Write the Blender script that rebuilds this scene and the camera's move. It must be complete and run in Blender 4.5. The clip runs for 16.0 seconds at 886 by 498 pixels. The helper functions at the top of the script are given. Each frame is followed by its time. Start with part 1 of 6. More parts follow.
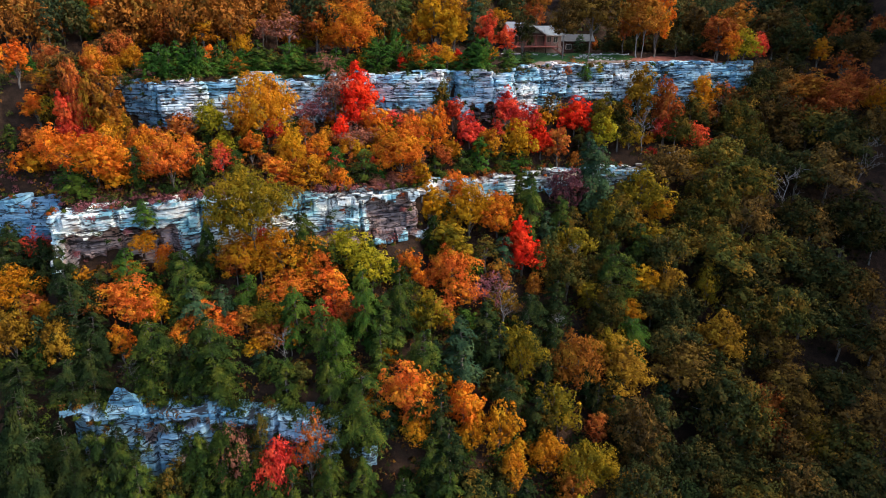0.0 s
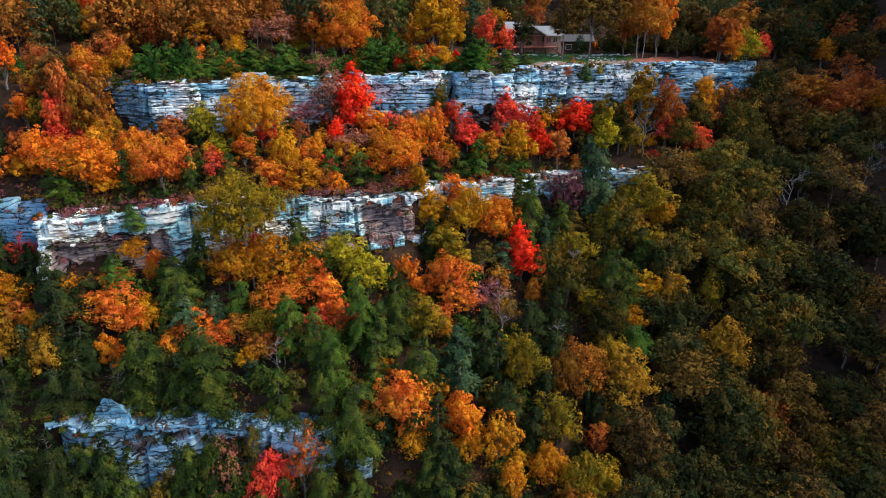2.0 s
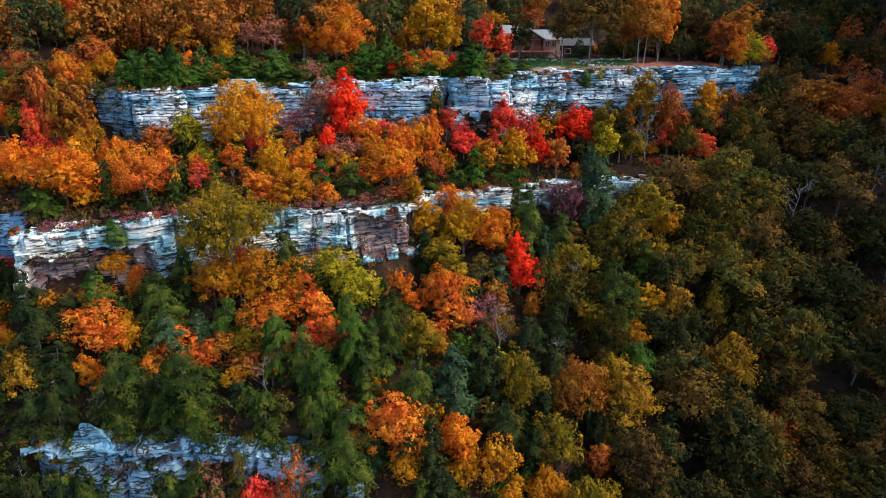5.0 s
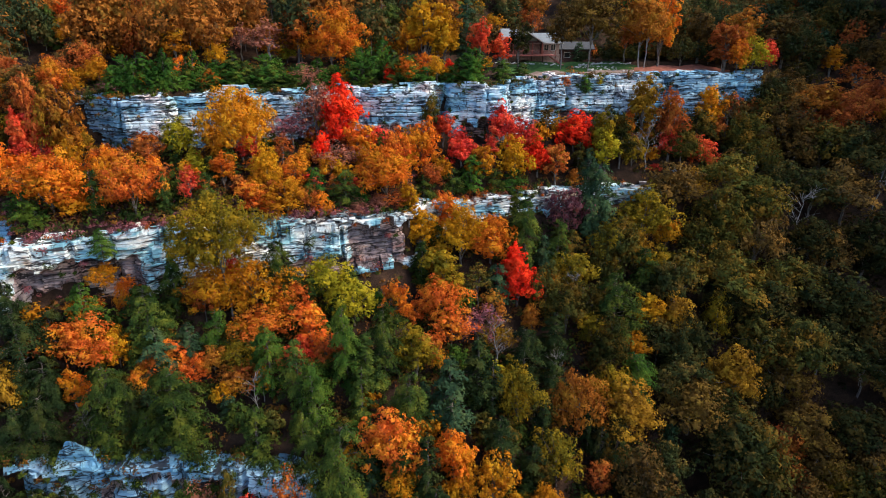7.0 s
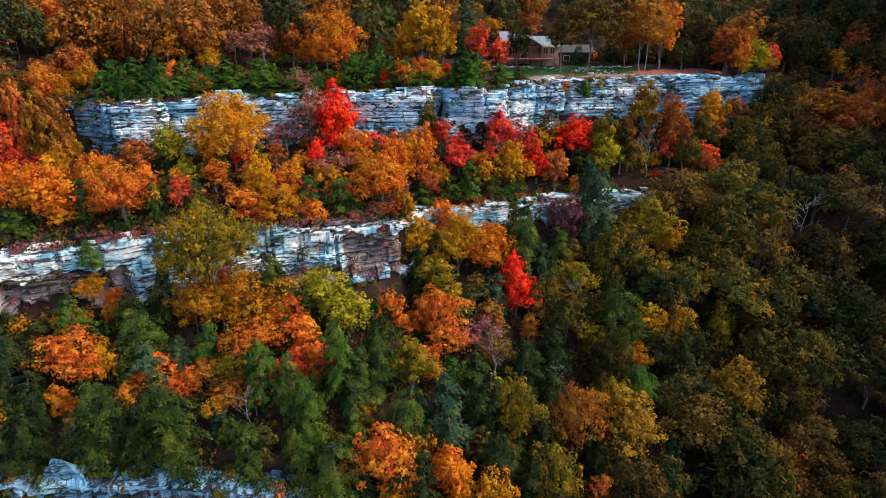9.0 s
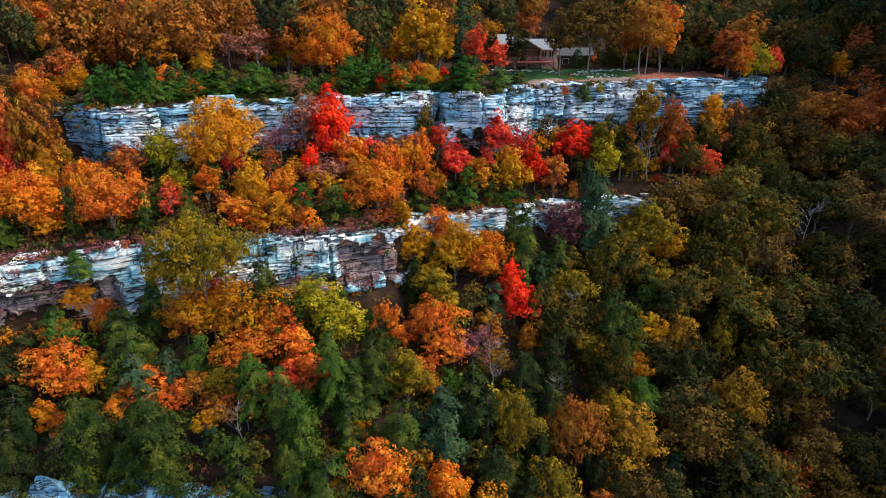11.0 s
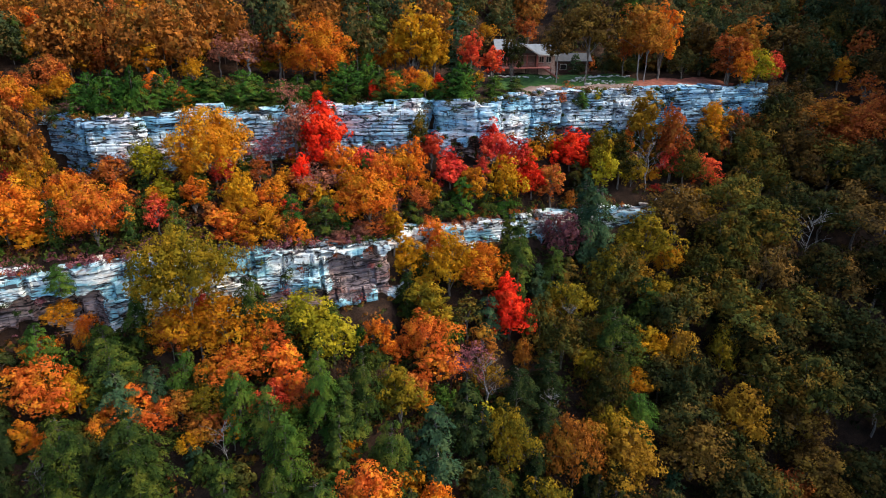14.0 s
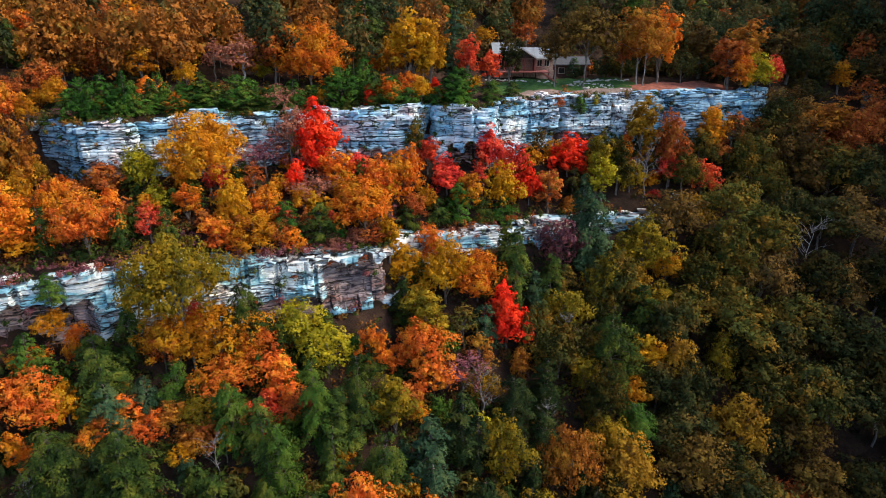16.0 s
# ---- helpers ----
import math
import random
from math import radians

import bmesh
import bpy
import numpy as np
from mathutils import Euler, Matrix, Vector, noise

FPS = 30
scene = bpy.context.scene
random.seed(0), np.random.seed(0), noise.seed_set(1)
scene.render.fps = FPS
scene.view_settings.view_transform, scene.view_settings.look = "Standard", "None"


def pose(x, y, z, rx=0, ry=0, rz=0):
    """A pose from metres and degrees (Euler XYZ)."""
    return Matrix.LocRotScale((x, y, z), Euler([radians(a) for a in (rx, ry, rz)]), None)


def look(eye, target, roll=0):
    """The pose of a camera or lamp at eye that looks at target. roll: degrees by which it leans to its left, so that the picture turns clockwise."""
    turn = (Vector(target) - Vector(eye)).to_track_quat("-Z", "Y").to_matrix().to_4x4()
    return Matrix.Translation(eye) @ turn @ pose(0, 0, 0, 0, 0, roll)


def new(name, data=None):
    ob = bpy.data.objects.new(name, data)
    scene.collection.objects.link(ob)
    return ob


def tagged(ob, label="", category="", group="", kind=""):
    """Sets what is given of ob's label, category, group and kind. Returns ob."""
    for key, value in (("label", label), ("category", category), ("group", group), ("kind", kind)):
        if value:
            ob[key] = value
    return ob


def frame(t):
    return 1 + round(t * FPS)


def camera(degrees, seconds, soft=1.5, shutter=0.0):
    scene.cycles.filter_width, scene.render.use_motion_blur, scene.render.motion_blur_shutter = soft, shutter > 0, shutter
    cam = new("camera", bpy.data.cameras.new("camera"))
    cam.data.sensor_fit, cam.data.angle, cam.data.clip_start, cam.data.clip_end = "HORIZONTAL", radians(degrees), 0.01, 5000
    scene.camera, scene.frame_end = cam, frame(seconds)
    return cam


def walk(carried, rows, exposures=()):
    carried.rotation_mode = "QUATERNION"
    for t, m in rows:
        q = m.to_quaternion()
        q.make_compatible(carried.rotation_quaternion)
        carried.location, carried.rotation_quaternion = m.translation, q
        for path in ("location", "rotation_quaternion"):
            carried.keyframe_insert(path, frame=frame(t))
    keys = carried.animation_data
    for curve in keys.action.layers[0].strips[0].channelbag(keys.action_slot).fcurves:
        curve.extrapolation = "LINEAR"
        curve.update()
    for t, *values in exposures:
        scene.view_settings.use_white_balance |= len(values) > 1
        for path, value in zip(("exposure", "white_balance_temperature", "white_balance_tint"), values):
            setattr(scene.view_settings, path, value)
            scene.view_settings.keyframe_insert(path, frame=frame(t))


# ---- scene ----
cam = camera(72.0, 16.0, soft=1.0)
METRES, EYE, TILT, LEAN, TURN = 17.0, 60.0, -20.0, 0.0, 0.0
ROWS = [
    (0.0, 0.0000, 0.0000, 0.0000, 0.000, 0.000, -0.000),
    (0.5, 0.0057, 0.0366, 0.0103, -0.015, 0.000, 0.010),
    (1.0, 0.0110, 0.0734, 0.0210, -0.030, 0.008, 0.020),
    (1.5, 0.0163, 0.1110, 0.0345, -0.045, 0.008, 0.020),
    (2.0, 0.0211, 0.1477, 0.0534, -0.053, 0.008, 0.030),
    (2.5, 0.0264, 0.1845, 0.0752, -0.068, 0.008, 0.040),
    (3.0, 0.0327, 0.2214, 0.0945, -0.083, 0.008, 0.060),
    (3.5, 0.0393, 0.2592, 0.1149, -0.098, 0.015, 0.070),
    (4.0, 0.0458, 0.2967, 0.1374, -0.113, 0.015, 0.080),
    (6.5, 0.0834, 0.4751, 0.2555, -0.180, 0.053, 0.140),
    (7.0, 0.0905, 0.5076, 0.2783, -0.188, 0.053, 0.150),
    (7.5, 0.0969, 0.5399, 0.3011, -0.195, 0.053, 0.160),
    (8.0, 0.1032, 0.5713, 0.3232, -0.210, 0.053, 0.160),
    (8.5, 0.1095, 0.6020, 0.3447, -0.225, 0.053, 0.170),
    (9.0, 0.1150, 0.6318, 0.3657, -0.233, 0.045, 0.190),
    (11.5, 0.1542, 0.7728, 0.4695, -0.278, 0.015, 0.210),
    (12.0, 0.1640, 0.7982, 0.4896, -0.285, 0.015, 0.210),
    (12.5, 0.1724, 0.8221, 0.5108, -0.300, -0.000, 0.200),
    (13.0, 0.1810, 0.8448, 0.5310, -0.308, -0.008, 0.190),
    (13.5, 0.1900, 0.8660, 0.5509, -0.315, -0.008, 0.200),
    (14.0, 0.1985, 0.8856, 0.5699, -0.330, -0.008, 0.200),
    (14.5, 0.2067, 0.9043, 0.5888, -0.345, -0.015, 0.190),
    (15.0, 0.2154, 0.9217, 0.6066, -0.353, -0.023, 0.200),
    (15.5, 0.2233, 0.9375, 0.6244, -0.368, -0.030, 0.190),
    (16.0, 0.2308, 0.9528, 0.6414, -0.376, -0.038, 0.170),
]
walk(cam, [(t, pose(0, 0, EYE, TILT, LEAN, TURN) @ pose(METRES * x, METRES * y, METRES * z, 90 + pitch, roll, yaw)) for t, x, y, z, yaw, pitch, roll in ROWS])

# ---- light ----
EXPOSURE = 1.30
SUN_AZ, SUN_EL = 98.0, 44.0      # degrees: azimuth clockwise from +y, elevation


def light():
    w = bpy.data.worlds.new("sky")
    scene.world = w
    w.use_nodes = True
    nt = w.node_tree
    bg = nt.nodes["Background"]
    sky = nt.nodes.new("ShaderNodeTexSky")
    sky.sky_type, sky.sun_disc = "NISHITA", False
    sky.sun_elevation, sky.sun_rotation = radians(SUN_EL), radians(SUN_AZ)
    sky.air_density, sky.dust_density, sky.ozone_density = 1.0, 1.5, 1.0
    nt.links.new(sky.outputs["Color"], bg.inputs["Color"])
    bg.inputs["Strength"].default_value = 0.15
    sun = new("sun", bpy.data.lights.new("sun", "SUN"))
    sun.data.energy, sun.data.angle, sun.data.color = 1.9, radians(15), (1.0, 0.88, 0.71)
    a, e = radians(SUN_AZ), radians(SUN_EL)
    sun.matrix_world = look((math.sin(a) * math.cos(e) * 200, math.cos(a) * math.cos(e) * 200 + 110, math.sin(e) * 200 + 40), (0, 110, 40))
    scene.view_settings.exposure = EXPOSURE


light()


# ---- materials ----
def mat_new(name, rough=0.9, spec=0.2):
    m = bpy.data.materials.new(name)
    m.use_nodes = True
    nt = m.node_tree
    b = nt.nodes["Principled BSDF"]
    b.inputs["Roughness"].default_value = rough
    b.inputs["Specular IOR Level"].default_value = spec
    return m, nt, b


def noise_node(nt, scale, detail=6.0, rough=0.6, vec=None, dist=0.0):
    n = nt.nodes.new("ShaderNodeTexNoise")
    n.inputs["Scale"].default_value, n.inputs["Detail"].default_value = scale, detail
    n.inputs["Roughness"].default_value, n.inputs["Distortion"].default_value = rough, dist
    if vec is not None:
        nt.links.new(vec, n.inputs["Vector"])
    return n.outputs["Fac"]


def ramp_node(nt, fac, stops, mode="LINEAR"):
    r = nt.nodes.new("ShaderNodeValToRGB")
    r.color_ramp.interpolation = mode
    el = r.color_ramp.elements
    while len(el) < len(stops):
        el.new(0.5)
    for e, (p, c) in zip(el, stops):
        e.position = p
        e.color = (*c, 1) if len(c) == 3 else (c[0], c[0], c[0], 1)
    nt.links.new(fac, r.inputs["Fac"])
    return r.outputs["Color"]


def mix_node(nt, fac, a, b, mode="MIX"):
    n = nt.nodes.new("ShaderNodeMix")
    n.data_type, n.blend_type = "RGBA", mode
    for sock, v in ((n.inputs[0], fac), (n.inputs[6], a), (n.inputs[7], b)):
        if isinstance(v, (int, float)):
            sock.default_value = v
        elif isinstance(v, tuple):
            sock.default_value = (*v, 1)
        else:
            nt.links.new(v, sock)
    return n.outputs[2]


def math_node(nt, op, a, b=0.0):
    n = nt.nodes.new("ShaderNodeMath")
    n.operation = op
    for sock, v in zip(n.inputs, (a, b)):
        if isinstance(v, (int, float)):
            sock.default_value = v
        else:
            nt.links.new(v, sock)
    return n.outputs[0]


def bump_node(nt, b, height, strength, dist):
    n = nt.nodes.new("ShaderNodeBump")
    n.inputs["Strength"].default_value, n.inputs["Distance"].default_value = strength, dist
    nt.links.new(height, n.inputs["Height"])
    nt.links.new(n.outputs["Normal"], b.inputs["Normal"])


def place_node(nt, sx=1.0, sy=1.0, sz=1.0):
    g = nt.nodes.new("ShaderNodeNewGeometry")
    mp = nt.nodes.new("ShaderNodeMapping")
    mp.inputs["Scale"].default_value = (sx, sy, sz)
    nt.links.new(g.outputs["Position"], mp.inputs["Vector"])
    return mp.outputs["Vector"]


def rock_material(name, pale, blue, warm, dark, rust, rust_at, warm_at=0.58, crack=1.0):
    """Weathered sandstone: broad patches from blue-grey through pale to warm, faint beds, thin dark partings, rust and run-off stains."""
    m, nt, b = mat_new(name, 0.92, 0.15)
    broad = noise_node(nt, 0.11, 5, 0.62, place_node(nt, 1, 1, 1.7), 0.6)
    base = ramp_node(nt, broad, [(0.36, tuple(c * 0.72 for c in blue)), (0.45, blue), (0.53, pale), (warm_at, pale), (warm_at + 0.08, warm)])
    # each block weathers to its own tone
    cell = nt.nodes.new("ShaderNodeTexVoronoi")
    cell.inputs["Scale"].default_value = 1.0
    bend = nt.nodes.new("ShaderNodeVectorMath")
    bend.operation = "MULTIPLY_ADD"
    bend.inputs[1].default_value = (0.5, 0.5, 0.5)
    cn = nt.nodes.new("ShaderNodeTexNoise")
    cn.inputs["Scale"].default_value = 0.4
    nt.links.new(place_node(nt), cn.inputs["Vector"])
    nt.links.new(cn.outputs["Color"], bend.inputs[0])
    nt.links.new(place_node(nt, 0.24, 0.24, 0.62), bend.inputs[2])
    nt.links.new(bend.outputs[0], cell.inputs["Vector"])
    sep = nt.nodes.new("ShaderNodeSeparateColor")
    nt.links.new(cell.outputs["Color"], sep.inputs[0])
    base = mix_node(nt, 1.0, base, ramp_node(nt, sep.outputs[0], [(0.1, (0.70, 0.78, 0.86)), (0.5, (0.98, 1.0, 1.02)), (0.9, (1.20, 1.14, 1.08))]), "MULTIPLY")
    beds = noise_node(nt, 1.0, 4, 0.6, place_node(nt, 0.09, 0.09, 1.7), 0.3)
    base = mix_node(nt, 1.0, base, ramp_node(nt, beds, [(0.34, (0.62, 0.64, 0.68)), (0.5, (1.0, 1.0, 1.0)), (0.66, (1.16, 1.15, 1.14))]), "MULTIPLY")
    grain = noise_node(nt, 1.0, 8, 0.75, place_node(nt, 1.4, 1.4, 4.0))
    base = mix_node(nt, 1.0, base, ramp_node(nt, grain, [(0.34, (0.74, 0.74, 0.76)), (0.52, (1.0, 1.0, 1.0)), (0.7, (1.18, 1.18, 1.16))]), "MULTIPLY")
    stain = noise_node(nt, 0.16, 6, 0.7, place_node(nt, 1, 1, 2.2), 0.8)
    base = mix_node(nt, ramp_node(nt, stain, [(rust_at, (0.0,)), (rust_at + 0.09, (0.85,))]), base, rust)
    streak = noise_node(nt, 1.0, 5, 0.7, place_node(nt, 1.2, 1.2, 0.14))
    base = mix_node(nt, ramp_node(nt, streak, [(0.57, (0.0,)), (0.74, (0.4,))]), base, dark)
    # partings between beds, and a few steep joints
    for sx, sz, wide, on in ((0.14, 1.05, 0.030, 0.36), (0.24, 2.2, 0.026, 0.53), (0.42, 0.08, 0.013, 0.46)):
        run = noise_node(nt, 1.0, 4, 0.55, place_node(nt, sx, sx, sz), 0.25)
        near = math_node(nt, "ABSOLUTE", math_node(nt, "SUBTRACT", run, 0.5))
        open_ = ramp_node(nt, near, [(wide * 0.55, (0.97 * crack,)), (wide, (0.0,))])
        part_ = ramp_node(nt, noise_node(nt, 0.45, 3, 0.6, place_node(nt, 1, 1, 1.4)), [(on, (0.0,)), (on + 0.08, (1.0,))])
        base = mix_node(nt, math_node(nt, "MULTIPLY", open_, part_), base, dark)
    nt.links.new(base, b.inputs["Base Color"])
    fine = noise_node(nt, 1.0, 9, 0.75, place_node(nt, 1.1, 1.1, 4.5), 0.3)
    bump_node(nt, b, fine, 0.7, 0.14)
    return m


def ground_material():
    m, nt, b = mat_new("leaf_litter", 1.0, 0.05)
    n1 = noise_node(nt, 0.35, 8, 0.7, place_node(nt))
    base = ramp_node(nt, n1, [(0.3, (0.014, 0.011, 0.009)), (0.5, (0.034, 0.022, 0.016)), (0.62, (0.060, 0.036, 0.024)), (0.75, (0.040, 0.038, 0.019))])
    n2 = noise_node(nt, 5.0, 6, 0.8, place_node(nt))
    base = mix_node(nt, 0.6, base, ramp_node(nt, n2, [(0.35, (0.25, 0.25, 0.25)), (0.65, (1.5, 1.3, 1.2))]), "MULTIPLY")
    nt.links.new(base, b.inputs["Base Color"])
    bump_node(nt, b, n2, 0.8, 0.2)
    return m


def leaf_material(name, colours, scale=0.35, back=0.35, vary=0.4):
    """Foliage whose leaves run through a few colours, patch by patch and leaf by leaf."""
    m, nt, b = mat_new(name, 0.85, 0.04)
    info = nt.nodes.new("ShaderNodeObjectInfo")
    geo = nt.nodes.new("ShaderNodeNewGeometry")
    off = nt.nodes.new("ShaderNodeVectorMath")
    off.operation = "MULTIPLY_ADD"
    nt.links.new(geo.outputs["Position"], off.inputs[0])
    off.inputs[1].default_value = (1, 1, 1)
    nt.links.new(info.outputs["Random"], off.inputs[2])
    patch = noise_node(nt, scale, 2, 0.5, off.outputs[0])
    clump = noise_node(nt, 1.15, 2, 0.5, off.outputs[0])
    f = math_node(nt, "MULTIPLY_ADD", geo.outputs["Random Per Island"], 0.10)
    nt.nodes[-1].inputs[2].default_value = -0.23
    g = math_node(nt, "MULTIPLY_ADD", clump, 0.36)
    nt.links.new(f, nt.nodes[-1].inputs[2])
    f = math_node(nt, "ADD", g, patch)
    k = len(colours)
    base = ramp_node(nt, f, [(0.34 + 0.32 * i / max(1, k - 1), c) for i, c in enumerate(colours)])
    val = math_node(nt, "MULTIPLY_ADD", info.outputs["Random"], vary)
    nt.nodes[-1].inputs[2].default_value = 1.0 - vary / 2
    # sprays differ in tone, some fresh and pale, some dull
    tone = math_node(nt, "MULTIPLY_ADD", noise_node(nt, 0.85, 3, 0.6, off.outputs[0]), 1.5)
    nt.nodes[-1].inputs[2].default_value = 0.27
    val = math_node(nt, "MULTIPLY", val, tone)
    hsv = nt.nodes.new("ShaderNodeHueSaturation")
    nt.links.new(val, hsv.inputs["Value"])
    nt.links.new(base, hsv.inputs["Color"])
    nt.links.new(hsv.outputs["Color"], b.inputs["Base Color"])
    tr = nt.nodes.new("ShaderNodeBsdfTranslucent")
    nt.links.new(hsv.outputs["Color"], tr.inputs["Color"])
    mx = nt.nodes.new("ShaderNodeMixShader")
    mx.inputs[0].default_value = back
    nt.links.new(b.outputs[0], mx.inputs[1])
    nt.links.new(tr.outputs[0], mx.inputs[2])
    nt.links.new(mx.outputs[0], nt.nodes["Material Output"].inputs["Surface"])
    return m


def bark_material(name, light_c, dark_c):
    m, nt, b = mat_new(name, 0.95, 0.1)
    n = noise_node(nt, 1.0, 7, 0.7, place_node(nt, 5, 5, 1.4))
    nt.links.new(ramp_node(nt, n, [(0.35, dark_c), (0.65, light_c)]), b.inputs["Base Color"])
    bump_node(nt, b, n, 0.6, 0.03)
    return m


ROCK = rock_material("pale_sandstone", (0.58, 0.68, 0.73), (0.26, 0.50, 0.64), (0.64, 0.53, 0.52), (0.030, 0.036, 0.046), (0.24, 0.15, 0.14), 0.59, 0.57)
ROCK_WARM = rock_material("banded_sandstone", (0.68, 0.73, 0.72), (0.25, 0.51, 0.60), (0.58, 0.46, 0.37), (0.04, 0.036, 0.04), (0.20, 0.115, 0.09), 0.57, 0.57)
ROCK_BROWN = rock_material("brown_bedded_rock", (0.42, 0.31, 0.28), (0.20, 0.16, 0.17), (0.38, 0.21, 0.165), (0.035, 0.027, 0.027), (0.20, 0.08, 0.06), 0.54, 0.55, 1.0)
# blue-grey sandstone with shade put into its colour: lower cliff, wall ends
ROCK_DEEP = rock_material("shade_toned_blue_sandstone", (0.28, 0.45, 0.57), (0.14, 0.32, 0.46), (0.28, 0.33, 0.39), (0.026, 0.03, 0.038), (0.08, 0.045, 0.04), 0.57, 0.64)
GROUND = ground_material()
BARK = bark_material("grey_bark", (0.20, 0.17, 0.15), (0.05, 0.042, 0.038))
BARK_PALE = bark_material("pale_bark", (0.29, 0.27, 0.265), (0.13, 0.115, 0.11))

LEAF = {
    "scarlet": leaf_material("scarlet_leaves", [(0.48, 0.016, 0.009), (0.80, 0.040, 0.014), (0.84, 0.080, 0.022)]),
    "crimson": leaf_material("crimson_leaves", [(0.40, 0.028, 0.024), (0.66, 0.060, 0.038), (0.72, 0.12, 0.05)]),
    "orange": leaf_material("orange_leaves", [(0.50, 0.098, 0.014), (0.66, 0.175, 0.016), (0.62, 0.26, 0.018)]),
    "flame": leaf_material("flame_orange_leaves", [(0.53, 0.098, 0.019), (0.68, 0.170, 0.025), (0.61, 0.265, 0.022)]),
    "rust": leaf_material("rust_leaves", [(0.22, 0.05, 0.015), (0.42, 0.10, 0.025), (0.48, 0.17, 0.03)]),
    "amber": leaf_material("amber_leaves", [(0.34, 0.11, 0.010), (0.50, 0.19, 0.010), (0.48, 0.25, 0.016)]),
    "gold": leaf_material("golden_leaves", [(0.36, 0.15, 0.008), (0.50, 0.235, 0.010), (0.48, 0.29, 0.018)]),
    "lime": leaf_material("yellow_green_leaves", [(0.18, 0.17, 0.012), (0.32, 0.27, 0.016), (0.45, 0.34, 0.02)]),
    "bronze": leaf_material("bronze_green_leaves", [(0.10, 0.085, 0.010), (0.21, 0.15, 0.012), (0.34, 0.20, 0.014)]),
    "vermilion": leaf_material("vermilion_leaves", [(0.52, 0.045, 0.022), (0.68, 0.085, 0.035), (0.70, 0.15, 0.04)]),
    # ochre and copper: gold, amber and orange dulled in colour for shaded trees
    "ochre": leaf_material("shade_dulled_ochre_leaves", [(0.17, 0.085, 0.012), (0.28, 0.145, 0.014), (0.33, 0.19, 0.018)]),
    "copper": leaf_material("shade_dulled_copper_leaves", [(0.26, 0.085, 0.016), (0.38, 0.135, 0.020), (0.38, 0.19, 0.022)]),
    "rosy": leaf_material("rosy_brown_leaves", [(0.17, 0.07, 0.05), (0.29, 0.11, 0.075), (0.36, 0.14, 0.08)]),
    # pine needles again, darkened in colour for evergreens standing in shadow
    "spruce": leaf_material("shade_dark_pine_needles", [(0.011, 0.021, 0.008), (0.021, 0.036, 0.011), (0.046, 0.054, 0.013)], 0.5, 0.2),
    # khaki to brown: leaf colours darkened to hold the right slope's shade
    "khaki": leaf_material("shade_toned_khaki_leaves", [(0.040, 0.050, 0.012), (0.085, 0.074, 0.013), (0.20, 0.105, 0.014)], 0.35, 0.25, 0.7),
    "tawny": leaf_material("shade_toned_tawny_leaves", [(0.056, 0.034, 0.010), (0.105, 0.060, 0.013), (0.14, 0.088, 0.015)], 0.35, 0.25, 0.7),
    "olive": leaf_material("shade_toned_olive_leaves", [(0.029, 0.037, 0.010), (0.060, 0.055, 0.011), (0.15, 0.080, 0.012)], 0.35, 0.22, 0.8),
    "moss": leaf_material("shade_toned_green_leaves", [(0.017, 0.025, 0.009), (0.033, 0.037, 0.011), (0.085, 0.054, 0.012)], 0.35, 0.22, 0.8),
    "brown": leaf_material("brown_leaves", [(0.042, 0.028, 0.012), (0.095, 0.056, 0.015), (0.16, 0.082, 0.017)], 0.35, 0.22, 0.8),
    "green": leaf_material("green_leaves", [(0.03, 0.07, 0.014), (0.06, 0.12, 0.018), (0.11, 0.15, 0.02)]),
    "pine": leaf_material("pine_needles", [(0.017, 0.034, 0.009), (0.040, 0.066, 0.012), (0.100, 0.112, 0.016)], 0.5, 0.2, 0.6),
    "fir": leaf_material("bright_fir_needles", [(0.020, 0.055, 0.010), (0.036, 0.10, 0.014), (0.07, 0.125, 0.016)], 0.5, 0.25),
    "hemlock": leaf_material("hemlock_needles", [(0.020, 0.045, 0.024), (0.038, 0.074, 0.034), (0.064, 0.092, 0.034)], 0.5, 0.2),
    "mauve": leaf_material("mauve_twigs", [(0.14, 0.06, 0.075), (0.24, 0.085, 0.10), (0.30, 0.10, 0.09)]),
    "woods": leaf_material("hillside_leaves", [(0.08, 0.040, 0.014), (0.21, 0.076, 0.017), (0.34, 0.12, 0.020), (0.18, 0.10, 0.018)], 0.16),
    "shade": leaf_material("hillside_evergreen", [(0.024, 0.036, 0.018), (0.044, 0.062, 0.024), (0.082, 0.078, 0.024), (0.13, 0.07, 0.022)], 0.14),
    "brush": leaf_material("mixed_brush", [(0.03, 0.05, 0.014), (0.07, 0.075, 0.016), (0.16, 0.055, 0.02), (0.25, 0.13, 0.02)], 0.25),
}

# ---- lie of the land ----
# each cliff: its line across the slope, the height of its rim and foot, and how far the step is drawn out
A_X = (-160, -75, -62, -59, -45, -42, -30, -18, 0, 8, 12.5, 15, 22, 30, 45, 57, 75, 110, 160)
A_Y = (104, 110, 113, 114.5, 113.5, 118, 122, 126.5, 127.5, 126, 125.8, 131, 137, 139.5, 142, 145, 150, 158, 166)
B_X = (-160, -75, -63.5, -61, -50, -36, -20, -8, -3.9, -3.0, 4, 10, 20, 30, 46, 60, 110, 160)
B_Y = (96, 99, 97.5, 89.5, 93.0, 98, 102, 105.5, 107.0, 113.5, 116.5, 118, 122, 124.5, 127, 130, 140, 150)
C_X = (-160, -60, -45, -30, -14, 0, 20, 45, 110, 160)
C_Y = (70, 74, 75.5, 76, 74, 72, 74, 74, 74, 78)


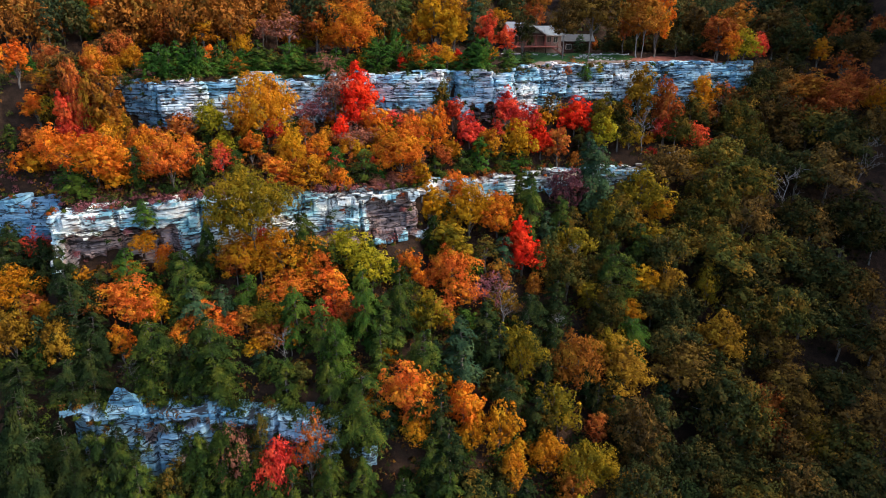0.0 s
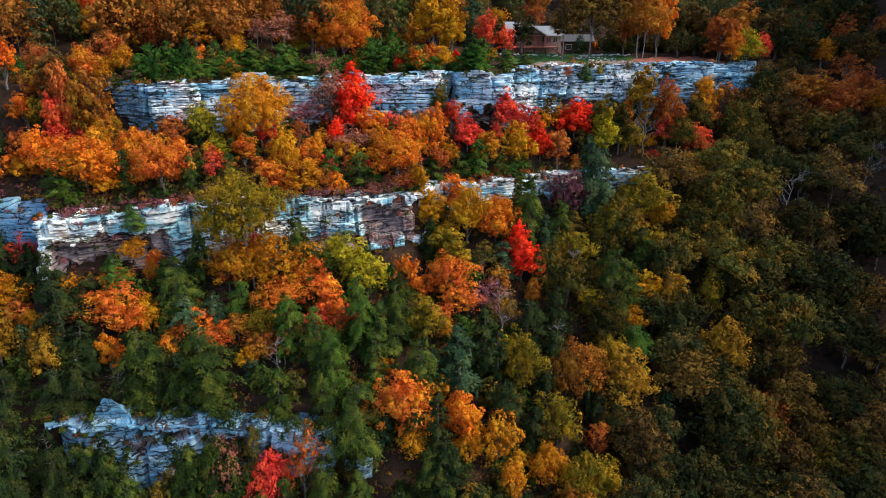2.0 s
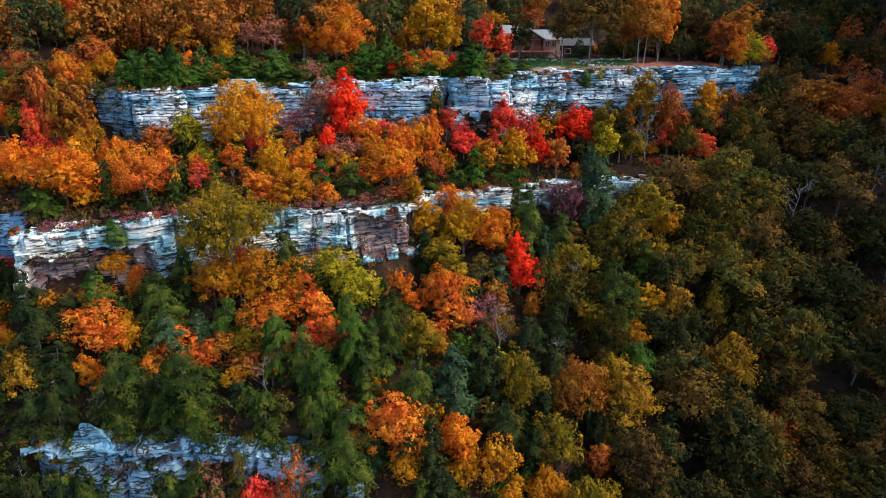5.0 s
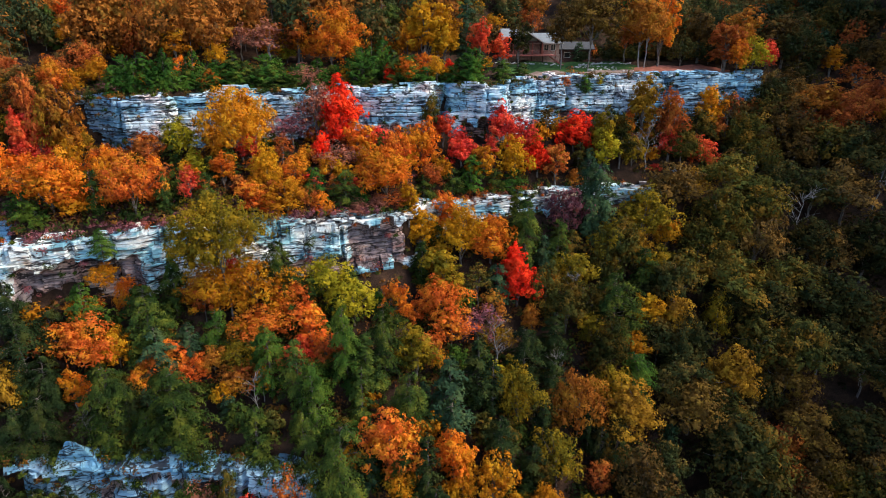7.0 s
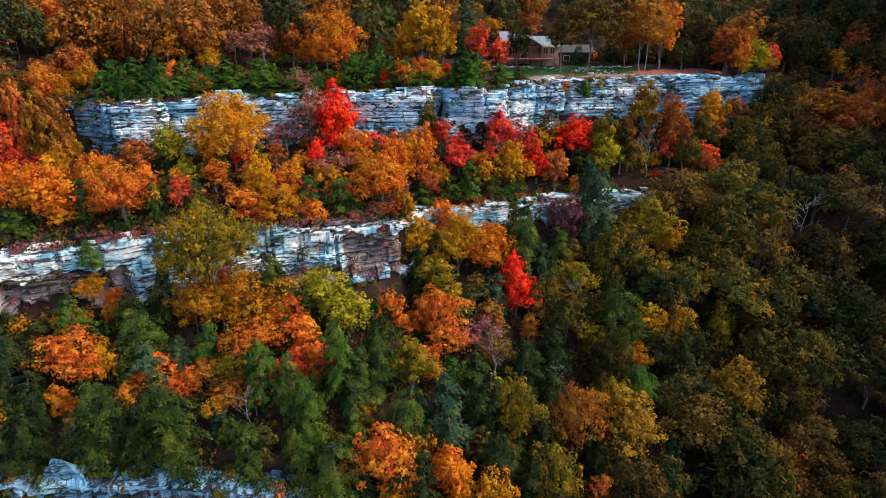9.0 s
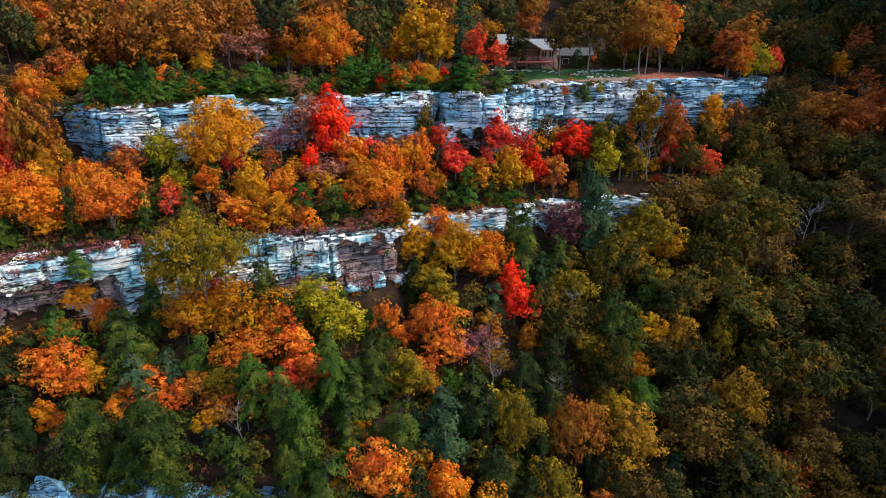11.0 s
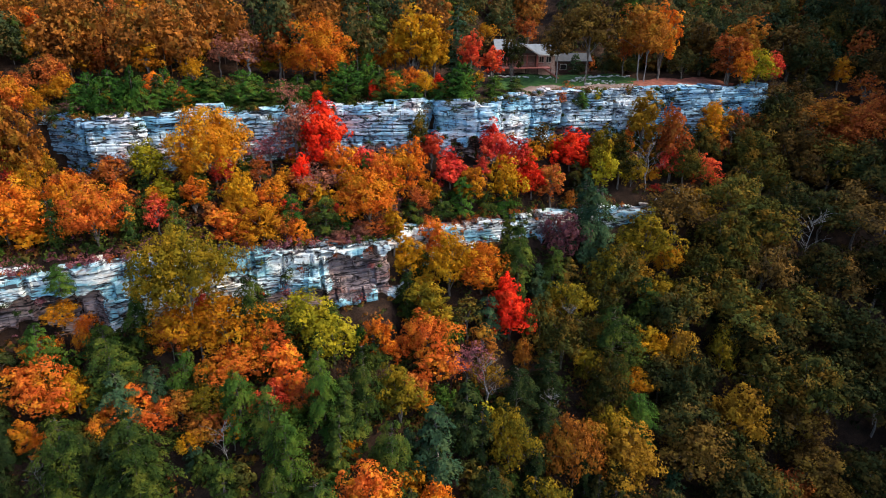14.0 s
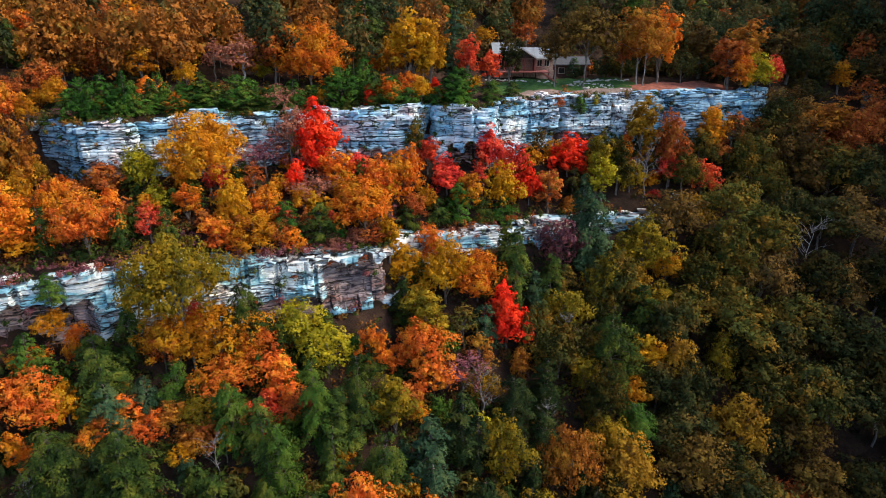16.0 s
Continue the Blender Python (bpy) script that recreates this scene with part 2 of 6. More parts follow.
def lie(x):
    """Cliff lines, rims, feet and spreads at x."""
    f = lambda xs, vs: np.interp(x, xs, vs)
    a = (f(A_X, A_Y), f((-160, -59, -45, -15, 0, 22, 52, 75, 160), (49, 50.3, 51, 50.8, 51.3, 52.1, 52.0, 51.4, 54)),
         f((-160, -45, -15, 3, 8, 14, 20, 40, 160), (41, 41.5, 42.5, 42.5, 40.8, 40.8, 42.5, 42.5, 43)), f((-90, -62, 70, 84), (3, 0.5, 0.5, 4)))
    b = (f(B_X, B_Y), f((-160, -60, -36, -5, 10, 46, 160), (33, 33, 34, 33.2, 33, 33, 34)),
         f((-160, -64, -60, -5, 4, 46, 160), (26.5, 26.5, 23, 23, 28, 29.5, 29)), f((-100, -75, 48, 60), (3, 0.5, 0.5, 4)))
    c = (f(C_X, C_Y), f((-160, -45, -20, -10, 0, 20, 45, 160), (8, 8.3, 7.6, 5, 2, -5, -12, -16)),
         f((-160, -45, -14, 0, 20, 160), (-4, -5, -5, -5, -8, -20)), f((-90, -62, -19, -8), (3, 0.5, 0.5, 4)))
    return a, b, c


def land(x, y):
    """Height of the ground at x, y (arrays or numbers)."""
    x, y = np.asarray(x, float), np.asarray(y, float)
    (ya, ta, fa, ha), (yb, tb, fb, hb), (yc, tc, fc, hc) = lie(x)
    yard = np.clip((x - 2) / 8, 0, 1) * np.clip((72 - x) / 8, 0, 1)
    ks = [yc - 300, yc - 70, yc - hc - 1, yc - hc + 3, yc + hc + 3, yb - hb - 1, yb - hb + 3, yb + hb + 3, ya - ha - 1, ya - ha + 3.2, ya + ha + 3.2, ya + 14, ya + 33, ya + 110, ya + 320, ya + 900]
    zs = [fc - 40 + 0 * x, fc - 42, fc - 0.4, fc, tc, fb - 0.4, fb, tb, fa - 0.4, fa, ta, ta + 1.2 + 0.2 * yard, ta + 5 - 2.6 * yard, ta + 38, ta + 105, ta + 130]
    z = zs[0] + 0 * y
    for k0, k1, z0, z1 in zip(ks, ks[1:], zs, zs[1:]):
        u = np.clip((y - k0) / (k1 - k0), 0, 1)
        z = np.where(y >= k0, z0 + (z1 - z0) * u, z)
    # unseen ridge added on the right to keep sun off the right slope
    shade_ridge = np.clip((x - 103 + 0.26 * np.clip(100 - y, 0, 40)) / 75, 0, 1)
    z = z + shade_ridge * shade_ridge * (3 - 2 * shade_ridge) * 140 * np.clip((300 - y) / 150, 0, 1) * np.clip((y + 90) / 120, 0, 1)
    return z


def hash01(i, j, k=0):
    v = np.sin(np.asarray(i) * 127.1 + np.asarray(j) * 311.7 + k * 74.7) * 43758.5453
    return v - np.floor(v)


def waves(p, q, seed):
    """Cheap smooth noise, about -1 to 1."""
    r = np.random.RandomState(seed)
    out = 0.0
    for o in range(5):
        a, ph = r.uniform(0, 6.28, 4), r.uniform(0, 6.28, 4)
        f = 1.9 ** o
        for i in range(4):
            out = out + np.sin((p * np.cos(a[i]) + q * np.sin(a[i])) * f + ph[i]) / (1.8 ** o * 4)
    return out


def mesh_from(name, verts, faces, material, smooth=False):
    me = bpy.data.meshes.new(name)
    me.from_pydata([tuple(v) for v in verts], [], [tuple(f) for f in faces])
    me.materials.append(material)
    if smooth:
        me.polygons.foreach_set("use_smooth", [True] * len(me.polygons))
    me.update()
    return me


def grid_faces(n, m):
    i, j = np.meshgrid(np.arange(n - 1), np.arange(m - 1), indexing="ij")
    a = (i * m + j).ravel()
    return np.stack([a, a + m, a + m + 1, a + 1], 1).tolist()


def build_ground():
    far = np.array([40, 90, 180, 380, 800, 1600, 3500])
    xs = np.concatenate([-150 - far[::-1], np.arange(-150, 150.1, 1.5), 150 + far])
    ys = np.concatenate([10 - far[::-1], np.arange(10, 60, 4), np.arange(60, 175, 0.85), np.arange(175, 300, 5), 300 + far])
    X, Y = np.meshgrid(xs, ys, indexing="ij")
    Z = land(X, Y)
    near = (np.abs(X) < 160) & (Y > 20) & (Y < 300)
    Z = Z + near * (0.45 * waves(X * 0.35, Y * 0.35, 3) + 0.12 * waves(X * 1.7, Y * 1.7, 4))
    me = mesh_from("ground", np.stack([X, Y, Z], -1).reshape(-1, 3), grid_faces(len(xs), len(ys)), GROUND, True)
    return tagged(new("ground", me), "steep ground covered in brown leaf litter", "ground", kind="structure")


build_ground()


def cliff(name, which, x0, x1, material, label, seed, undercut, step=0.27, taper=4.0, splits=(), blocky=1.0, massive=0.3, fine=1.0, raise_rim=0.0, damp=(), peaks=()):
    """A stratified rock wall along one of the cliff lines: layers of uneven blocks, joints, clefts and a broken cap."""
    r = np.random.RandomState(seed)
    xs = np.arange(x0, x1, 0.1)
    ln = lie(xs)[which]
    d = np.hypot(np.diff(xs), np.diff(ln[0]))
    s = np.concatenate([[0], np.cumsum(d)])
    n = int(s[-1] / step)
    sg = np.linspace(0, s[-1], n)
    px, py = np.interp(sg, s, xs), np.interp(sg, s, ln[0])
    k = 15
    pad = lambda v: np.convolve(np.pad(v, k // 2, mode="edge"), np.ones(k) / k, "valid")
    px, py = pad(px), pad(py)
    tx, ty = np.gradient(px), np.gradient(py)
    L = np.hypot(tx, ty)
    nx, ny = ty / L, -tx / L
    top, foot = np.interp(px, xs, ln[1]), np.interp(px, xs, ln[2])
    step_at = lambda run, k, amp: np.floor(sg / run + amp * waves(sg * 0.2, 0 * sg, seed + k))
    rim_z = top + raise_rim - 0.1 + 0.3 * waves(sg * 0.17, 0 * sg, seed) - 0.36 * np.floor(3 * hash01(step_at(2.6, 2, 0.5), seed)) - 0.55 * np.floor(2.6 * hash01(step_at(7.5, 3, 0.5), seed + 4))
    top = top + 0.4 + raise_rim
    # points of rock that stand over the rim
    crag = 0 * sg
    for c, base_w, tip_w, high in peaks:
        crag = crag + high * np.clip((base_w - np.abs(px - c) + 0.25 * waves(sg * 0.9, 0 * sg, seed + 17)) / (base_w - tip_w), 0, 1)
    rim_z, top = rim_z + crag, top + crag
    # rows up the face, then back over the cap
    H = np.mean(top - foot) + 3.0
    rows = int(H / 0.125)
    beds, packet = [], []
    while len(beds) < 90:
        more = [r.uniform(0.8, 2.0)] if r.uniform() < massive else list(r.uniform(0.3, 0.85, r.randint(3, 6)))
        packet += [packet[-1] + 1 if packet else 0] * len(more)
        beds += more
    packet = np.array(packet)
    lay = np.concatenate([[0], np.cumsum(beds[:90])])
    V, cap = [], 9
    ends = np.clip(np.minimum(sg, sg[-1] - sg) / taper, 0, 1)
    foot_drop = 2.5
    cleft_at = np.cumsum(r.uniform(5, 26, 80))
    cleft_at = cleft_at[cleft_at < sg[-1]]
    cleft_w, cleft_d, cleft_z = r.uniform(0.08, 0.26, len(cleft_at)), r.uniform(0.3, 1.2, len(cleft_at)) * blocky, r.uniform(-0.1, 0.85, len(cleft_at))
    for c, wd, dp in splits:
        cleft_at, cleft_w, cleft_d, cleft_z = np.append(cleft_at, np.interp(c, px, sg)), np.append(cleft_w, wd), np.append(cleft_d, dp), np.append(cleft_z, -1)
    brown = []
    for j in range(rows):
        u = j / (rows - 1)
        z = np.minimum((foot - 2.5) + (top - foot + 2.5) * u, rim_z)
        h = z - foot.min() + 4 + 0.25 * waves(sg * 0.07, z * 0.04, seed + 5) + 0.06 * waves(sg * 0.5, z * 0.3, seed + 7)
        li = np.clip(np.searchsorted(lay, h) - 1, 0, 88)
        edge = np.minimum(h - lay[li], lay[li + 1] - h)
        run = 1.5 + 6.0 * hash01(li, 7, seed) ** 2
        bs = (sg + 9 * hash01(li, 3, seed)) / run + 0.2 * waves(sg * 0.5, li * 1.0, seed + 9)
        blk = np.floor(bs)
        bedge = np.minimum(bs - blk, blk + 1 - bs) * run
        # beds stand out or lie back, in thick packets and thin leaves
        pk = packet[li]
        off = 0.9 * (hash01(pk, 1, seed) - 0.5) * (0.6 + 0.8 * waves(sg * 0.11, pk * 2.3, seed + 12)) + 0.16 * (hash01(li, 2, seed) - 0.5) + 0.5 * (hash01(blk, li, seed) - 0.5) * hash01(blk, 8, seed) ** 2
        off = off + 0.22 * np.round(2.5 * np.clip(waves(sg * 0.33, pk * 1.7, seed + 14), -0.2, 1.0)) / 2.5
        deep = 0.04 + 1.1 * hash01(li, np.floor(sg / 9 + 0.5 * waves(sg * 0.2, li * 1.0, seed)), seed) ** 3
        off = off - deep * np.exp(-(edge / 0.065) ** 2) - 0.45 * np.exp(-(bedge / 0.10) ** 2) * (hash01(blk, li, 3) > 0.5)
        # angular faces of broken packets, then weathering
        prun = 2.2 + 5.5 * hash01(pk, 6, seed)
        ps = (sg + 13 * hash01(pk, 4, seed)) / prun + 0.22 * waves(sg * 0.45, pk * 1.3, seed + 15)
        pb = np.floor(ps)
        off = off + blocky * (0.85 * (hash01(pb, pk, seed + 1) - 0.5) + (ps - pb - 0.5) * 1.1 * (hash01(pb, pk, seed + 2) - 0.5))
        off = off + 0.8 * blocky * (np.abs(((sg + 2.2 * waves(sg * 0.21, z * 0.05, seed + 15)) / 17.0 + 0.13 * seed) % 1.0 - 0.5) * 2 - 0.5)
        off = off + 0.05 * waves(sg * 1.0, z * 2.2, seed + 3) + 0.07 * fine * np.abs(waves(sg * 1.6, z * 3.2, seed + 4)) + 0.03 * fine * waves(sg * 5.0, z * 9, seed + 21)
        for c, wd, dp, cz in zip(cleft_at, cleft_w, cleft_d, cleft_z):
            m = np.abs(sg - c) < 2.5
            off[m] -= dp * (u > cz) * np.exp(-(((sg[m] - c) + 0.35 * waves(z[m] * 0.9, sg[m] * 0, seed + 6)) / wd) ** 2)
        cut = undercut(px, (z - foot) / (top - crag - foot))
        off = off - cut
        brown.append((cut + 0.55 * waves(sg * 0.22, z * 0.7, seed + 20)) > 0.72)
        off = off - 3.5 * (1 - ends) + 0.25
        V.append(np.stack([px + nx * off, py + ny * off, z], 1))
    last = V[-1]
    for c in range(1, cap + 1):
        b = np.stack([last[:, 0] - nx * c * 0.6, last[:, 1] - ny * c * 0.6, last[:, 2] + 0.015 * c + 0.14 * waves(px * 1.1, py * 1.1 + c * 0.7, seed + 8)
                      - crag * min(1, c / 6) - (1.5 if c == cap else 0.0)], 1)
        V.append(b)
    V = np.stack(V, 1)
    me = mesh_from(name, V.reshape(-1, 3), grid_faces(V.shape[0], V.shape[1]), material)
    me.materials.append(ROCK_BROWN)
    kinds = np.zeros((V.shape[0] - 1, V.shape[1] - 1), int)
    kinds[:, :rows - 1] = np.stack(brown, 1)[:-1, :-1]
    # wall ends past these x get the rock with shade in its colour
    if damp:
        me.materials.append(ROCK_DEEP)
        dimmed = (px + 1.5 * waves(px * 0.6, px * 0, seed + 30) < damp[0]) | (px + 1.5 * waves(px * 0.6, px * 0, seed + 31) > damp[1])
        kinds[dimmed[:-1]] = 2
    me.polygons.foreach_set("material_index", kinds.ravel().tolist())
    ob = tagged(new(name, me), label, "cliff", kind="structure")
    return ob


def hang(spans, run=2.1, jag=0.16, lip=0.06):
    """Undercut: spans of (x0, x1, height share below which the wall is hollowed, depth, share above which)."""
    def f(x, u):
        out = 0.0 * x
        for a, b, h, d, low in spans:
            wob = jag * (hash01(np.floor(x / run), 5, int(a)) - 0.5) + 0.03 * np.sin(x * 4.8 / run + a)
            out = out + d * np.clip((x - a) / 1.5, 0, 1) * np.clip((b - x) / 1.5, 0, 1) * np.clip((h + wob - u) / lip, 0, 1) * np.clip((u - low - wob) / lip, 0, 1)
        return out
    return f


cliff_upper = cliff("cliff_upper", 0, -60.5, 76, ROCK, "pale blue-grey layered sandstone cliff under the wooded plateau", 11,
                    hang([(-60, -44, 0.30, 1.0, -9), (5, 14, 0.34, 2.6, -9), (-20, 3, 0.22, 0.8, -9), (24, 40, 0.25, 0.7, -9), (-58, -44, 0.60, 0.5, 0.55), (13, 30, 0.66, 0.9, 0.58), (-14, 0, 0.7, 0.5, 0.64), (34, 58, 0.55, 0.7, 0.48)]),
                    taper=8, splits=((1.4, 1.0, 3.4), (-43, 0.5, 2.2), (15.5, 0.5, 2.0), (-52.5, 0.3, 1.2), (21, 0.3, 1.3), (27.5, 0.5, 1.6), (38, 0.3, 1.0), (50, 0.35, 1.4)), blocky=0.95, massive=0.7, fine=0.6, raise_rim=0.9, damp=(-51, 47))
cliff_middle = cliff("cliff_middle", 1, -90, 48.5, ROCK_WARM, "white and rust-banded sandstone cliff with an undercut foot", 23,
                     hang([(-60.5, -43, 0.60, 2.1, -9), (-43, -39.5, 0.3, 1.2, -9), (-14.2, -2.0, 0.80, 1.9, 0.06), (-19, -13, 0.40, 0.7, 0.1), (-60, -52, 0.25, 1.0, -9), (-26, -12, 0.3, 0.8, -9), (-30, -14, 0.62, 0.5, 0.56)]),
                     splits=((-33.5, 0.6, 2.2), (-14.6, 0.22, 1.5), (-61.8, 0.8, 2.5), (-52, 0.22, 1.0), (-46.8, 0.2, 0.9), (-40, 0.25, 1.2), (-24, 0.22, 1.0), (-20, 0.2, 0.8)), blocky=0.95, massive=0.55, fine=0.8, damp=(-61.5, 900))
cliff_lower = cliff("cliff_lower", 2, -56, -15, ROCK_DEEP, "dark-cleft blue-grey sandstone ledges low on the slope", 37,
                    hang([(-47, -40.5, 0.72, 2.2, 0.52), (-55, -47, 0.60, 1.6, 0.40), (-40.5, -35.5, 0.80, 2.0, 0.66), (-40, -33, 0.44, 1.8, -9), (-35.5, -28, 0.76, 2.4, 0.46), (-34, -28, 0.36, 2.0, -9), (-27.5, -18, 0.64, 1.5, 0.54), (-28, -17, 0.34, 1.3, -9)], 4.3, 0.13, 0.03), taper=5,
                    splits=((-51, 0.2, 1.3), (-43, 0.3, 1.2), (-33, 0.3, 1.2), (-28, 0.22, 1.2), (-24.5, 0.25, 1.2)), blocky=0.5, massive=0.85, fine=0.4, peaks=((-46.3, 2.7, 0.6, 4.2),))


# ---- trees ----
def part(name, me, parent, material=None, label=""):
    ob = new(name, me)
    ob.parent = parent
    if material is not None:
        ob.material_slots[0].link = "OBJECT"
        ob.material_slots[0].material = material
    return tagged(ob, label)


TUFTS = {}


def leaf_mesh(name, T, N, material):
    """A mesh of small three-cornered leaf sprays T, shaded by the round of the tuft they sit on (N)."""
    n = len(T)
    me = bpy.data.meshes.new(name)
    me.vertices.add(n * 3)
    me.vertices.foreach_set("co", T.reshape(-1))
    me.loops.add(n * 3)
    me.loops.foreach_set("vertex_index", np.arange(n * 3, dtype=np.int32))
    me.polygons.add(n)
    me.polygons.foreach_set("loop_start", np.arange(0, n * 3, 3, dtype=np.int32))
    me.polygons.foreach_set("use_smooth", np.ones(n, bool))
    me.materials.append(material)
    me.update(calc_edges=True)
    me.normals_split_custom_set_from_vertices(np.repeat(N, 3, 0).tolist())
    TUFTS[me.name] = (T, N)
    return me


def unit(v):
    return v / (np.linalg.norm(v, axis=1, keepdims=True) + 1e-9)


def leaf_tris(P, N, size, r, loose=0.45, along=None, stretch=1.0):
    """Three-cornered leaf sprays at P, facing about N; drawn out along a direction where one is given."""
    n = len(P)
    N = unit(N)
    G = unit(N + r.normal(size=(n, 3)) * loose)
    G = np.where(np.sum(G * N, 1, keepdims=True) < 0.1, N, G)
    ref = r.normal(size=(n, 3)) if along is None else along + r.normal(size=(n, 3)) * 0.25
    U = unit(np.cross(G, ref))
    W = np.cross(U, G)
    s = (size * r.uniform(0.65, 1.35, n))[:, None]
    turn = np.array([0.0, 2.09, 4.19]) + r.uniform(-0.35, 0.35, (n, 3))
    rad = r.uniform(0.5, 0.75, (n, 3))
    out = [P + W * s * stretch * rad[:, k:k + 1] * np.cos(turn[:, k:k + 1]) + U * s * rad[:, k:k + 1] * np.sin(turn[:, k:k + 1]) for k in range(3)]
    return np.stack(out, 1), N


def tube(pts, radii, sides=6):
    pts = np.asarray(pts, float)
    V, F = [], []
    for i, (p, rad) in enumerate(zip(pts, radii)):
        t = pts[min(i + 1, len(pts) - 1)] - pts[max(i - 1, 0)]
        t = t / np.linalg.norm(t)
        a = np.cross(t, (0.31, 0.95, 0.1))
        a /= np.linalg.norm(a)
        b = np.cross(t, a)
        for k in range(sides):
            w = 2 * math.pi * k / sides
            V.append(p + rad * (math.cos(w) * a + math.sin(w) * b))
    for i in range(len(pts) - 1):
        for k in range(sides):
            q = (k + 1) % sides
            F.append((i * sides + k, i * sides + q, (i + 1) * sides + q, (i + 1) * sides + k))
    return V, F


def join_tubes(tubes):
    V, F = [], []
    for v, f in tubes:
        o = len(V)
        V += list(v)
        F += [tuple(i + o for i in q) for q in f]
    return V, F


def limb(p0, p1, r0, r1, r, n=5, wob=0.12):
    p0, p1 = np.asarray(p0, float), np.asarray(p1, float)
    L = np.linalg.norm(p1 - p0)
    u = np.linspace(0, 1, n)[:, None]
    pts = p0 + (p1 - p0) * u
    pts[:, 2] += 0.12 * L * np.sin(u[:, 0] * math.pi)
    pts[1:-1] += r.normal(size=(n - 2, 3)) * wob * L * 0.3
    return tube(pts, np.linspace(r0, r1, n), 4 if r0 > 0.06 else 3)


def broadleaf(seed, H=10.0, W=7.5, base=0.28, lobes=26, leaves=1650, leaf=0.29, slim=1.0, peak=1.0, low=-0.65, tight=0.0):
    """Trunk-and-limbs mesh and crown mesh of a broadleaf tree H high, W wide: lobes of leaf sprays at the limbs' ends."""
    r = np.random.RandomState(seed)
    C, R = [], []
    zc, hh = H * (1 + base) / 2, H * (1 - base) / 2
    ph = r.uniform(0, 6.28, 4)
    tries = 0
    while len(C) < lobes and tries < 6000:
        tries += 1
        d = r.normal(size=3)
        d /= np.linalg.norm(d)
        if d[2] < low:
            continue
        q = r.uniform(0.3, 0.92)
        az = math.atan2(d[1], d[0])
        # an uneven outline: bulges round the crown and with height
        w = W / 2 * (1.0 - 0.32 * peak * max(0, d[2] * q)) * (1 + 0.22 * math.sin(2 * az + ph[0]) + 0.16 * math.sin(3 * az + 4 * d[2] + ph[1]))
        p = np.array([d[0] * q * w, d[1] * q * w, zc + d[2] * q * hh * (1 + 0.15 * math.sin(az + ph[2]))])
        rad = W * r.uniform(0.09 + tight, 0.20 + tight)
        if all(np.linalg.norm(p - c) > 0.62 * (rad + k) for c, k in zip(C, R)):
            C.append(p)
            R.append(rad)
    C, R = np.array(C), np.array(R)
    # each lobe carries tufts, each tuft a skin of leaf sprays, thinner underneath
    per = 9
    i = np.repeat(np.arange(len(C)), per)
    L = unit(r.normal(size=(len(i), 3)) + np.array([0, 0, 0.35]))
    tr = R[i] * r.uniform(0.34, 0.62, len(i))
    S = C[i] + L * (R[i] * r.uniform(0.62, 1.0, len(i)))[:, None] * np.array([1, 1, 0.85])
    keep = np.ones(len(i), bool)
    for c, k in zip(C, R):
        keep &= np.linalg.norm(S - c, axis=1) > 0.55 * k
    S, L, tr, i = S[keep], L[keep], tr[keep], i[keep]
    n = int(leaves * 1.75)
    q = r.choice(len(S), n, p=tr ** 2 / np.sum(tr ** 2))
    D = unit(r.normal(size=(n, 3)) + L[q] * 0.9 + np.array([0, 0, 0.35]))
    P = S[q] + D * (tr[q] * r.uniform(0.72, 1.12, n))[:, None]
    whole = unit(S - np.array([0, 0, zc]))
    T, N = leaf_tris(P, D * 0.6 + L[q] * 0.5 + whole[q] * 0.25 + np.array([0, 0, 0.2]) + r.normal(size=(n, 3)) * 0.12, leaf * 0.98, r)
    # coarser foliage inside, which closes the crown
    n2 = leaves // 4
    i2 = r.choice(len(C), n2)
    D2 = unit(r.normal(size=(n2, 3)))
    T2, N2 = leaf_tris(C[i2] * np.array([0.9, 0.9, 0.97]) + D2 * (R[i2] * r.uniform(0.05, 0.5, n2))[:, None], D2 + np.array([0, 0, 0.3]), leaf * 2.0, r)
    T, N = np.concatenate([T, T2]), np.concatenate([N, N2])
    tubes = []
    r0 = 0.022 * H * slim
    knee = H * base * 0.9
    tubes.append(limb((0, 0, -0.6), (r.normal() * 0.02 * H, r.normal() * 0.02 * H, H * 0.62), r0, r0 * 0.4, r, 7, 0.05))
    order = np.argsort(R)[::-1][:9]
    for m in order:
        z0 = min(r.uniform(knee, H * 0.55), C[m][2] - 0.05 * H)
        tubes.append(limb((0, 0, max(z0, 0.1 * H)), C[m] + np.array([0, 0, R[m] * 0.4]), r0 * 0.42, r0 * 0.08, r))
    TV, TF = join_tubes(tubes)
    return mesh_from("trunk", TV, TF, BARK, True), leaf_mesh("crown", T, N, LEAF["amber"])


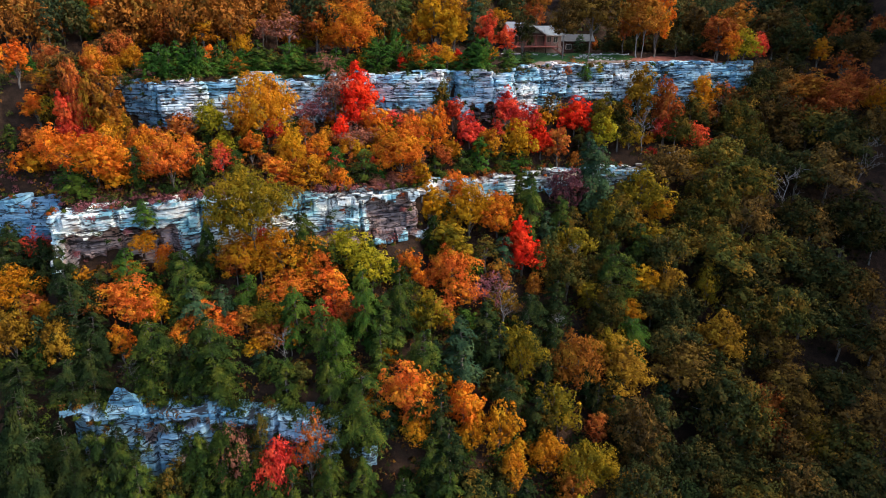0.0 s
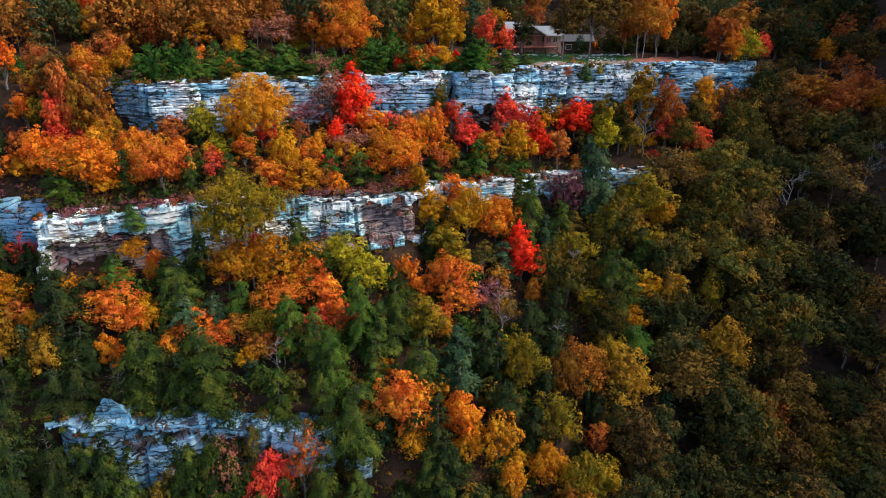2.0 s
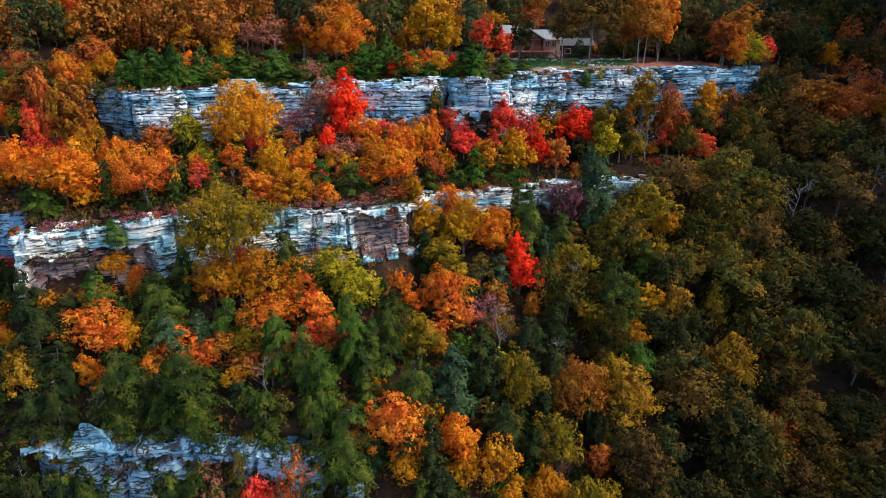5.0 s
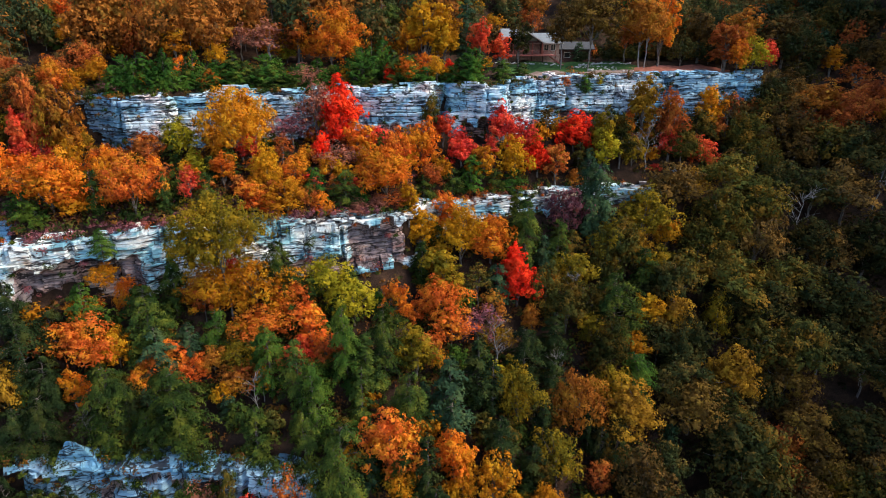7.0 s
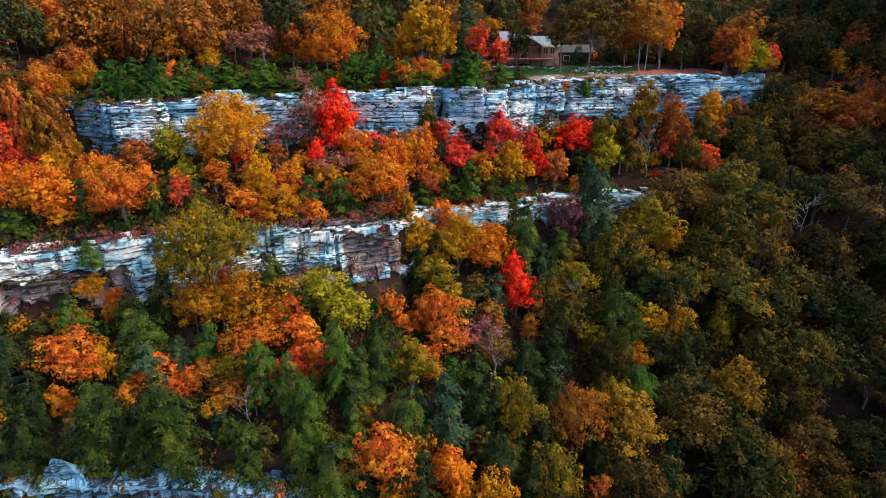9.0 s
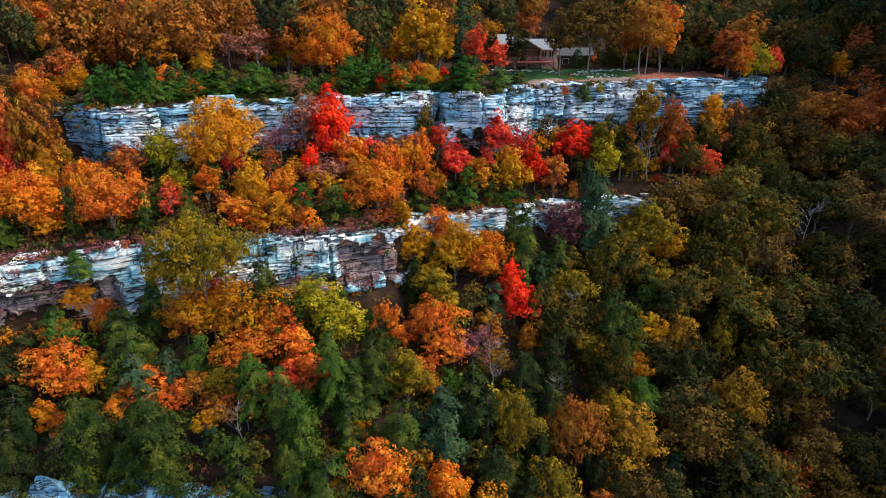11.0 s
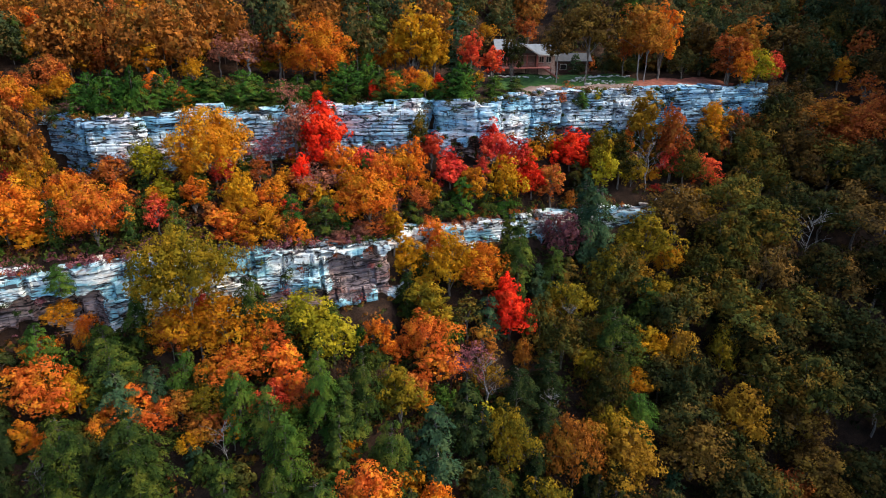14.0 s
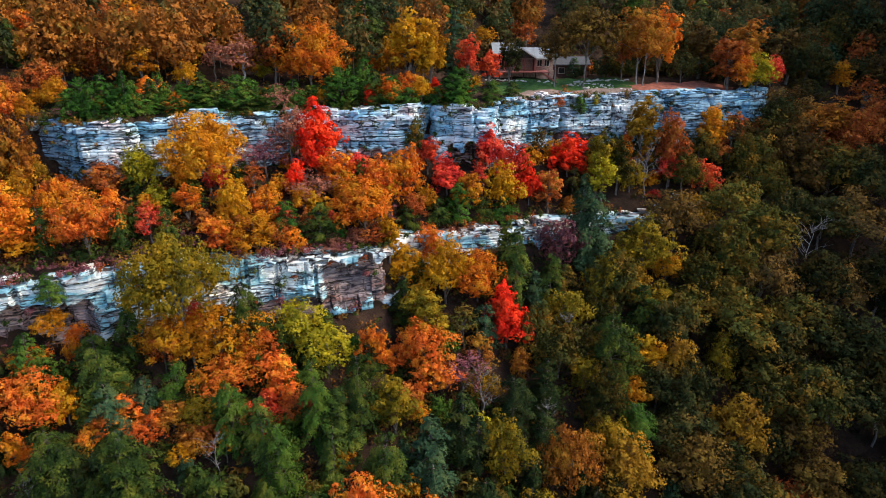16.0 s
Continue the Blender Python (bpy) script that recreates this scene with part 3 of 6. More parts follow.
def conifer(seed, H=11.0, W=5.0, base=0.12, leaves=2400, droop=0.25, round_top=0.0, leaf=0.27):
    """Trunk-and-branches mesh and crown mesh of an evergreen: uneven whorls of drooping boughs with flat sprays."""
    r = np.random.RandomState(seed)
    tubes = [limb((0, 0, -0.6), (r.normal() * 0.1, r.normal() * 0.1, H * 0.97), 0.018 * H, 0.02, r, 8, 0.02)]
    P, N, A = [], [], []
    z = H * base
    boughs = []
    while z < H * 0.97:
        u = (z - H * base) / (H * (1 - base))
        env = (1 - u) ** 0.75 * (1 - round_top) + math.sqrt(max(0, 1 - u * u)) * round_top
        env *= min(1.0, 0.45 + u * 3.0)
        for _ in range(r.randint(3, 6)):
            boughs.append((z + r.uniform(-0.2, 0.2), r.uniform(0, 6.28), W / 2 * env * r.uniform(0.55, 1.12) + 0.15))
        z += H * r.uniform(0.035, 0.065)
    tot = sum(b[2] for b in boughs)
    for z0, a, L in boughs:
        d = np.array([math.cos(a), math.sin(a), 0])
        side = np.array([-d[1], d[0], 0])
        n = max(8, int(leaves * 2.3 * L / tot))
        # side sprays stand along the bough like the barbs of a feather
        k = max(3, int(L * 2.6))
        barb = r.randint(0, k, n)
        t0 = 0.2 + 0.72 * (barb + 0.5) / k
        out = r.uniform(0, 1, n)
        hand = np.where(r.uniform(size=n) < 0.5, -1.0, 1.0)
        reach = 0.46 * L * (1.08 - t0) * (0.6 + 0.5 * hash01(barb, 5, seed))
        lat = hand * out * reach + r.normal(size=n) * 0.12
        t = np.clip(t0 + 0.16 * out + r.normal(size=n) * 0.05, 0.1, 1.06)
        lift = 0.22 * L * t - droop * L * t * t - 0.22 * np.abs(lat)
        puff = r.normal(size=n) * 0.13 + 0.06
        P.append(np.array([0, 0, z0]) + d * (t * L)[:, None] + side * lat[:, None] + np.array([0, 0, 1.0]) * (lift + puff)[:, None])
        N.append(np.array([0, 0, 0.75]) + d * (0.25 + 0.6 * t)[:, None] + side * (hand * out * 0.35)[:, None] + r.normal(size=(n, 3)) * 0.22)
        A.append(d * 0.7 + side * hand[:, None] * 0.8 - np.array([0, 0, 0.25]))
        tubes.append(tube([np.array([0, 0, z0 - 0.08]), np.array([0, 0, z0 - 0.14]) + d * L * 0.45 + np.array([0, 0, 0.07 * L]), np.array([0, 0, z0 - 0.1]) + d * L * 0.8 + np.array([0, 0, (0.17 - droop * 0.7) * L])],
                          [0.045, 0.028, 0.01], 3))
    P, N, A = np.concatenate(P), np.concatenate(N), np.concatenate(A)
    T, N = leaf_tris(P, N, leaf * 0.62, r, 0.45, A, 2.0)
    TV, TF = join_tubes(tubes)
    return mesh_from("trunk", TV, TF, BARK, True), leaf_mesh("crown", T, N, LEAF["pine"])


SHAPES = {
    "round": [broadleaf(101, 9, 7.6, 0.08, 40), broadleaf(102, 9, 7.2, 0.05, 44), broadleaf(103, 9, 8.0, 0.12, 38), broadleaf(104, 9, 7.0, 0.06, 46), broadleaf(105, 9, 7.6, 0.1, 42)],
    "grand": [broadleaf(201, 11, 10.0, 0.08, 56, 3000, 0.305), broadleaf(202, 12, 8.6, 0.08, 54, 2900, 0.305), broadleaf(203, 11, 9.4, 0.1, 50, 2900, 0.305)],
    "dome": [broadleaf(191, 9, 8.2, 0.14, 40, 2000, 0.29, 1, 1.3, -0.4, 0.01), broadleaf(192, 9, 8.6, 0.18, 42, 2100, 0.29, 1, 1.1, -0.35, 0.01), broadleaf(193, 9, 7.8, 0.12, 36, 2000, 0.29, 1, 1.5, -0.45, 0.015), broadleaf(194, 9, 8.4, 0.16, 44, 2050, 0.29, 1, 1.0, -0.4, 0.0)],
    "tall": [broadleaf(111, 11, 5.4, 0.08, 44), broadleaf(112, 11, 5.0, 0.1, 40), broadleaf(113, 11, 5.8, 0.06, 46)],
    "cone": [broadleaf(121, 9, 5.8, 0.05, 48, 2300, peak=2.5, tight=0.02), broadleaf(122, 9, 5.2, 0.05, 46, 2300, peak=2.7, tight=0.02)],
    "broad": [broadleaf(131, 9, 9.8, 0.1, 56, 2500), broadleaf(132, 9, 9.2, 0.12, 52, 2400)],
    "sapling": [broadleaf(181, 6, 5.0, 0.03, 22, 350, 0.39), broadleaf(182, 6, 4.6, 0.03, 20, 340, 0.39), broadleaf(183, 6, 5.2, 0.03, 24, 360, 0.39)],
    "juniper": [conifer(184, 6, 4.8, 0.03, 520, 0.34, 0.6, 0.38), conifer(185, 6, 5.2, 0.03, 520, 0.34, 0.8, 0.38)],
    "great": [broadleaf(205, 13, 14.0, 0.06, 80, 6200, 0.30), broadleaf(206, 13, 13.0, 0.06, 76, 6000, 0.30)],
    "lofty": [broadleaf(207, 18, 12.5, 0.46, 84, 5400, 0.30, 0.6)],
    "airy": [broadleaf(145, 12, 8.0, 0.3, 44, 2300, 0.27, 0.6), broadleaf(146, 12, 7.0, 0.34, 40, 2200, 0.27, 0.6)],
    "thin": [broadleaf(141, 10, 6.5, 0.2, 30, 720, 0.27), broadleaf(142, 10, 5.2, 0.15, 26, 620, 0.27)],
    "pine": [conifer(151, 11, 5.4, 0.06, 1900, 0.38, 0.45, 0.28), conifer(152, 11, 6.4, 0.08, 1950, 0.45, 0.6, 0.28), conifer(153, 12, 5.8, 0.05, 1950, 0.34, 0.4, 0.28)],
    "bushy": [conifer(161, 8, 6.6, 0.04, 1850, 0.4, 0.8, 0.28), conifer(162, 8, 7.2, 0.05, 1850, 0.34, 0.9, 0.28), conifer(163, 8, 6.2, 0.05, 1850, 0.44, 0.7, 0.28)],
    "spread": [conifer(168, 10, 10.5, 0.03, 4600, 0.42, 0.85, 0.25), conifer(169, 10, 9.8, 0.04, 4600, 0.36, 0.9, 0.25), conifer(170, 11, 10.0, 0.04, 4600, 0.46, 0.7, 0.25)],
    "upswept": [conifer(165, 6, 5.2, 0.02, 1500, -0.25, 0.75, 0.26), conifer(166, 6, 5.6, 0.02, 1500, -0.15, 0.85, 0.26), conifer(167, 6, 4.8, 0.02, 1400, -0.3, 0.6, 0.26)],
}
WORDS = {"scarlet": "scarlet", "crimson": "crimson", "orange": "orange", "flame": "flame-orange", "rust": "rust-coloured", "amber": "amber", "gold": "golden-yellow",
         "lime": "yellow-green", "tawny": "tawny brown", "khaki": "khaki-green", "spruce": "very dark green", "rosy": "rosy brown", "vermilion": "vermilion-red", "ochre": "dull ochre", "copper": "copper-orange", "bronze": "bronze-green", "olive": "olive-green", "moss": "dull green", "brown": "brown-green", "green": "green", "pine": "dark green", "fir": "bright green", "hemlock": "blue-green", "mauve": "mauve"}
FORM = {"lofty": "very tall full-crowned autumn tree", "round": "round-crowned tree in autumn leaf", "grand": "large full-crowned tree in autumn leaf", "great": "very large spreading tree in turning leaf", "dome": "dome-crowned tree in dense leaf", "tall": "tall narrow tree in autumn leaf", "cone": "pointed maple", "broad": "spreading tree in autumn leaf",
        "airy": "open-crowned tree with a bare stem", "thin": "thinly leaved tree with showing twigs", "pine": "drooping pine", "bushy": "bushy evergreen", "spread": "wide drooping evergreen", "upswept": "bushy young evergreen with upturned boughs", "sapling": "young broadleaf tree", "juniper": "young evergreen"}
NOMINAL = {"lofty": (18, 12.5), "round": (9, 7.5), "grand": (11.3, 9.3), "great": (13, 13.4), "dome": (9, 8.4), "tall": (11, 5.4), "cone": (9, 5.3), "broad": (9, 9.6), "airy": (12, 7.5), "thin": (10, 5.8), "pine": (11.3, 5.6), "bushy": (8, 6.7), "spread": (10.3, 10.1), "upswept": (6, 5.2), "sapling": (6, 5), "juniper": (6, 5)}
KIND = {"scarlet": "maple_tree", "crimson": "maple_tree", "flame": "maple_tree", "vermilion": "maple_tree", "copper": "maple_tree", "ochre": "hickory_tree", "orange": "maple_tree", "gold": "hickory_tree", "lime": "hickory_tree", "bronze": "hickory_tree", "amber": "hickory_tree", "mauve": "dogwood_tree"}
made = random.Random(7)


def tree(form, hue, x, y, high, wide, where="on the slope", bark=None, foot=None):
    """One tree with its foot on the ground at x, y."""
    tm, cm = made.choice(SHAPES[form])
    h0, w0 = NOMINAL[form]
    ever = form in ("pine", "bushy", "spread", "juniper", "upswept")
    ob = new("pine_tree" if ever else KIND.get(hue, "oak_tree"))
    ob.matrix_world = pose(x, y, (float(land(x, y)) if foot is None else foot) - 0.15, made.uniform(-3, 3), made.uniform(-3, 3), made.uniform(0, 360)) @ Matrix.Diagonal((wide / w0, wide / w0, high / h0, 1))
    tagged(ob, f"{WORDS[hue]} {FORM[form]} {where}", "tree", "trees " + where)
    part("trunk", tm, ob, bark or BARK)
    part("crown", cm, ob, LEAF[hue])
    return ob


def bare_mesh(seed, H=9.0):
    r = np.random.RandomState(seed)
    stem = [limb((0, 0, -0.5), (r.normal() * 0.5, r.normal() * 0.5, H), 0.11, 0.02, r, 8, 0.06)]
    twigs = []
    for i in range(13):
        z = H * r.uniform(0.3, 0.92)
        a, L = r.uniform(0, 6.28), (H - z) * 0.35 + r.uniform(0.6, 1.8)
        p0 = np.array([0, 0, z])
        p1 = p0 + np.array([math.cos(a) * L, math.sin(a) * L, L * r.uniform(0.4, 1.0)])
        twigs.append(limb(p0, p1, 0.04, 0.012, r))
        for k in range(3):
            q = p0 + (p1 - p0) * r.uniform(0.4, 0.95)
            twigs.append(limb(q, q + np.array([r.normal() * 0.7, r.normal() * 0.7, r.uniform(0.3, 1.1)]), 0.025, 0.008, r, 4))
    return mesh_from("trunk", *join_tubes(stem), BARK_PALE, True), mesh_from("branchwork", *join_tubes(twigs), BARK_PALE, True)


BARE = [bare_mesh(171), bare_mesh(172), bare_mesh(173)]


def bare_tree(x, y, high, where, lean=4):
    tm, bm_ = made.choice(BARE)
    ob = tagged(new("bare_tree"), "leafless pale grey tree with thin branches " + where, "tree", "bare trees")
    ob.matrix_world = pose(x, y, float(land(x, y)) - 0.15, made.uniform(-lean, lean), made.uniform(-lean, lean), made.uniform(0, 360)) @ Matrix.Scale(high / 9.0, 4)
    part("trunk", tm, ob)
    part("branchwork", bm_, ob)


# ---- the house on the plateau ----
def plain(name, colour, rough=0.7, spec=0.3, var=0.25, scale=1.5):
    m, nt, b = mat_new(name, rough, spec)
    n = noise_node(nt, scale, 6, 0.7, place_node(nt))
    lo, hi = tuple(c * (1 - var) for c in colour), tuple(min(1, c * (1 + var)) for c in colour)
    nt.links.new(ramp_node(nt, n, [(0.35, lo), (0.65, hi)]), b.inputs["Base Color"])
    bump_node(nt, b, n, 0.3, 0.02)
    return m


ROOF = plain("grey_metal_roof", (0.20, 0.215, 0.22), 0.6, 0.3, 0.15)
TIMBER = plain("red_brown_timber", (0.065, 0.025, 0.02))
DECK = plain("weathered_red_deck", (0.29, 0.09, 0.07))
ROOF_DARK = plain("weathered_dark_roof", (0.065, 0.068, 0.072), 0.8, 0.2, 0.2)
STONEWALL = plain("pinkish_stone_wall", (0.34, 0.235, 0.20), 0.9, 0.1, 0.35, 3.0)
TRIM = plain("pale_trim", (0.55, 0.50, 0.46))
LAWN = plain("mown_lawn", (0.036, 0.078, 0.022), 1.0, 0.05, 0.4, 0.8)
DRY = plain("dry_rust_grass", (0.23, 0.085, 0.06), 1.0, 0.05, 0.4, 0.7)
SAND = plain("bare_sandy_soil", (0.21, 0.15, 0.125), 1.0, 0.05, 0.35, 0.6)
FIELDSTONE = plain("pale_fieldstone", (0.40, 0.38, 0.36), 0.95, 0.1, 0.35, 1.2)
GLASS, gnt, gb = mat_new("dark_window_glass", 0.08, 0.6)
gb.inputs["Base Color"].default_value = (0.015, 0.017, 0.02, 1)


def box(x0, x1, y0, y1, z0, z1, bevel=0.02):
    bm = bmesh.new()
    bmesh.ops.create_cube(bm, size=1)
    bmesh.ops.transform(bm, matrix=Matrix.Translation(((x0 + x1) / 2, (y0 + y1) / 2, (z0 + z1) / 2)) @ Matrix.Diagonal((x1 - x0, y1 - y0, z1 - z0, 1)), verts=bm.verts)
    if bevel:
        bmesh.ops.bevel(bm, geom=bm.edges[:], offset=bevel, segments=1, affect="EDGES")
    return bm


def solid(points, faces):
    bm = bmesh.new()
    vs = [bm.verts.new(p) for p in points]
    for f in faces:
        bm.faces.new([vs[i] for i in f])
    bmesh.ops.recalc_face_normals(bm, faces=bm.faces[:])
    return bm


def piece(name, bm, material, parent, label=""):
    me = bpy.data.meshes.new(name)
    bm.to_mesh(me)
    bm.free()
    me.materials.append(material)
    ob = new(name, me)
    ob.parent = parent
    return tagged(ob, label)


def slab(a, b, c, d, thick):
    """A sloping board from four corners, given thickness downwards."""
    top = [a, b, c, d]
    low = [(p[0], p[1], p[2] - thick) for p in top]
    return solid(top + low, [(0, 1, 2, 3), (7, 6, 5, 4), (0, 4, 5, 1), (1, 5, 6, 2), (2, 6, 7, 3), (3, 7, 4, 0)])


def gable_wall(x0, x1, xm, y0, y1, z0, ze, zr):
    f = [(x0, y0, z0), (x1, y0, z0), (x1, y0, ze), (xm, y0, zr), (x0, y0, ze)]
    k = [(p[0], y1, p[2]) for p in f]
    return solid(f + k, [(0, 1, 2, 3, 4), (9, 8, 7, 6, 5), (0, 5, 6, 1), (1, 6, 7, 2), (2, 7, 8, 3), (3, 8, 9, 4), (4, 9, 5, 0)])


def house():
    g = float(land(26, 158)) - 0.3
    fl = g + 2.1                                # floor and deck height
    hs = tagged(new("house"), "low timber house with grey roofs and a red-brown porch", "house")
    piece("foundation", box(19.8, 33.0, 160.2, 168, g - 1.5, fl), STONEWALL, hs, "pinkish stone foundation")
    # main body: long roof parallel to the cliff
    wall = piece("wall", box(24, 32.8, 160.3, 167.8, fl, fl + 2.7), STONEWALL, hs)
    roof = piece("roof", slab((22, 159.3, fl + 2.6), (33.6, 159.3, fl + 2.6), (33.2, 164, fl + 4.7), (22, 164, fl + 4.7), 0.18), ROOF, hs)
    piece("roof", slab((22, 168.7, fl + 2.6), (22, 164, fl + 4.7), (33.2, 164, fl + 4.7), (33.6, 168.7, fl + 2.6), 0.18), ROOF, hs)
    for i in range(5):
        x = 25 + i * 1.85
        piece("seam", slab((x, 159.32, fl + 2.66), (x + 0.06, 159.32, fl + 2.66), (x + 0.06, 163.95, fl + 4.76), (x, 163.95, fl + 4.76), 0.05), ROOF, roof)
    piece("fascia", box(22, 33.6, 159.24, 159.3, fl + 2.36, fl + 2.6, 0), TRIM, roof)
    for x in (29.2, 30.8):
        w = piece("window", box(x, x + 1.15, 160.2, 160.36, fl + 0.8, fl + 2.2), TRIM, hs)
        piece("pane", box(x + 0.08, x + 0.54, 160.15, 160.19, fl + 0.88, fl + 2.12, 0), GLASS, w)
        piece("pane", box(x + 0.61, x + 1.07, 160.15, 160.19, fl + 0.88, fl + 2.12, 0), GLASS, w)
    # taller wing
    piece("wall", gable_wall(19.8, 24.0, 20, 162, 170, fl - 1, fl + 3.2, fl + 3.3), TIMBER, hs)
    piece("roof", slab((19.4, 161, fl + 3.4), (24.4, 161, fl + 3.4), (24.4, 166, fl + 5.7), (19.4, 166, fl + 5.7), 0.2), ROOF, hs)
    piece("roof", slab((19.4, 171, fl + 3.4), (19.4, 166, fl + 5.7), (24.4, 166, fl + 5.7), (24.4, 171, fl + 3.4), 0.2), ROOF, hs)
    for x in (20.2, 22.0):
        w = piece("window", box(x, x + 1.3, 161.88, 162.04, fl + 0.7, fl + 2.3), TRIM, hs)
        piece("pane", box(x + 0.1, x + 1.2, 161.83, 161.87, fl + 0.8, fl + 2.2, 0), GLASS, w)
    # porch with a front gable
    xm, ze, zr, yf = 25.0, fl + 2.75, fl + 5.0, 157.0
    pr = piece("porch_roof", slab((21.2, yf - 0.7, ze - 0.1), (xm, yf - 0.7, zr), (xm, 164, zr), (21.2, 164, ze - 0.1), 0.16), ROOF, hs)
    piece("slope", slab((28.8, yf - 0.7, ze - 0.1), (28.8, 161.6, ze - 0.1), (xm, 164, zr), (xm, yf - 0.7, zr), 0.16), ROOF, pr)
    piece("bargeboard", slab((28.8, yf - 0.76, ze - 0.1), (28.8, yf - 0.7, ze - 0.1), (xm, yf - 0.7, zr), (xm, yf - 0.76, zr), 0.3), TRIM, pr, "pale bargeboard")
    piece("bargeboard", slab((xm, yf - 0.76, zr), (xm, yf - 0.7, zr), (21.2, yf - 0.7, ze - 0.1), (21.2, yf - 0.76, ze - 0.1), 0.3), TRIM, pr, "pale bargeboard")
    piece("gable", solid([(22, yf + 0.5, ze), (28, yf + 0.5, ze), (xm, yf + 0.5, zr - 0.25), (22, yf + 0.6, ze), (28, yf + 0.6, ze), (xm, yf + 0.6, zr - 0.25)],
                         [(0, 1, 2), (5, 4, 3), (0, 3, 4, 1), (1, 4, 5, 2), (2, 5, 3, 0)]), TIMBER, pr)
    for k in (-1, 1):
        piece("pane", solid([(xm + k * 0.15, yf + 0.42, ze + 0.25), (xm + k * 2.3, yf + 0.42, ze + 0.25), (xm + k * 0.15, yf + 0.42, ze + 1.65),
                             (xm + k * 0.15, yf + 0.47, ze + 0.25), (xm + k * 2.3, yf + 0.47, ze + 0.25), (xm + k * 0.15, yf + 0.47, ze + 1.65)],
                            [(0, 1, 2), (5, 4, 3), (0, 3, 4, 1), (1, 4, 5, 2), (2, 5, 3, 0)]), GLASS, pr)
    piece("back_wall", box(21.8, 28.4, 160.9, 161.1, fl, ze), TIMBER, hs)
    for x in (21.9, 23.55, 25.2, 26.85):
        w = piece("window", box(x, x + 1.5, 160.75, 160.88, fl + 0.05, fl + 2.5), DECK, hs)
        piece("pane", box(x + 0.08, x + 0.72, 160.7, 160.74, fl + 0.12, fl + 2.42, 0), GLASS, w)
        piece("pane", box(x + 0.78, x + 1.42, 160.7, 160.74, fl + 0.12, fl + 2.42, 0), GLASS, w)
    piece("side_wall", box(28.3, 28.5, 157.2, 160.6, fl, ze), TIMBER, hs)
    for x in (21.7, 23.9, 26.1, 28.3):
        piece("post", box(x - 0.12, x + 0.12, yf - 0.12, yf + 0.12, fl, ze + 0.1), DECK, hs)
    piece("beam", box(21.5, 28.5, yf - 0.12, yf + 0.12, ze - 0.1, ze + 0.14), TIMBER, hs)
    # deck in front, on posts, with a railing and stairs
    dk = piece("deck", box(20.2, 31.2, 154.6, 160.9, fl - 0.22, fl), DECK, hs, "weathered red-brown deck")
    for x in (20.4, 23.0, 25.6, 28.2, 31.0):
        piece("deck_post", box(x - 0.1, x + 0.1, 154.7, 154.9, g - 1.2, fl - 0.2), TIMBER, dk)
        piece("rail_post", box(x - 0.06, x + 0.06, 154.66, 154.78, fl, fl + 1.02), DECK, dk)
    piece("rail", box(20.2, 29.4, 154.65, 154.79, fl + 0.95, fl + 1.03), DECK, dk)
    piece("rail", box(20.2, 29.4, 154.68, 154.76, fl + 0.14, fl + 0.2), DECK, dk)
    for i in range(46):
        x = 20.3 + i * 0.2
        piece("baluster", box(x, x + 0.05, 154.69, 154.75, fl + 0.2, fl + 0.95, 0), DECK, dk)
    st = piece("stringer", slab((29.5, 154.5, fl - 0.05), (29.6, 154.5, fl - 0.05), (32.9, 153.4, g - 0.2), (32.8, 153.4, g - 0.2), 0.3), DECK, hs)
    for i in range(11):
        u = (i + 0.5) / 11
        piece("step", box(29.4 + 3.1 * u, 29.85 + 3.1 * u, 153.4, 154.6, fl - 2.1 * u - 0.06, fl - 2.1 * u), DECK, st)
    piece("stair_rail", slab((29.5, 153.4, fl + 0.95), (29.5, 153.5, fl + 0.95), (32.8, 153.5, g + 0.9), (32.8, 153.4, g + 0.9), 0.1), DECK, st)
    # low dark wing beyond the body
    piece("wall", box(33.2, 41.0, 162.4, 167.6, fl - 1.9, fl + 1.1), TIMBER, hs, "low red-brown timber wing")
    piece("roof", slab((32.9, 161.6, fl + 1.1), (41.6, 161.6, fl + 1.1), (41.6, 165.0, fl + 2.7), (32.9, 165.0, fl + 2.7), 0.16), ROOF_DARK, hs, "dark weathered roof")
    piece("roof", slab((32.9, 168.4, fl + 1.1), (32.9, 165.0, fl + 2.7), (41.6, 165.0, fl + 2.7), (41.6, 168.4, fl + 1.1), 0.16), ROOF_DARK, hs, "dark weathered roof")
    for x in (34.4, 37.6):
        w = piece("window", box(x, x + 1.5, 162.26, 162.4, fl - 0.9, fl + 0.4), TRIM, hs)
        piece("pane", box(x + 0.1, x + 1.4, 162.21, 162.25, fl - 0.8, fl + 0.3, 0), GLASS, w)
    for o in hs.children:
        o.location.x = -3.4
    return hs


house()


def sheet(name, material, label, x0, x1, y_of, lift, seed):
    """A patch of ground cover lying on the plateau between two lines."""
    xs = np.arange(x0, x1 + 0.01, 0.5)
    V = []
    n = 26
    for x in xs:
        ya, yb = y_of(x)
        e = min(1, (x - x0) / 3, (x1 - x) / 3)
        m = (ya + yb) / 2
        h = (yb - ya) / 2 * max(0.05, e) + 0.7 * float(waves(np.array(x * 0.8), np.array(0.0), seed))
        for y in np.linspace(m - h, m + h, n):
            V.append((x, y, float(land(x, y)) + 0.45 * float(waves(np.array(x * 0.35), np.array(y * 0.35), 3)) + 0.12 * float(waves(np.array(x * 1.7), np.array(y * 1.7), 4)) + lift))
    return tagged(new(name, mesh_from(name, V, grid_faces(len(xs), n), material, True)), label, "ground", kind="structure")


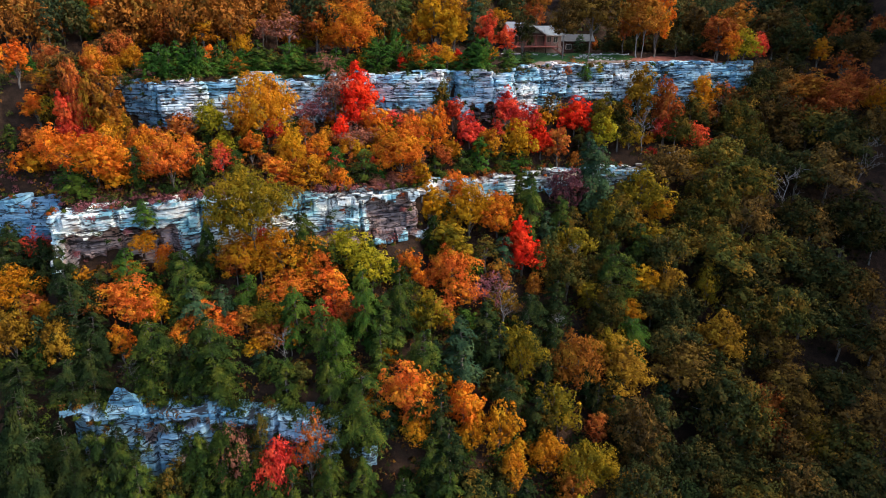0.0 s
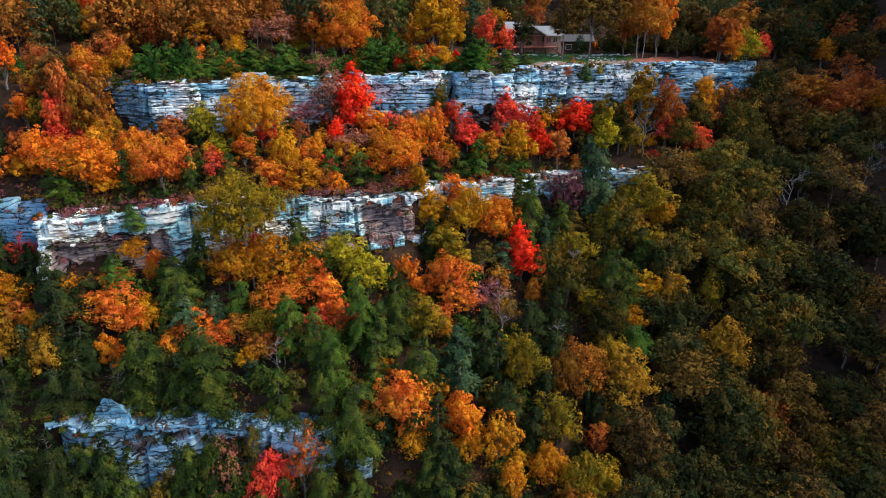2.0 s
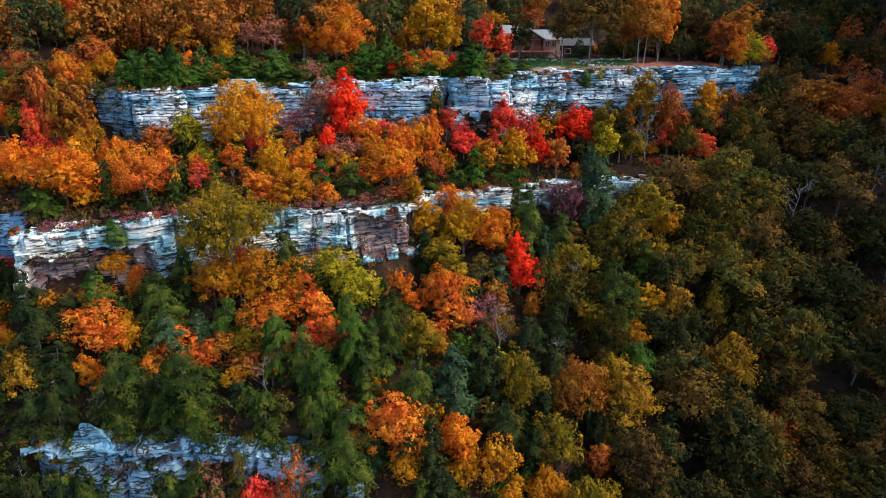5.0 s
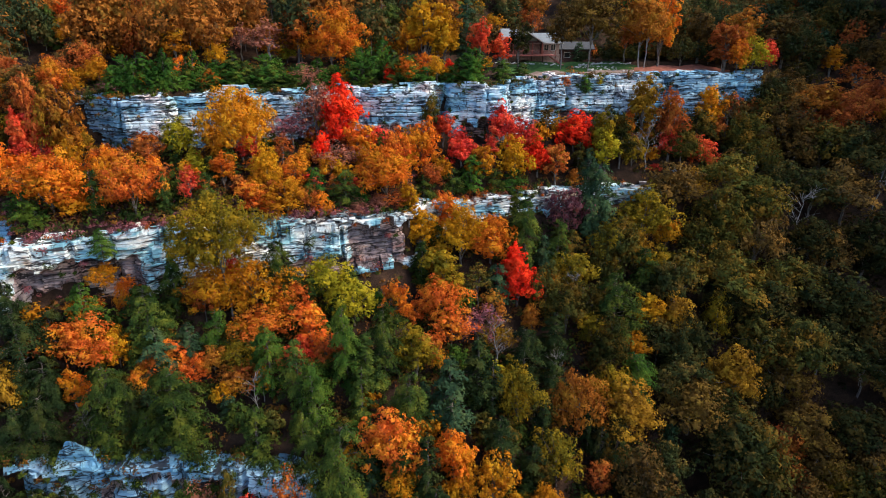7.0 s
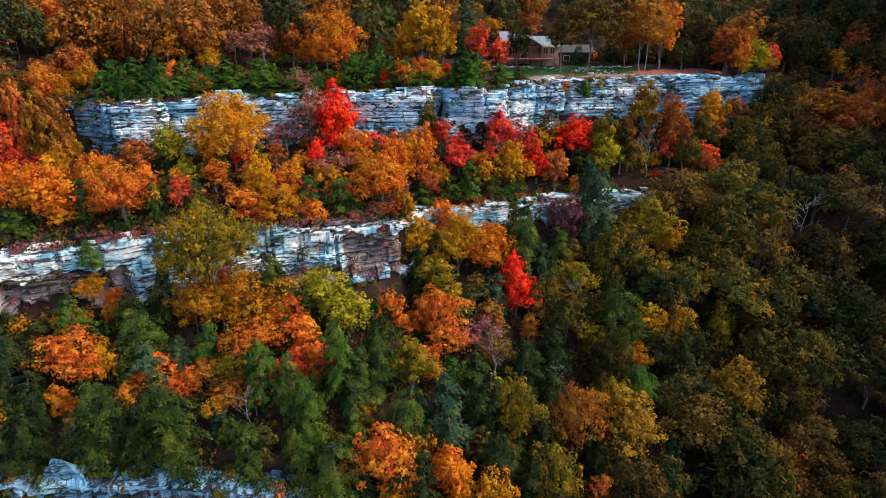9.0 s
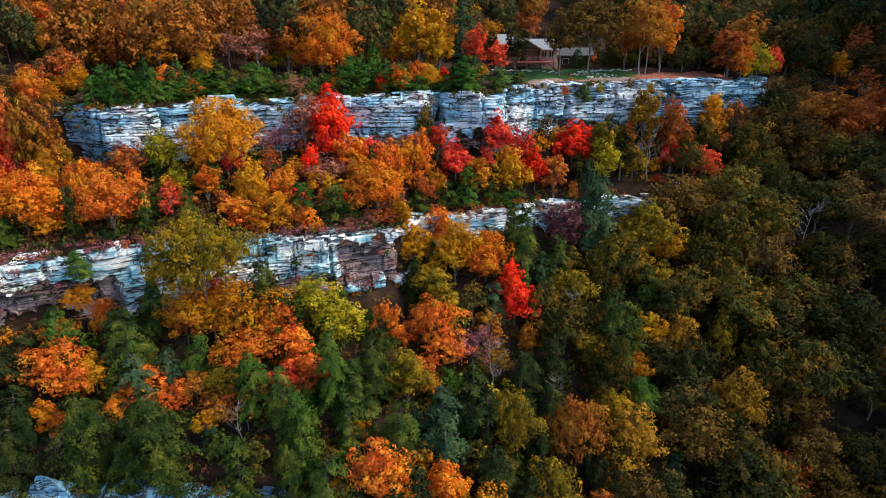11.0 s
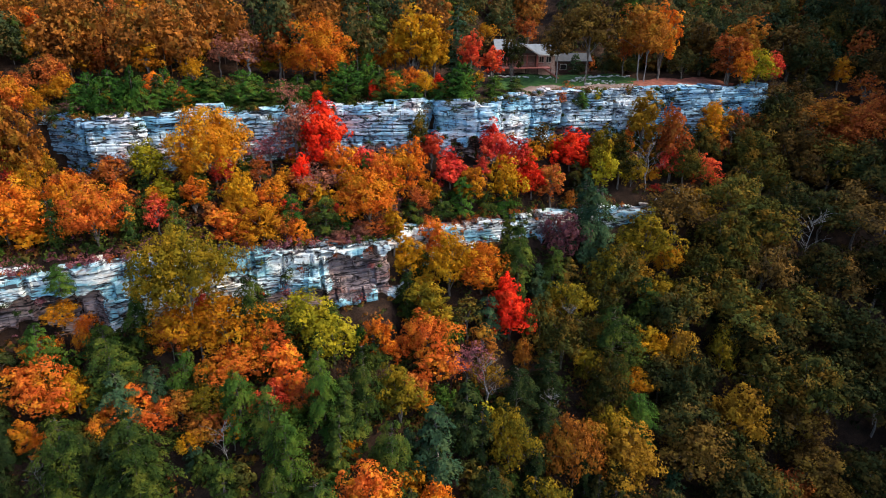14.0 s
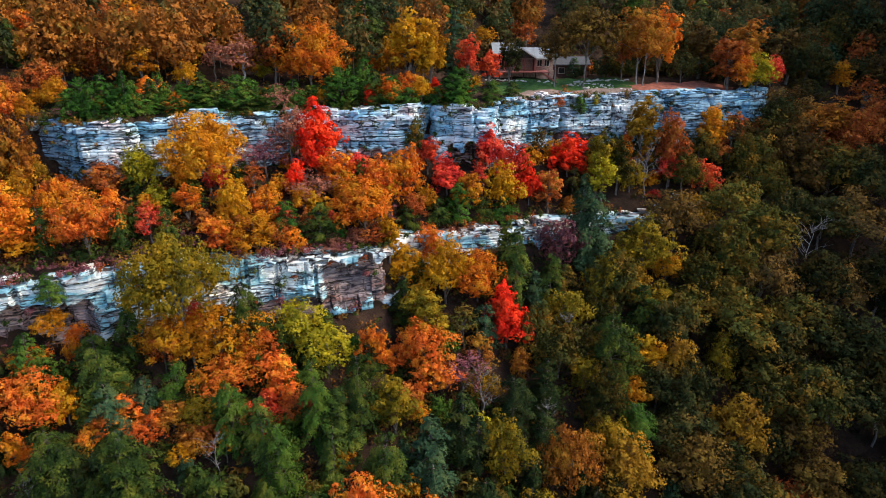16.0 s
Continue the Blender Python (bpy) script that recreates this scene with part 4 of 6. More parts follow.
rim = lambda x: float(np.interp(x, A_X, A_Y))
sheet("lawn", LAWN, "mown green lawn in front of the house", 13, 47, lambda x: (rim(x) + 7.5, rim(x) + 18.5), 0.14, 91)
sheet("bare_soil", SAND, "bare sandy soil along the cliff edge", 16, 48, lambda x: (rim(x) + 3.4, rim(x) + 8.2), 0.10, 92)
sheet("dry_grass", DRY, "rust-coloured dry grass behind the cliff edge", 42, 69, lambda x: (rim(x) + 4.0, rim(x) + 13), 0.12, 93)


def stone(r, size):
    bm = bmesh.new()
    bmesh.ops.create_icosphere(bm, subdivisions=1, radius=0.5)
    for v in bm.verts:
        v.co *= r.uniform(0.75, 1.2)
        v.co.x *= size[0]
        v.co.y *= size[1]
        v.co.z *= size[2]
    me = bpy.data.meshes.new("stone")
    bm.to_mesh(me)
    bm.free()
    me.materials.append(FIELDSTONE)
    return me


rs = random.Random(41)
STONES = [stone(rs, (rs.uniform(0.6, 1.0), rs.uniform(0.5, 0.8), rs.uniform(0.35, 0.6))) for _ in range(6)]


def stone_row(x0, y0, x1, y1, n, label):
    """A dry row of pale stones on the lawn."""
    row = tagged(new("stone_border"), label, "stones", "stone borders on the lawn")
    for i in range(n):
        u = (i + rs.uniform(-0.3, 0.3)) / n
        x, y = x0 + (x1 - x0) * u, y0 + (y1 - y0) * u + rs.uniform(-0.9, 0.9) + 0.8 * math.sin(u * 5)
        ob = new("stone", rs.choice(STONES))
        ob.parent = row
        ob.matrix_world = pose(x, y, float(land(x, y)) + 0.25, rs.uniform(-15, 15), rs.uniform(-15, 15), rs.uniform(0, 360)) @ Matrix.Scale(rs.uniform(0.4, 1.2), 4)


stone_row(14, 153.0, 28, 152.6, 30, "pale rough stones edging the lawn by the porch")
stone_row(33, 152.8, 46, 158.0, 34, "pale rough stones curving across the lawn")
stone_row(31, 149.5, 41, 152.0, 20, "low line of pale stones on the lawn")
stone_row(34, 147.4, 44, 148.4, 20, "pale stones along the lawn's edge")

# trees on the plateau
tree("bushy", "fir", 7.3, 129.7, 6.0, 7.5, 'on the plateau')
tree("bushy", "pine", -7.0, 130.8, 4.0, 6.0, 'on the plateau')
tree("bushy", "pine", -11.8, 130.5, 3.7, 4.9, 'on the plateau')
tree("bushy", "green", -15.0, 130.4, 3.5, 4.4, 'on the plateau')
tree("bushy", "fir", 3.9, 130.4, 4.4, 5.4, 'on the plateau')
tree("bushy", "fir", -21.7, 128.8, 5.6, 6.9, 'on the plateau')
tree("bushy", "pine", -29.5, 125.9, 4.5, 6.7, 'on the plateau')
tree("bushy", "pine", -25.7, 127.3, 4.2, 5.7, 'on the plateau')
tree("bushy", "green", 14.5, 133.4, 4.0, 4.3, 'on the plateau')
tree("bushy", "green", 19.6, 138.4, 3.0, 4.0, 'on the plateau')
tree("bushy", "pine", 32.3, 143.1, 3.9, 4.6, 'on the plateau')
tree("bushy", "fir", 55.4, 148.0, 3.8, 6.2, 'on the plateau')
tree("thin", "rosy", -23.3, 128.2, 4.6, 5.7, 'on the plateau')
tree("bushy", "fir", -1.0, 131.1, 4.0, 4.6, 'on the plateau')
tree("thin", "rust", 29.4, 142.7, 4.6, 3.9, 'on the plateau')
tree("tall", "orange", -77.3, 114.9, 8.5, 4.8, 'on the plateau')
tree("round", "rust", -77.0, 124.6, 6.1, 5.6, 'on the plateau')
tree("tall", "brown", -68.9, 114.9, 9.7, 6.5, 'on the plateau')
tree("round", "flame", -63.9, 116.6, 7.0, 5.6, 'on the plateau')
tree("round", "rust", -66.5, 131.7, 6.8, 6.3, 'on the plateau')
tree("round", "amber", -60.8, 125.3, 5.8, 4.3, 'on the plateau')
tree("round", "amber", -71.3, 114.7, 5.6, 5.1, 'on the plateau')
tree("round", "rust", -68.2, 115.1, 5.2, 5.2, 'on the plateau')
tree("tall", "orange", -73.6, 112.4, 7.4, 4.9, 'on the plateau')
tree("round", "olive", -70.5, 113.1, 7.3, 5.6, 'on the plateau')
tree("grand", "brown", 80.3, 151.9, 8.3, 8.3, 'on the plateau')
tree("round", "flame", -84.4, 159.2, 6.3, 6.3, 'on the plateau')
tree("bushy", "pine", -81.0, 147.7, 9.4, 5.6, 'on the plateau')
tree("round", "amber", -78.1, 148.4, 7.0, 6.7, 'on the plateau')
tree("grand", "orange", -75.2, 160.5, 8.5, 8.5, 'on the plateau')
tree("tall", "rust", -72.2, 148.5, 10.5, 5.6, 'on the plateau')
tree("round", "rust", -68.1, 160.3, 8.5, 7.2, 'on the plateau')
tree("grand", "rust", -65.9, 148.0, 9.2, 9.2, 'on the plateau')
tree("grand", "orange", -61.7, 159.8, 8.5, 8.5, 'on the plateau')
tree("round", "rust", -61.2, 141.2, 8.8, 7.5, 'on the plateau')
tree("round", "amber", -59.6, 152.3, 6.5, 5.8, 'on the plateau')
tree("round", "brown", -68.2, 133.2, 6.4, 6.4, 'on the plateau')
tree("round", "amber", -62.6, 127.7, 4.9, 4.2, 'on the plateau')
tree("round", "rust", -70.5, 128.3, 5.0, 4.7, 'on the plateau')
tree("round", "amber", -61.1, 117.2, 4.8, 3.4, 'on the plateau')
tree("thin", "amber", -49.4, 133.4, 9.6, 8.0, 'on the plateau')
tree("thin", "gold", -46.6, 143.3, 7.7, 6.4, 'on the plateau')
tree("round", "gold", -43.7, 138.4, 5.1, 5.1, 'on the plateau')
tree("bushy", "hemlock", -48.6, 158.0, 8.9, 7.3, 'on the plateau')
tree("spread", "hemlock", -56.8, 164.9, 8.8, 8.8, 'on the plateau')
tree("spread", "moss", -44.2, 161.7, 8.3, 8.6, 'on the plateau')
tree("round", "orange", -46.5, 129.2, 4.7, 4.7, 'on the plateau')
tree("round", "flame", -39.8, 123.5, 3.9, 4.5, 'on the plateau')
tree("thin", "mauve", -55.7, 118.8, 2.7, 4.5, 'on the plateau')
tree("thin", "rosy", -40.6, 145.3, 8.2, 5.5, 'on the plateau')
tree("thin", "rosy", -34.2, 142.7, 9.9, 9.5, 'on the plateau', bark=BARK_PALE)
tree("tall", "rust", -28.4, 144.9, 13.8, 7.2, 'on the plateau')
tree("great", "orange", -21.4, 144.0, 12.3, 13.1, 'on the plateau')
tree("round", "lime", -31.5, 146.7, 4.4, 4.4, 'on the plateau')
tree("upswept", "fir", -13.5, 131.4, 7.1, 9.5, 'on the plateau')
tree("upswept", "fir", -9.9, 135.3, 7.7, 6.3, 'on the plateau')
tree("pine", "pine", -7.4, 130.9, 7.0, 5.0, 'on the plateau')
tree("round", "orange", -10.6, 152.1, 5.7, 4.5, 'on the plateau')
tree("round", "amber", -5.7, 150.8, 8.6, 7.1, 'on the plateau')
tree("tall", "gold", -1.4, 143.6, 15.8, 9.2, 'on the plateau')
tree("tall", "gold", 2.4, 143.6, 11.9, 5.7, 'on the plateau')
tree("round", "orange", -5.1, 131.3, 5.5, 5.5, 'on the plateau')
tree("round", "orange", -2.0, 137.1, 5.4, 5.3, 'on the plateau')
tree("round", "gold", 0.9, 132.1, 5.2, 3.9, 'on the plateau')
tree("cone", "scarlet", 3.3, 140.4, 3.1, 2.5, 'on the plateau')
tree("cone", "scarlet", -8.2, 130.9, 4.3, 2.1, 'on the plateau')
tree("pine", "hemlock", 6.8, 147.1, 14.1, 7.8, 'on the plateau')
tree("pine", "pine", 3.9, 170.2, 13.2, 9.4, 'on the plateau')
tree("round", "gold", 8.9, 178.5, 7.5, 6.6, 'on the plateau')
tree("upswept", "fir", 7.5, 130.7, 6.3, 8.4, 'on the plateau')
tree("upswept", "fir", -4.8, 131.8, 5.5, 7.3, 'on the plateau')
tree("bushy", "green", 13.7, 132.8, 4.0, 5.3, 'on the plateau')
tree("tall", "vermilion", 9.6, 143.0, 10.8, 5.0, 'on the plateau')
tree("tall", "vermilion", 14.1, 144.7, 7.6, 4.6, 'on the plateau')
tree("round", "amber", 14.8, 174.5, 6.1, 6.5, 'on the plateau')
tree("tall", "moss", 18.3, 147.8, 10.9, 4.9, 'on the plateau')
tree("round", "rust", 22.6, 184.4, 6.4, 5.6, 'on the plateau')
tree("thin", "rust", 25.4, 177.5, 9.2, 6.6, 'on the plateau')
tree("airy", "brown", 27.8, 148.8, 13.3, 7.4, 'on the plateau', bark=BARK_PALE)
tree("airy", "tawny", 33.9, 149.6, 16.2, 11.4, 'on the plateau')
tree("thin", "rust", 44.3, 158.6, 9.9, 4.6, 'on the plateau')
tree("airy", "copper", 46.3, 152.7, 15.4, 10.7, 'on the plateau', bark=BARK_PALE)
tree("airy", "copper", 47.4, 152.9, 13.7, 7.7, 'on the plateau', bark=BARK_PALE)
tree("tall", "orange", 51.4, 155.9, 16.6, 6.7, 'on the plateau')
tree("bushy", "pine", 17.9, 137.9, 3.1, 4.1, 'on the plateau')
tree("round", "moss", 57.2, 157.2, 7.0, 6.1, 'on the plateau')
tree("round", "orange", 65.9, 162.8, 5.5, 5.5, 'on the plateau')
bare_tree(66.3, 155.7, 8.5, 'on the plateau')
tree("round", "orange", 68.1, 151.9, 8.0, 5.6, 'on the plateau')
tree("round", "lime", 72.0, 153.3, 8.4, 7.3, 'on the plateau')
tree("round", "crimson", 77.5, 158.1, 7.1, 5.3, 'on the plateau')
tree("tall", "rust", 81.8, 177.6, 12.7, 8.5, 'on the plateau')
tree("tall", "olive", 88.8, 179.5, 16.0, 11.3, 'on the plateau')
tree("round", "crimson", 107.9, 202.8, 6.9, 6.9, 'on the plateau')
tree("great", "moss", 110.0, 184.8, 13.8, 13.6, 'on the plateau')
tree("grand", "moss", 107.1, 192.3, 9.3, 9.3, 'on the plateau')
tree("round", "brown", 109.7, 179.2, 7.0, 7.0, 'on the plateau')
tree("tall", "amber", 94.1, 160.0, 8.0, 4.9, 'on the plateau')
tree("round", "moss", 83.8, 154.9, 7.5, 7.5, 'on the plateau')
tree("tall", "rust", 80.4, 151.6, 7.9, 5.2, 'on the plateau')
tree("grand", "green", 57.9, 199.1, 9.5, 9.5, 'on the plateau')
tree("spread", "moss", -35.8, 171.4, 8.5, 9.5, 'on the plateau')
tree("spread", "moss", -23.8, 169.5, 11.1, 12.3, 'on the plateau')
tree("pine", "pine", -11.9, 155.2, 15.6, 11.2, 'on the plateau')
tree("pine", "pine", 69.7, 184.1, 16.0, 10.3, 'on the plateau')
tree("grand", "brown", 57.7, 168.0, 11.9, 8.0, 'on the plateau')
bare_tree(-51.1, 150.4, 10.3, 'on the plateau')
tree("tall", "copper", 72.7, 161.7, 14.3, 9.5, 'on the plateau')
tree("tall", "rust", 65.8, 153.6, 11.3, 7.6, 'on the plateau')
tree("tall", "brown", 63.5, 163.6, 13.5, 9.0, 'on the plateau')
tree("grand", "moss", 86.4, 160.4, 11.4, 8.5, 'on the plateau')
tree("grand", "olive", 104.0, 180.4, 12.8, 10.2, 'on the plateau')
tree("grand", "brown", 103.0, 161.6, 9.9, 8.6, 'on the plateau')
tree("thin", "rust", 98.0, 156.3, 10.1, 8.4, 'on the plateau')
tree("tall", "brown", 84.0, 163.8, 13.1, 8.7, 'on the plateau')
tree("tall", "moss", 64.0, 176.9, 14.3, 7.0, 'on the plateau')
tree("pine", "green", -55.2, 118.8, 5.2, 5.7, 'on the plateau')
tree("bushy", "fir", -54.3, 118.0, 5.3, 5.9, 'on the plateau')
tree("upswept", "fir", -52.7, 118.6, 6.6, 4.5, 'on the plateau')
tree("bushy", "fir", -50.8, 117.7, 5.8, 3.7, 'on the plateau')
tree("pine", "fir", -49.0, 118.4, 6.8, 4.7, 'on the plateau')
tree("upswept", "fir", -47.8, 118.3, 5.4, 3.9, 'on the plateau')
tree("bushy", "fir", -46.9, 118.2, 4.7, 4.8, 'on the plateau')
tree("bushy", "fir", -45.8, 118.1, 7.5, 4.0, 'on the plateau')
tree("bushy", "green", -44.9, 118.9, 5.8, 4.4, 'on the plateau')
tree("bushy", "fir", -43.9, 120.4, 3.6, 4.1, 'on the plateau')
tree("pine", "pine", -43.2, 121.6, 5.6, 3.5, 'on the plateau')
tree("upswept", "fir", -42.4, 122.5, 6.3, 4.4, 'on the plateau')
tree("upswept", "green", -41.4, 122.9, 4.1, 5.5, 'on the plateau')
tree("upswept", "fir", -39.8, 123.5, 3.5, 4.7, 'on the plateau')
tree("pine", "fir", -38.7, 123.8, 5.5, 5.2, 'on the plateau')
tree("bushy", "fir", -37.4, 124.3, 4.8, 6.0, 'on the plateau')
tree("pine", "pine", -36.1, 124.7, 7.1, 6.0, 'on the plateau')
tree("upswept", "fir", -35.5, 124.9, 4.8, 6.3, 'on the plateau')
tree("upswept", "pine", -33.7, 125.5, 4.9, 6.5, 'on the plateau')
tree("bushy", "fir", -33.1, 125.7, 3.2, 4.2, 'on the plateau')
tree("upswept", "fir", -30.4, 126.6, 6.1, 6.5, 'on the plateau')
tree("pine", "pine", -29.5, 126.9, 5.3, 5.4, 'on the plateau')
tree("bushy", "fir", -27.8, 127.5, 3.2, 4.0, 'on the plateau')
tree("bushy", "fir", -25.9, 128.3, 3.8, 5.0, 'on the plateau')
tree("upswept", "fir", -24.9, 128.6, 4.3, 5.7, 'on the plateau')
tree("thin", "brown", 75.4, 152.6, 8.2, 6.9, 'on the plateau')

# trees below the upper cliff
tree("tall", "copper", -59.4, 109.7, 14.5, 5.8, 'below the upper cliff')
tree("round", "ochre", -62.2, 109.6, 12.0, 4.4, 'below the upper cliff')
tree("round", "rust", -70.7, 114.6, 6.0, 5.5, 'below the upper cliff')
tree("tall", "rust", -64.2, 109.4, 16.1, 4.0, 'below the upper cliff')
tree("tall", "vermilion", -66.1, 108.7, 10.7, 4.5, 'below the upper cliff')
tree("tall", "crimson", -64.0, 109.4, 11.3, 3.8, 'below the upper cliff')
tree("round", "crimson", -64.9, 109.1, 6.8, 6.0, 'below the upper cliff')
tree("round", "crimson", -62.3, 110.3, 3.9, 3.5, 'below the upper cliff')
tree("round", "amber", -59.7, 110.8, 7.5, 5.3, 'below the upper cliff')
tree("round", "ochre", -58.5, 111.7, 5.3, 3.9, 'below the upper cliff')
tree("round", "bronze", -71.5, 113.0, 6.6, 5.4, 'below the upper cliff')
tree("grand", "orange", -56.7, 98.2, 10.2, 9.2, 'below the upper cliff')
tree("round", "orange", -67.9, 104.8, 8.1, 6.0, 'below the upper cliff')
tree("tall", "orange", -65.1, 105.9, 6.4, 3.7, 'below the upper cliff')
tree("bushy", "green", -58.4, 96.3, 3.2, 5.4, 'below the upper cliff')
tree("bushy", "pine", -50.6, 99.1, 7.4, 4.2, 'below the upper cliff')
tree("round", "orange", -50.5, 103.3, 8.4, 5.5, 'below the upper cliff')
tree("grand", "flame", -45.0, 99.3, 10.0, 7.4, 'below the upper cliff')
tree("tall", "rust", -46.5, 109.4, 6.8, 5.1, 'below the upper cliff')
tree("round", "orange", -44.8, 106.4, 5.1, 3.8, 'below the upper cliff')
tree("round", "lime", -42.8, 113.2, 7.4, 6.7, 'below the upper cliff')
tree("round", "lime", -38.7, 108.9, 5.2, 5.1, 'below the upper cliff')
tree("bushy", "pine", -41.1, 101.3, 6.7, 4.3, 'below the upper cliff')
tree("thin", "crimson", -37.4, 102.5, 7.4, 4.8, 'below the upper cliff')
tree("bushy", "pine", -35.0, 102.2, 6.8, 3.8, 'below the upper cliff')
tree("great", "amber", -32.9, 115.1, 13.1, 12.4, 'below the upper cliff')
tree("tall", "orange", -34.1, 107.9, 6.8, 4.2, 'below the upper cliff')
tree("round", "crimson", -31.5, 115.4, 5.1, 4.6, 'below the upper cliff')
tree("round", "gold", -27.0, 107.6, 8.6, 5.6, 'below the upper cliff')
tree("round", "orange", -22.9, 110.4, 6.0, 5.3, 'below the upper cliff')
tree("round", "amber", -23.2, 104.6, 6.5, 7.9, 'below the upper cliff')
tree("tall", "flame", -28.4, 103.3, 6.7, 4.9, 'below the upper cliff')
tree("thin", "mauve", -25.1, 120.3, 6.8, 7.0, 'below the upper cliff')
tree("thin", "rosy", -20.7, 121.7, 12.6, 6.9, 'below the upper cliff')
tree("thin", "rust", -25.9, 114.9, 6.3, 4.9, 'below the upper cliff')
tree("cone", "scarlet", -16.6, 123.1, 12.6, 7.0, 'below the upper cliff')
tree("tall", "lime", -20.8, 123.5, 7.4, 2.3, 'below the upper cliff')
tree("cone", "scarlet", -19.4, 117.4, 5.9, 3.2, 'below the upper cliff')
tree("round", "crimson", -17.1, 122.2, 5.7, 5.4, 'below the upper cliff')
tree("thin", "rosy", -15.8, 114.1, 6.5, 6.6, 'below the upper cliff')
tree("tall", "orange", -12.8, 117.1, 8.9, 5.6, 'below the upper cliff')
tree("round", "crimson", -9.9, 121.4, 5.1, 5.2, 'below the upper cliff')
tree("grand", "orange", -7.8, 110.5, 9.2, 9.6, 'below the upper cliff')
tree("round", "flame", -6.4, 117.9, 7.4, 4.9, 'below the upper cliff')
tree("tall", "gold", -4.0, 110.1, 8.5, 4.2, 'below the upper cliff')
tree("bushy", "fir", -19.2, 107.4, 6.3, 4.9, 'below the upper cliff')
tree("bushy", "pine", -14.3, 107.9, 6.3, 6.3, 'below the upper cliff')
tree("bushy", "fir", -11.5, 108.3, 3.9, 4.1, 'below the upper cliff')
tree("round", "orange", -18.4, 105.8, 5.4, 4.4, 'below the upper cliff')
tree("thin", "rust", -16.2, 108.6, 4.6, 3.2, 'below the upper cliff')
tree("round", "rosy", -12.3, 107.6, 3.7, 4.6, 'below the upper cliff')
tree("round", "rosy", -9.0, 108.6, 3.6, 4.5, 'below the upper cliff')
tree("round", "orange", -2.0, 119.9, 10.5, 6.9, 'below the upper cliff')
tree("tall", "vermilion", 2.0, 124.5, 6.7, 4.5, 'below the upper cliff')
tree("cone", "crimson", 5.3, 122.6, 7.5, 5.0, 'below the upper cliff')
tree("round", "amber", 1.9, 120.2, 5.0, 3.6, 'below the upper cliff')
tree("thin", "rust", -1.4, 118.9, 5.2, 4.0, 'below the upper cliff')
tree("bushy", "fir", 7.4, 120.8, 7.1, 7.0, 'below the upper cliff')
tree("bushy", "pine", 3.7, 119.8, 4.9, 5.6, 'below the upper cliff')
tree("bushy", "pine", 11.4, 121.9, 4.9, 4.9, 'below the upper cliff')
tree("cone", "crimson", 13.0, 125.5, 8.7, 4.4, 'below the upper cliff')
tree("round", "crimson", 16.8, 128.8, 6.9, 5.7, 'below the upper cliff')
tree("cone", "scarlet", 20.4, 126.8, 7.7, 4.8, 'below the upper cliff')
tree("round", "gold", 15.1, 123.5, 9.9, 7.2, 'below the upper cliff')
tree("thin", "crimson", 10.9, 123.5, 4.9, 4.1, 'below the upper cliff')
tree("thin", "brown", 23.0, 133.9, 7.1, 4.4, 'below the upper cliff')
tree("cone", "scarlet", 28.3, 132.8, 8.6, 6.7, 'below the upper cliff')
tree("pine", "olive", 28.5, 128.3, 7.4, 4.5, 'below the upper cliff')
tree("tall", "rust", 23.9, 126.5, 8.1, 4.8, 'below the upper cliff')
tree("tall", "copper", 27.5, 126.9, 5.1, 3.1, 'below the upper cliff')
tree("tall", "bronze", 33.6, 130.7, 12.8, 5.6, 'below the upper cliff')
tree("tall", "lime", 34.5, 129.4, 11.0, 5.6, 'below the upper cliff')
tree("tall", "olive", 37.5, 131.2, 11.7, 5.2, 'below the upper cliff')
tree("tall", "orange", 39.9, 135.5, 8.5, 3.0, 'below the upper cliff')
tree("round", "amber", -11.8, 115.5, 6.2, 5.0, 'below the upper cliff')
tree("round", "amber", -28.0, 107.2, 5.8, 4.0, 'below the upper cliff')
tree("round", "rust", -65.7, 104.2, 5.5, 4.9, 'below the upper cliff')
tree("round", "amber", -57.0, 105.6, 6.8, 4.5, 'below the upper cliff')
tree("tall", "rust", -49.5, 105.8, 6.2, 3.9, 'below the upper cliff')
tree("round", "vermilion", -6.4, 117.9, 5.1, 4.3, 'below the upper cliff')
tree("thin", "rust", 8.5, 122.6, 4.6, 4.5, 'below the upper cliff')
tree("bushy", "green", -60.4, 96.9, 5.6, 5.4, 'below the upper cliff')
tree("tall", "amber", -17.2, 112.2, 6.0, 3.8, 'below the upper cliff')
tree("round", "flame", -10.6, 113.3, 5.4, 4.2, 'below the upper cliff')
tree("bushy", "hemlock", 30.7, 127.9, 7.6, 5.3, 'below the upper cliff')
tree("tall", "gold", -3.0, 116.1, 9.5, 4.4, 'below the upper cliff')
tree("bushy", "pine", -0.2, 117.5, 6.1, 5.6, 'below the upper cliff')
tree("round", "rosy", 12.4, 121.6, 4.0, 4.9, 'below the upper cliff')
tree("thin", "rust", 10.4, 120.9, 4.6, 4.6, 'below the upper cliff')
tree("tall", "olive", -0.0, 125.2, 9.9, 3.5, 'below the upper cliff')
tree("bushy", "pine", -1.6, 117.5, 4.6, 5.1, 'below the upper cliff')
tree("thin", "rust", -5.6, 109.8, 3.6, 5.8, 'below the upper cliff')
tree("round", "rosy", -13.0, 107.4, 2.7, 5.7, 'below the upper cliff')
tree("thin", "rosy", 6.4, 119.8, 3.6, 4.5, 'below the upper cliff')
tree("round", "rust", -0.4, 118.5, 5.0, 4.0, 'below the upper cliff')
tree("tall", "amber", 9.0, 121.6, 7.9, 4.5, 'below the upper cliff')
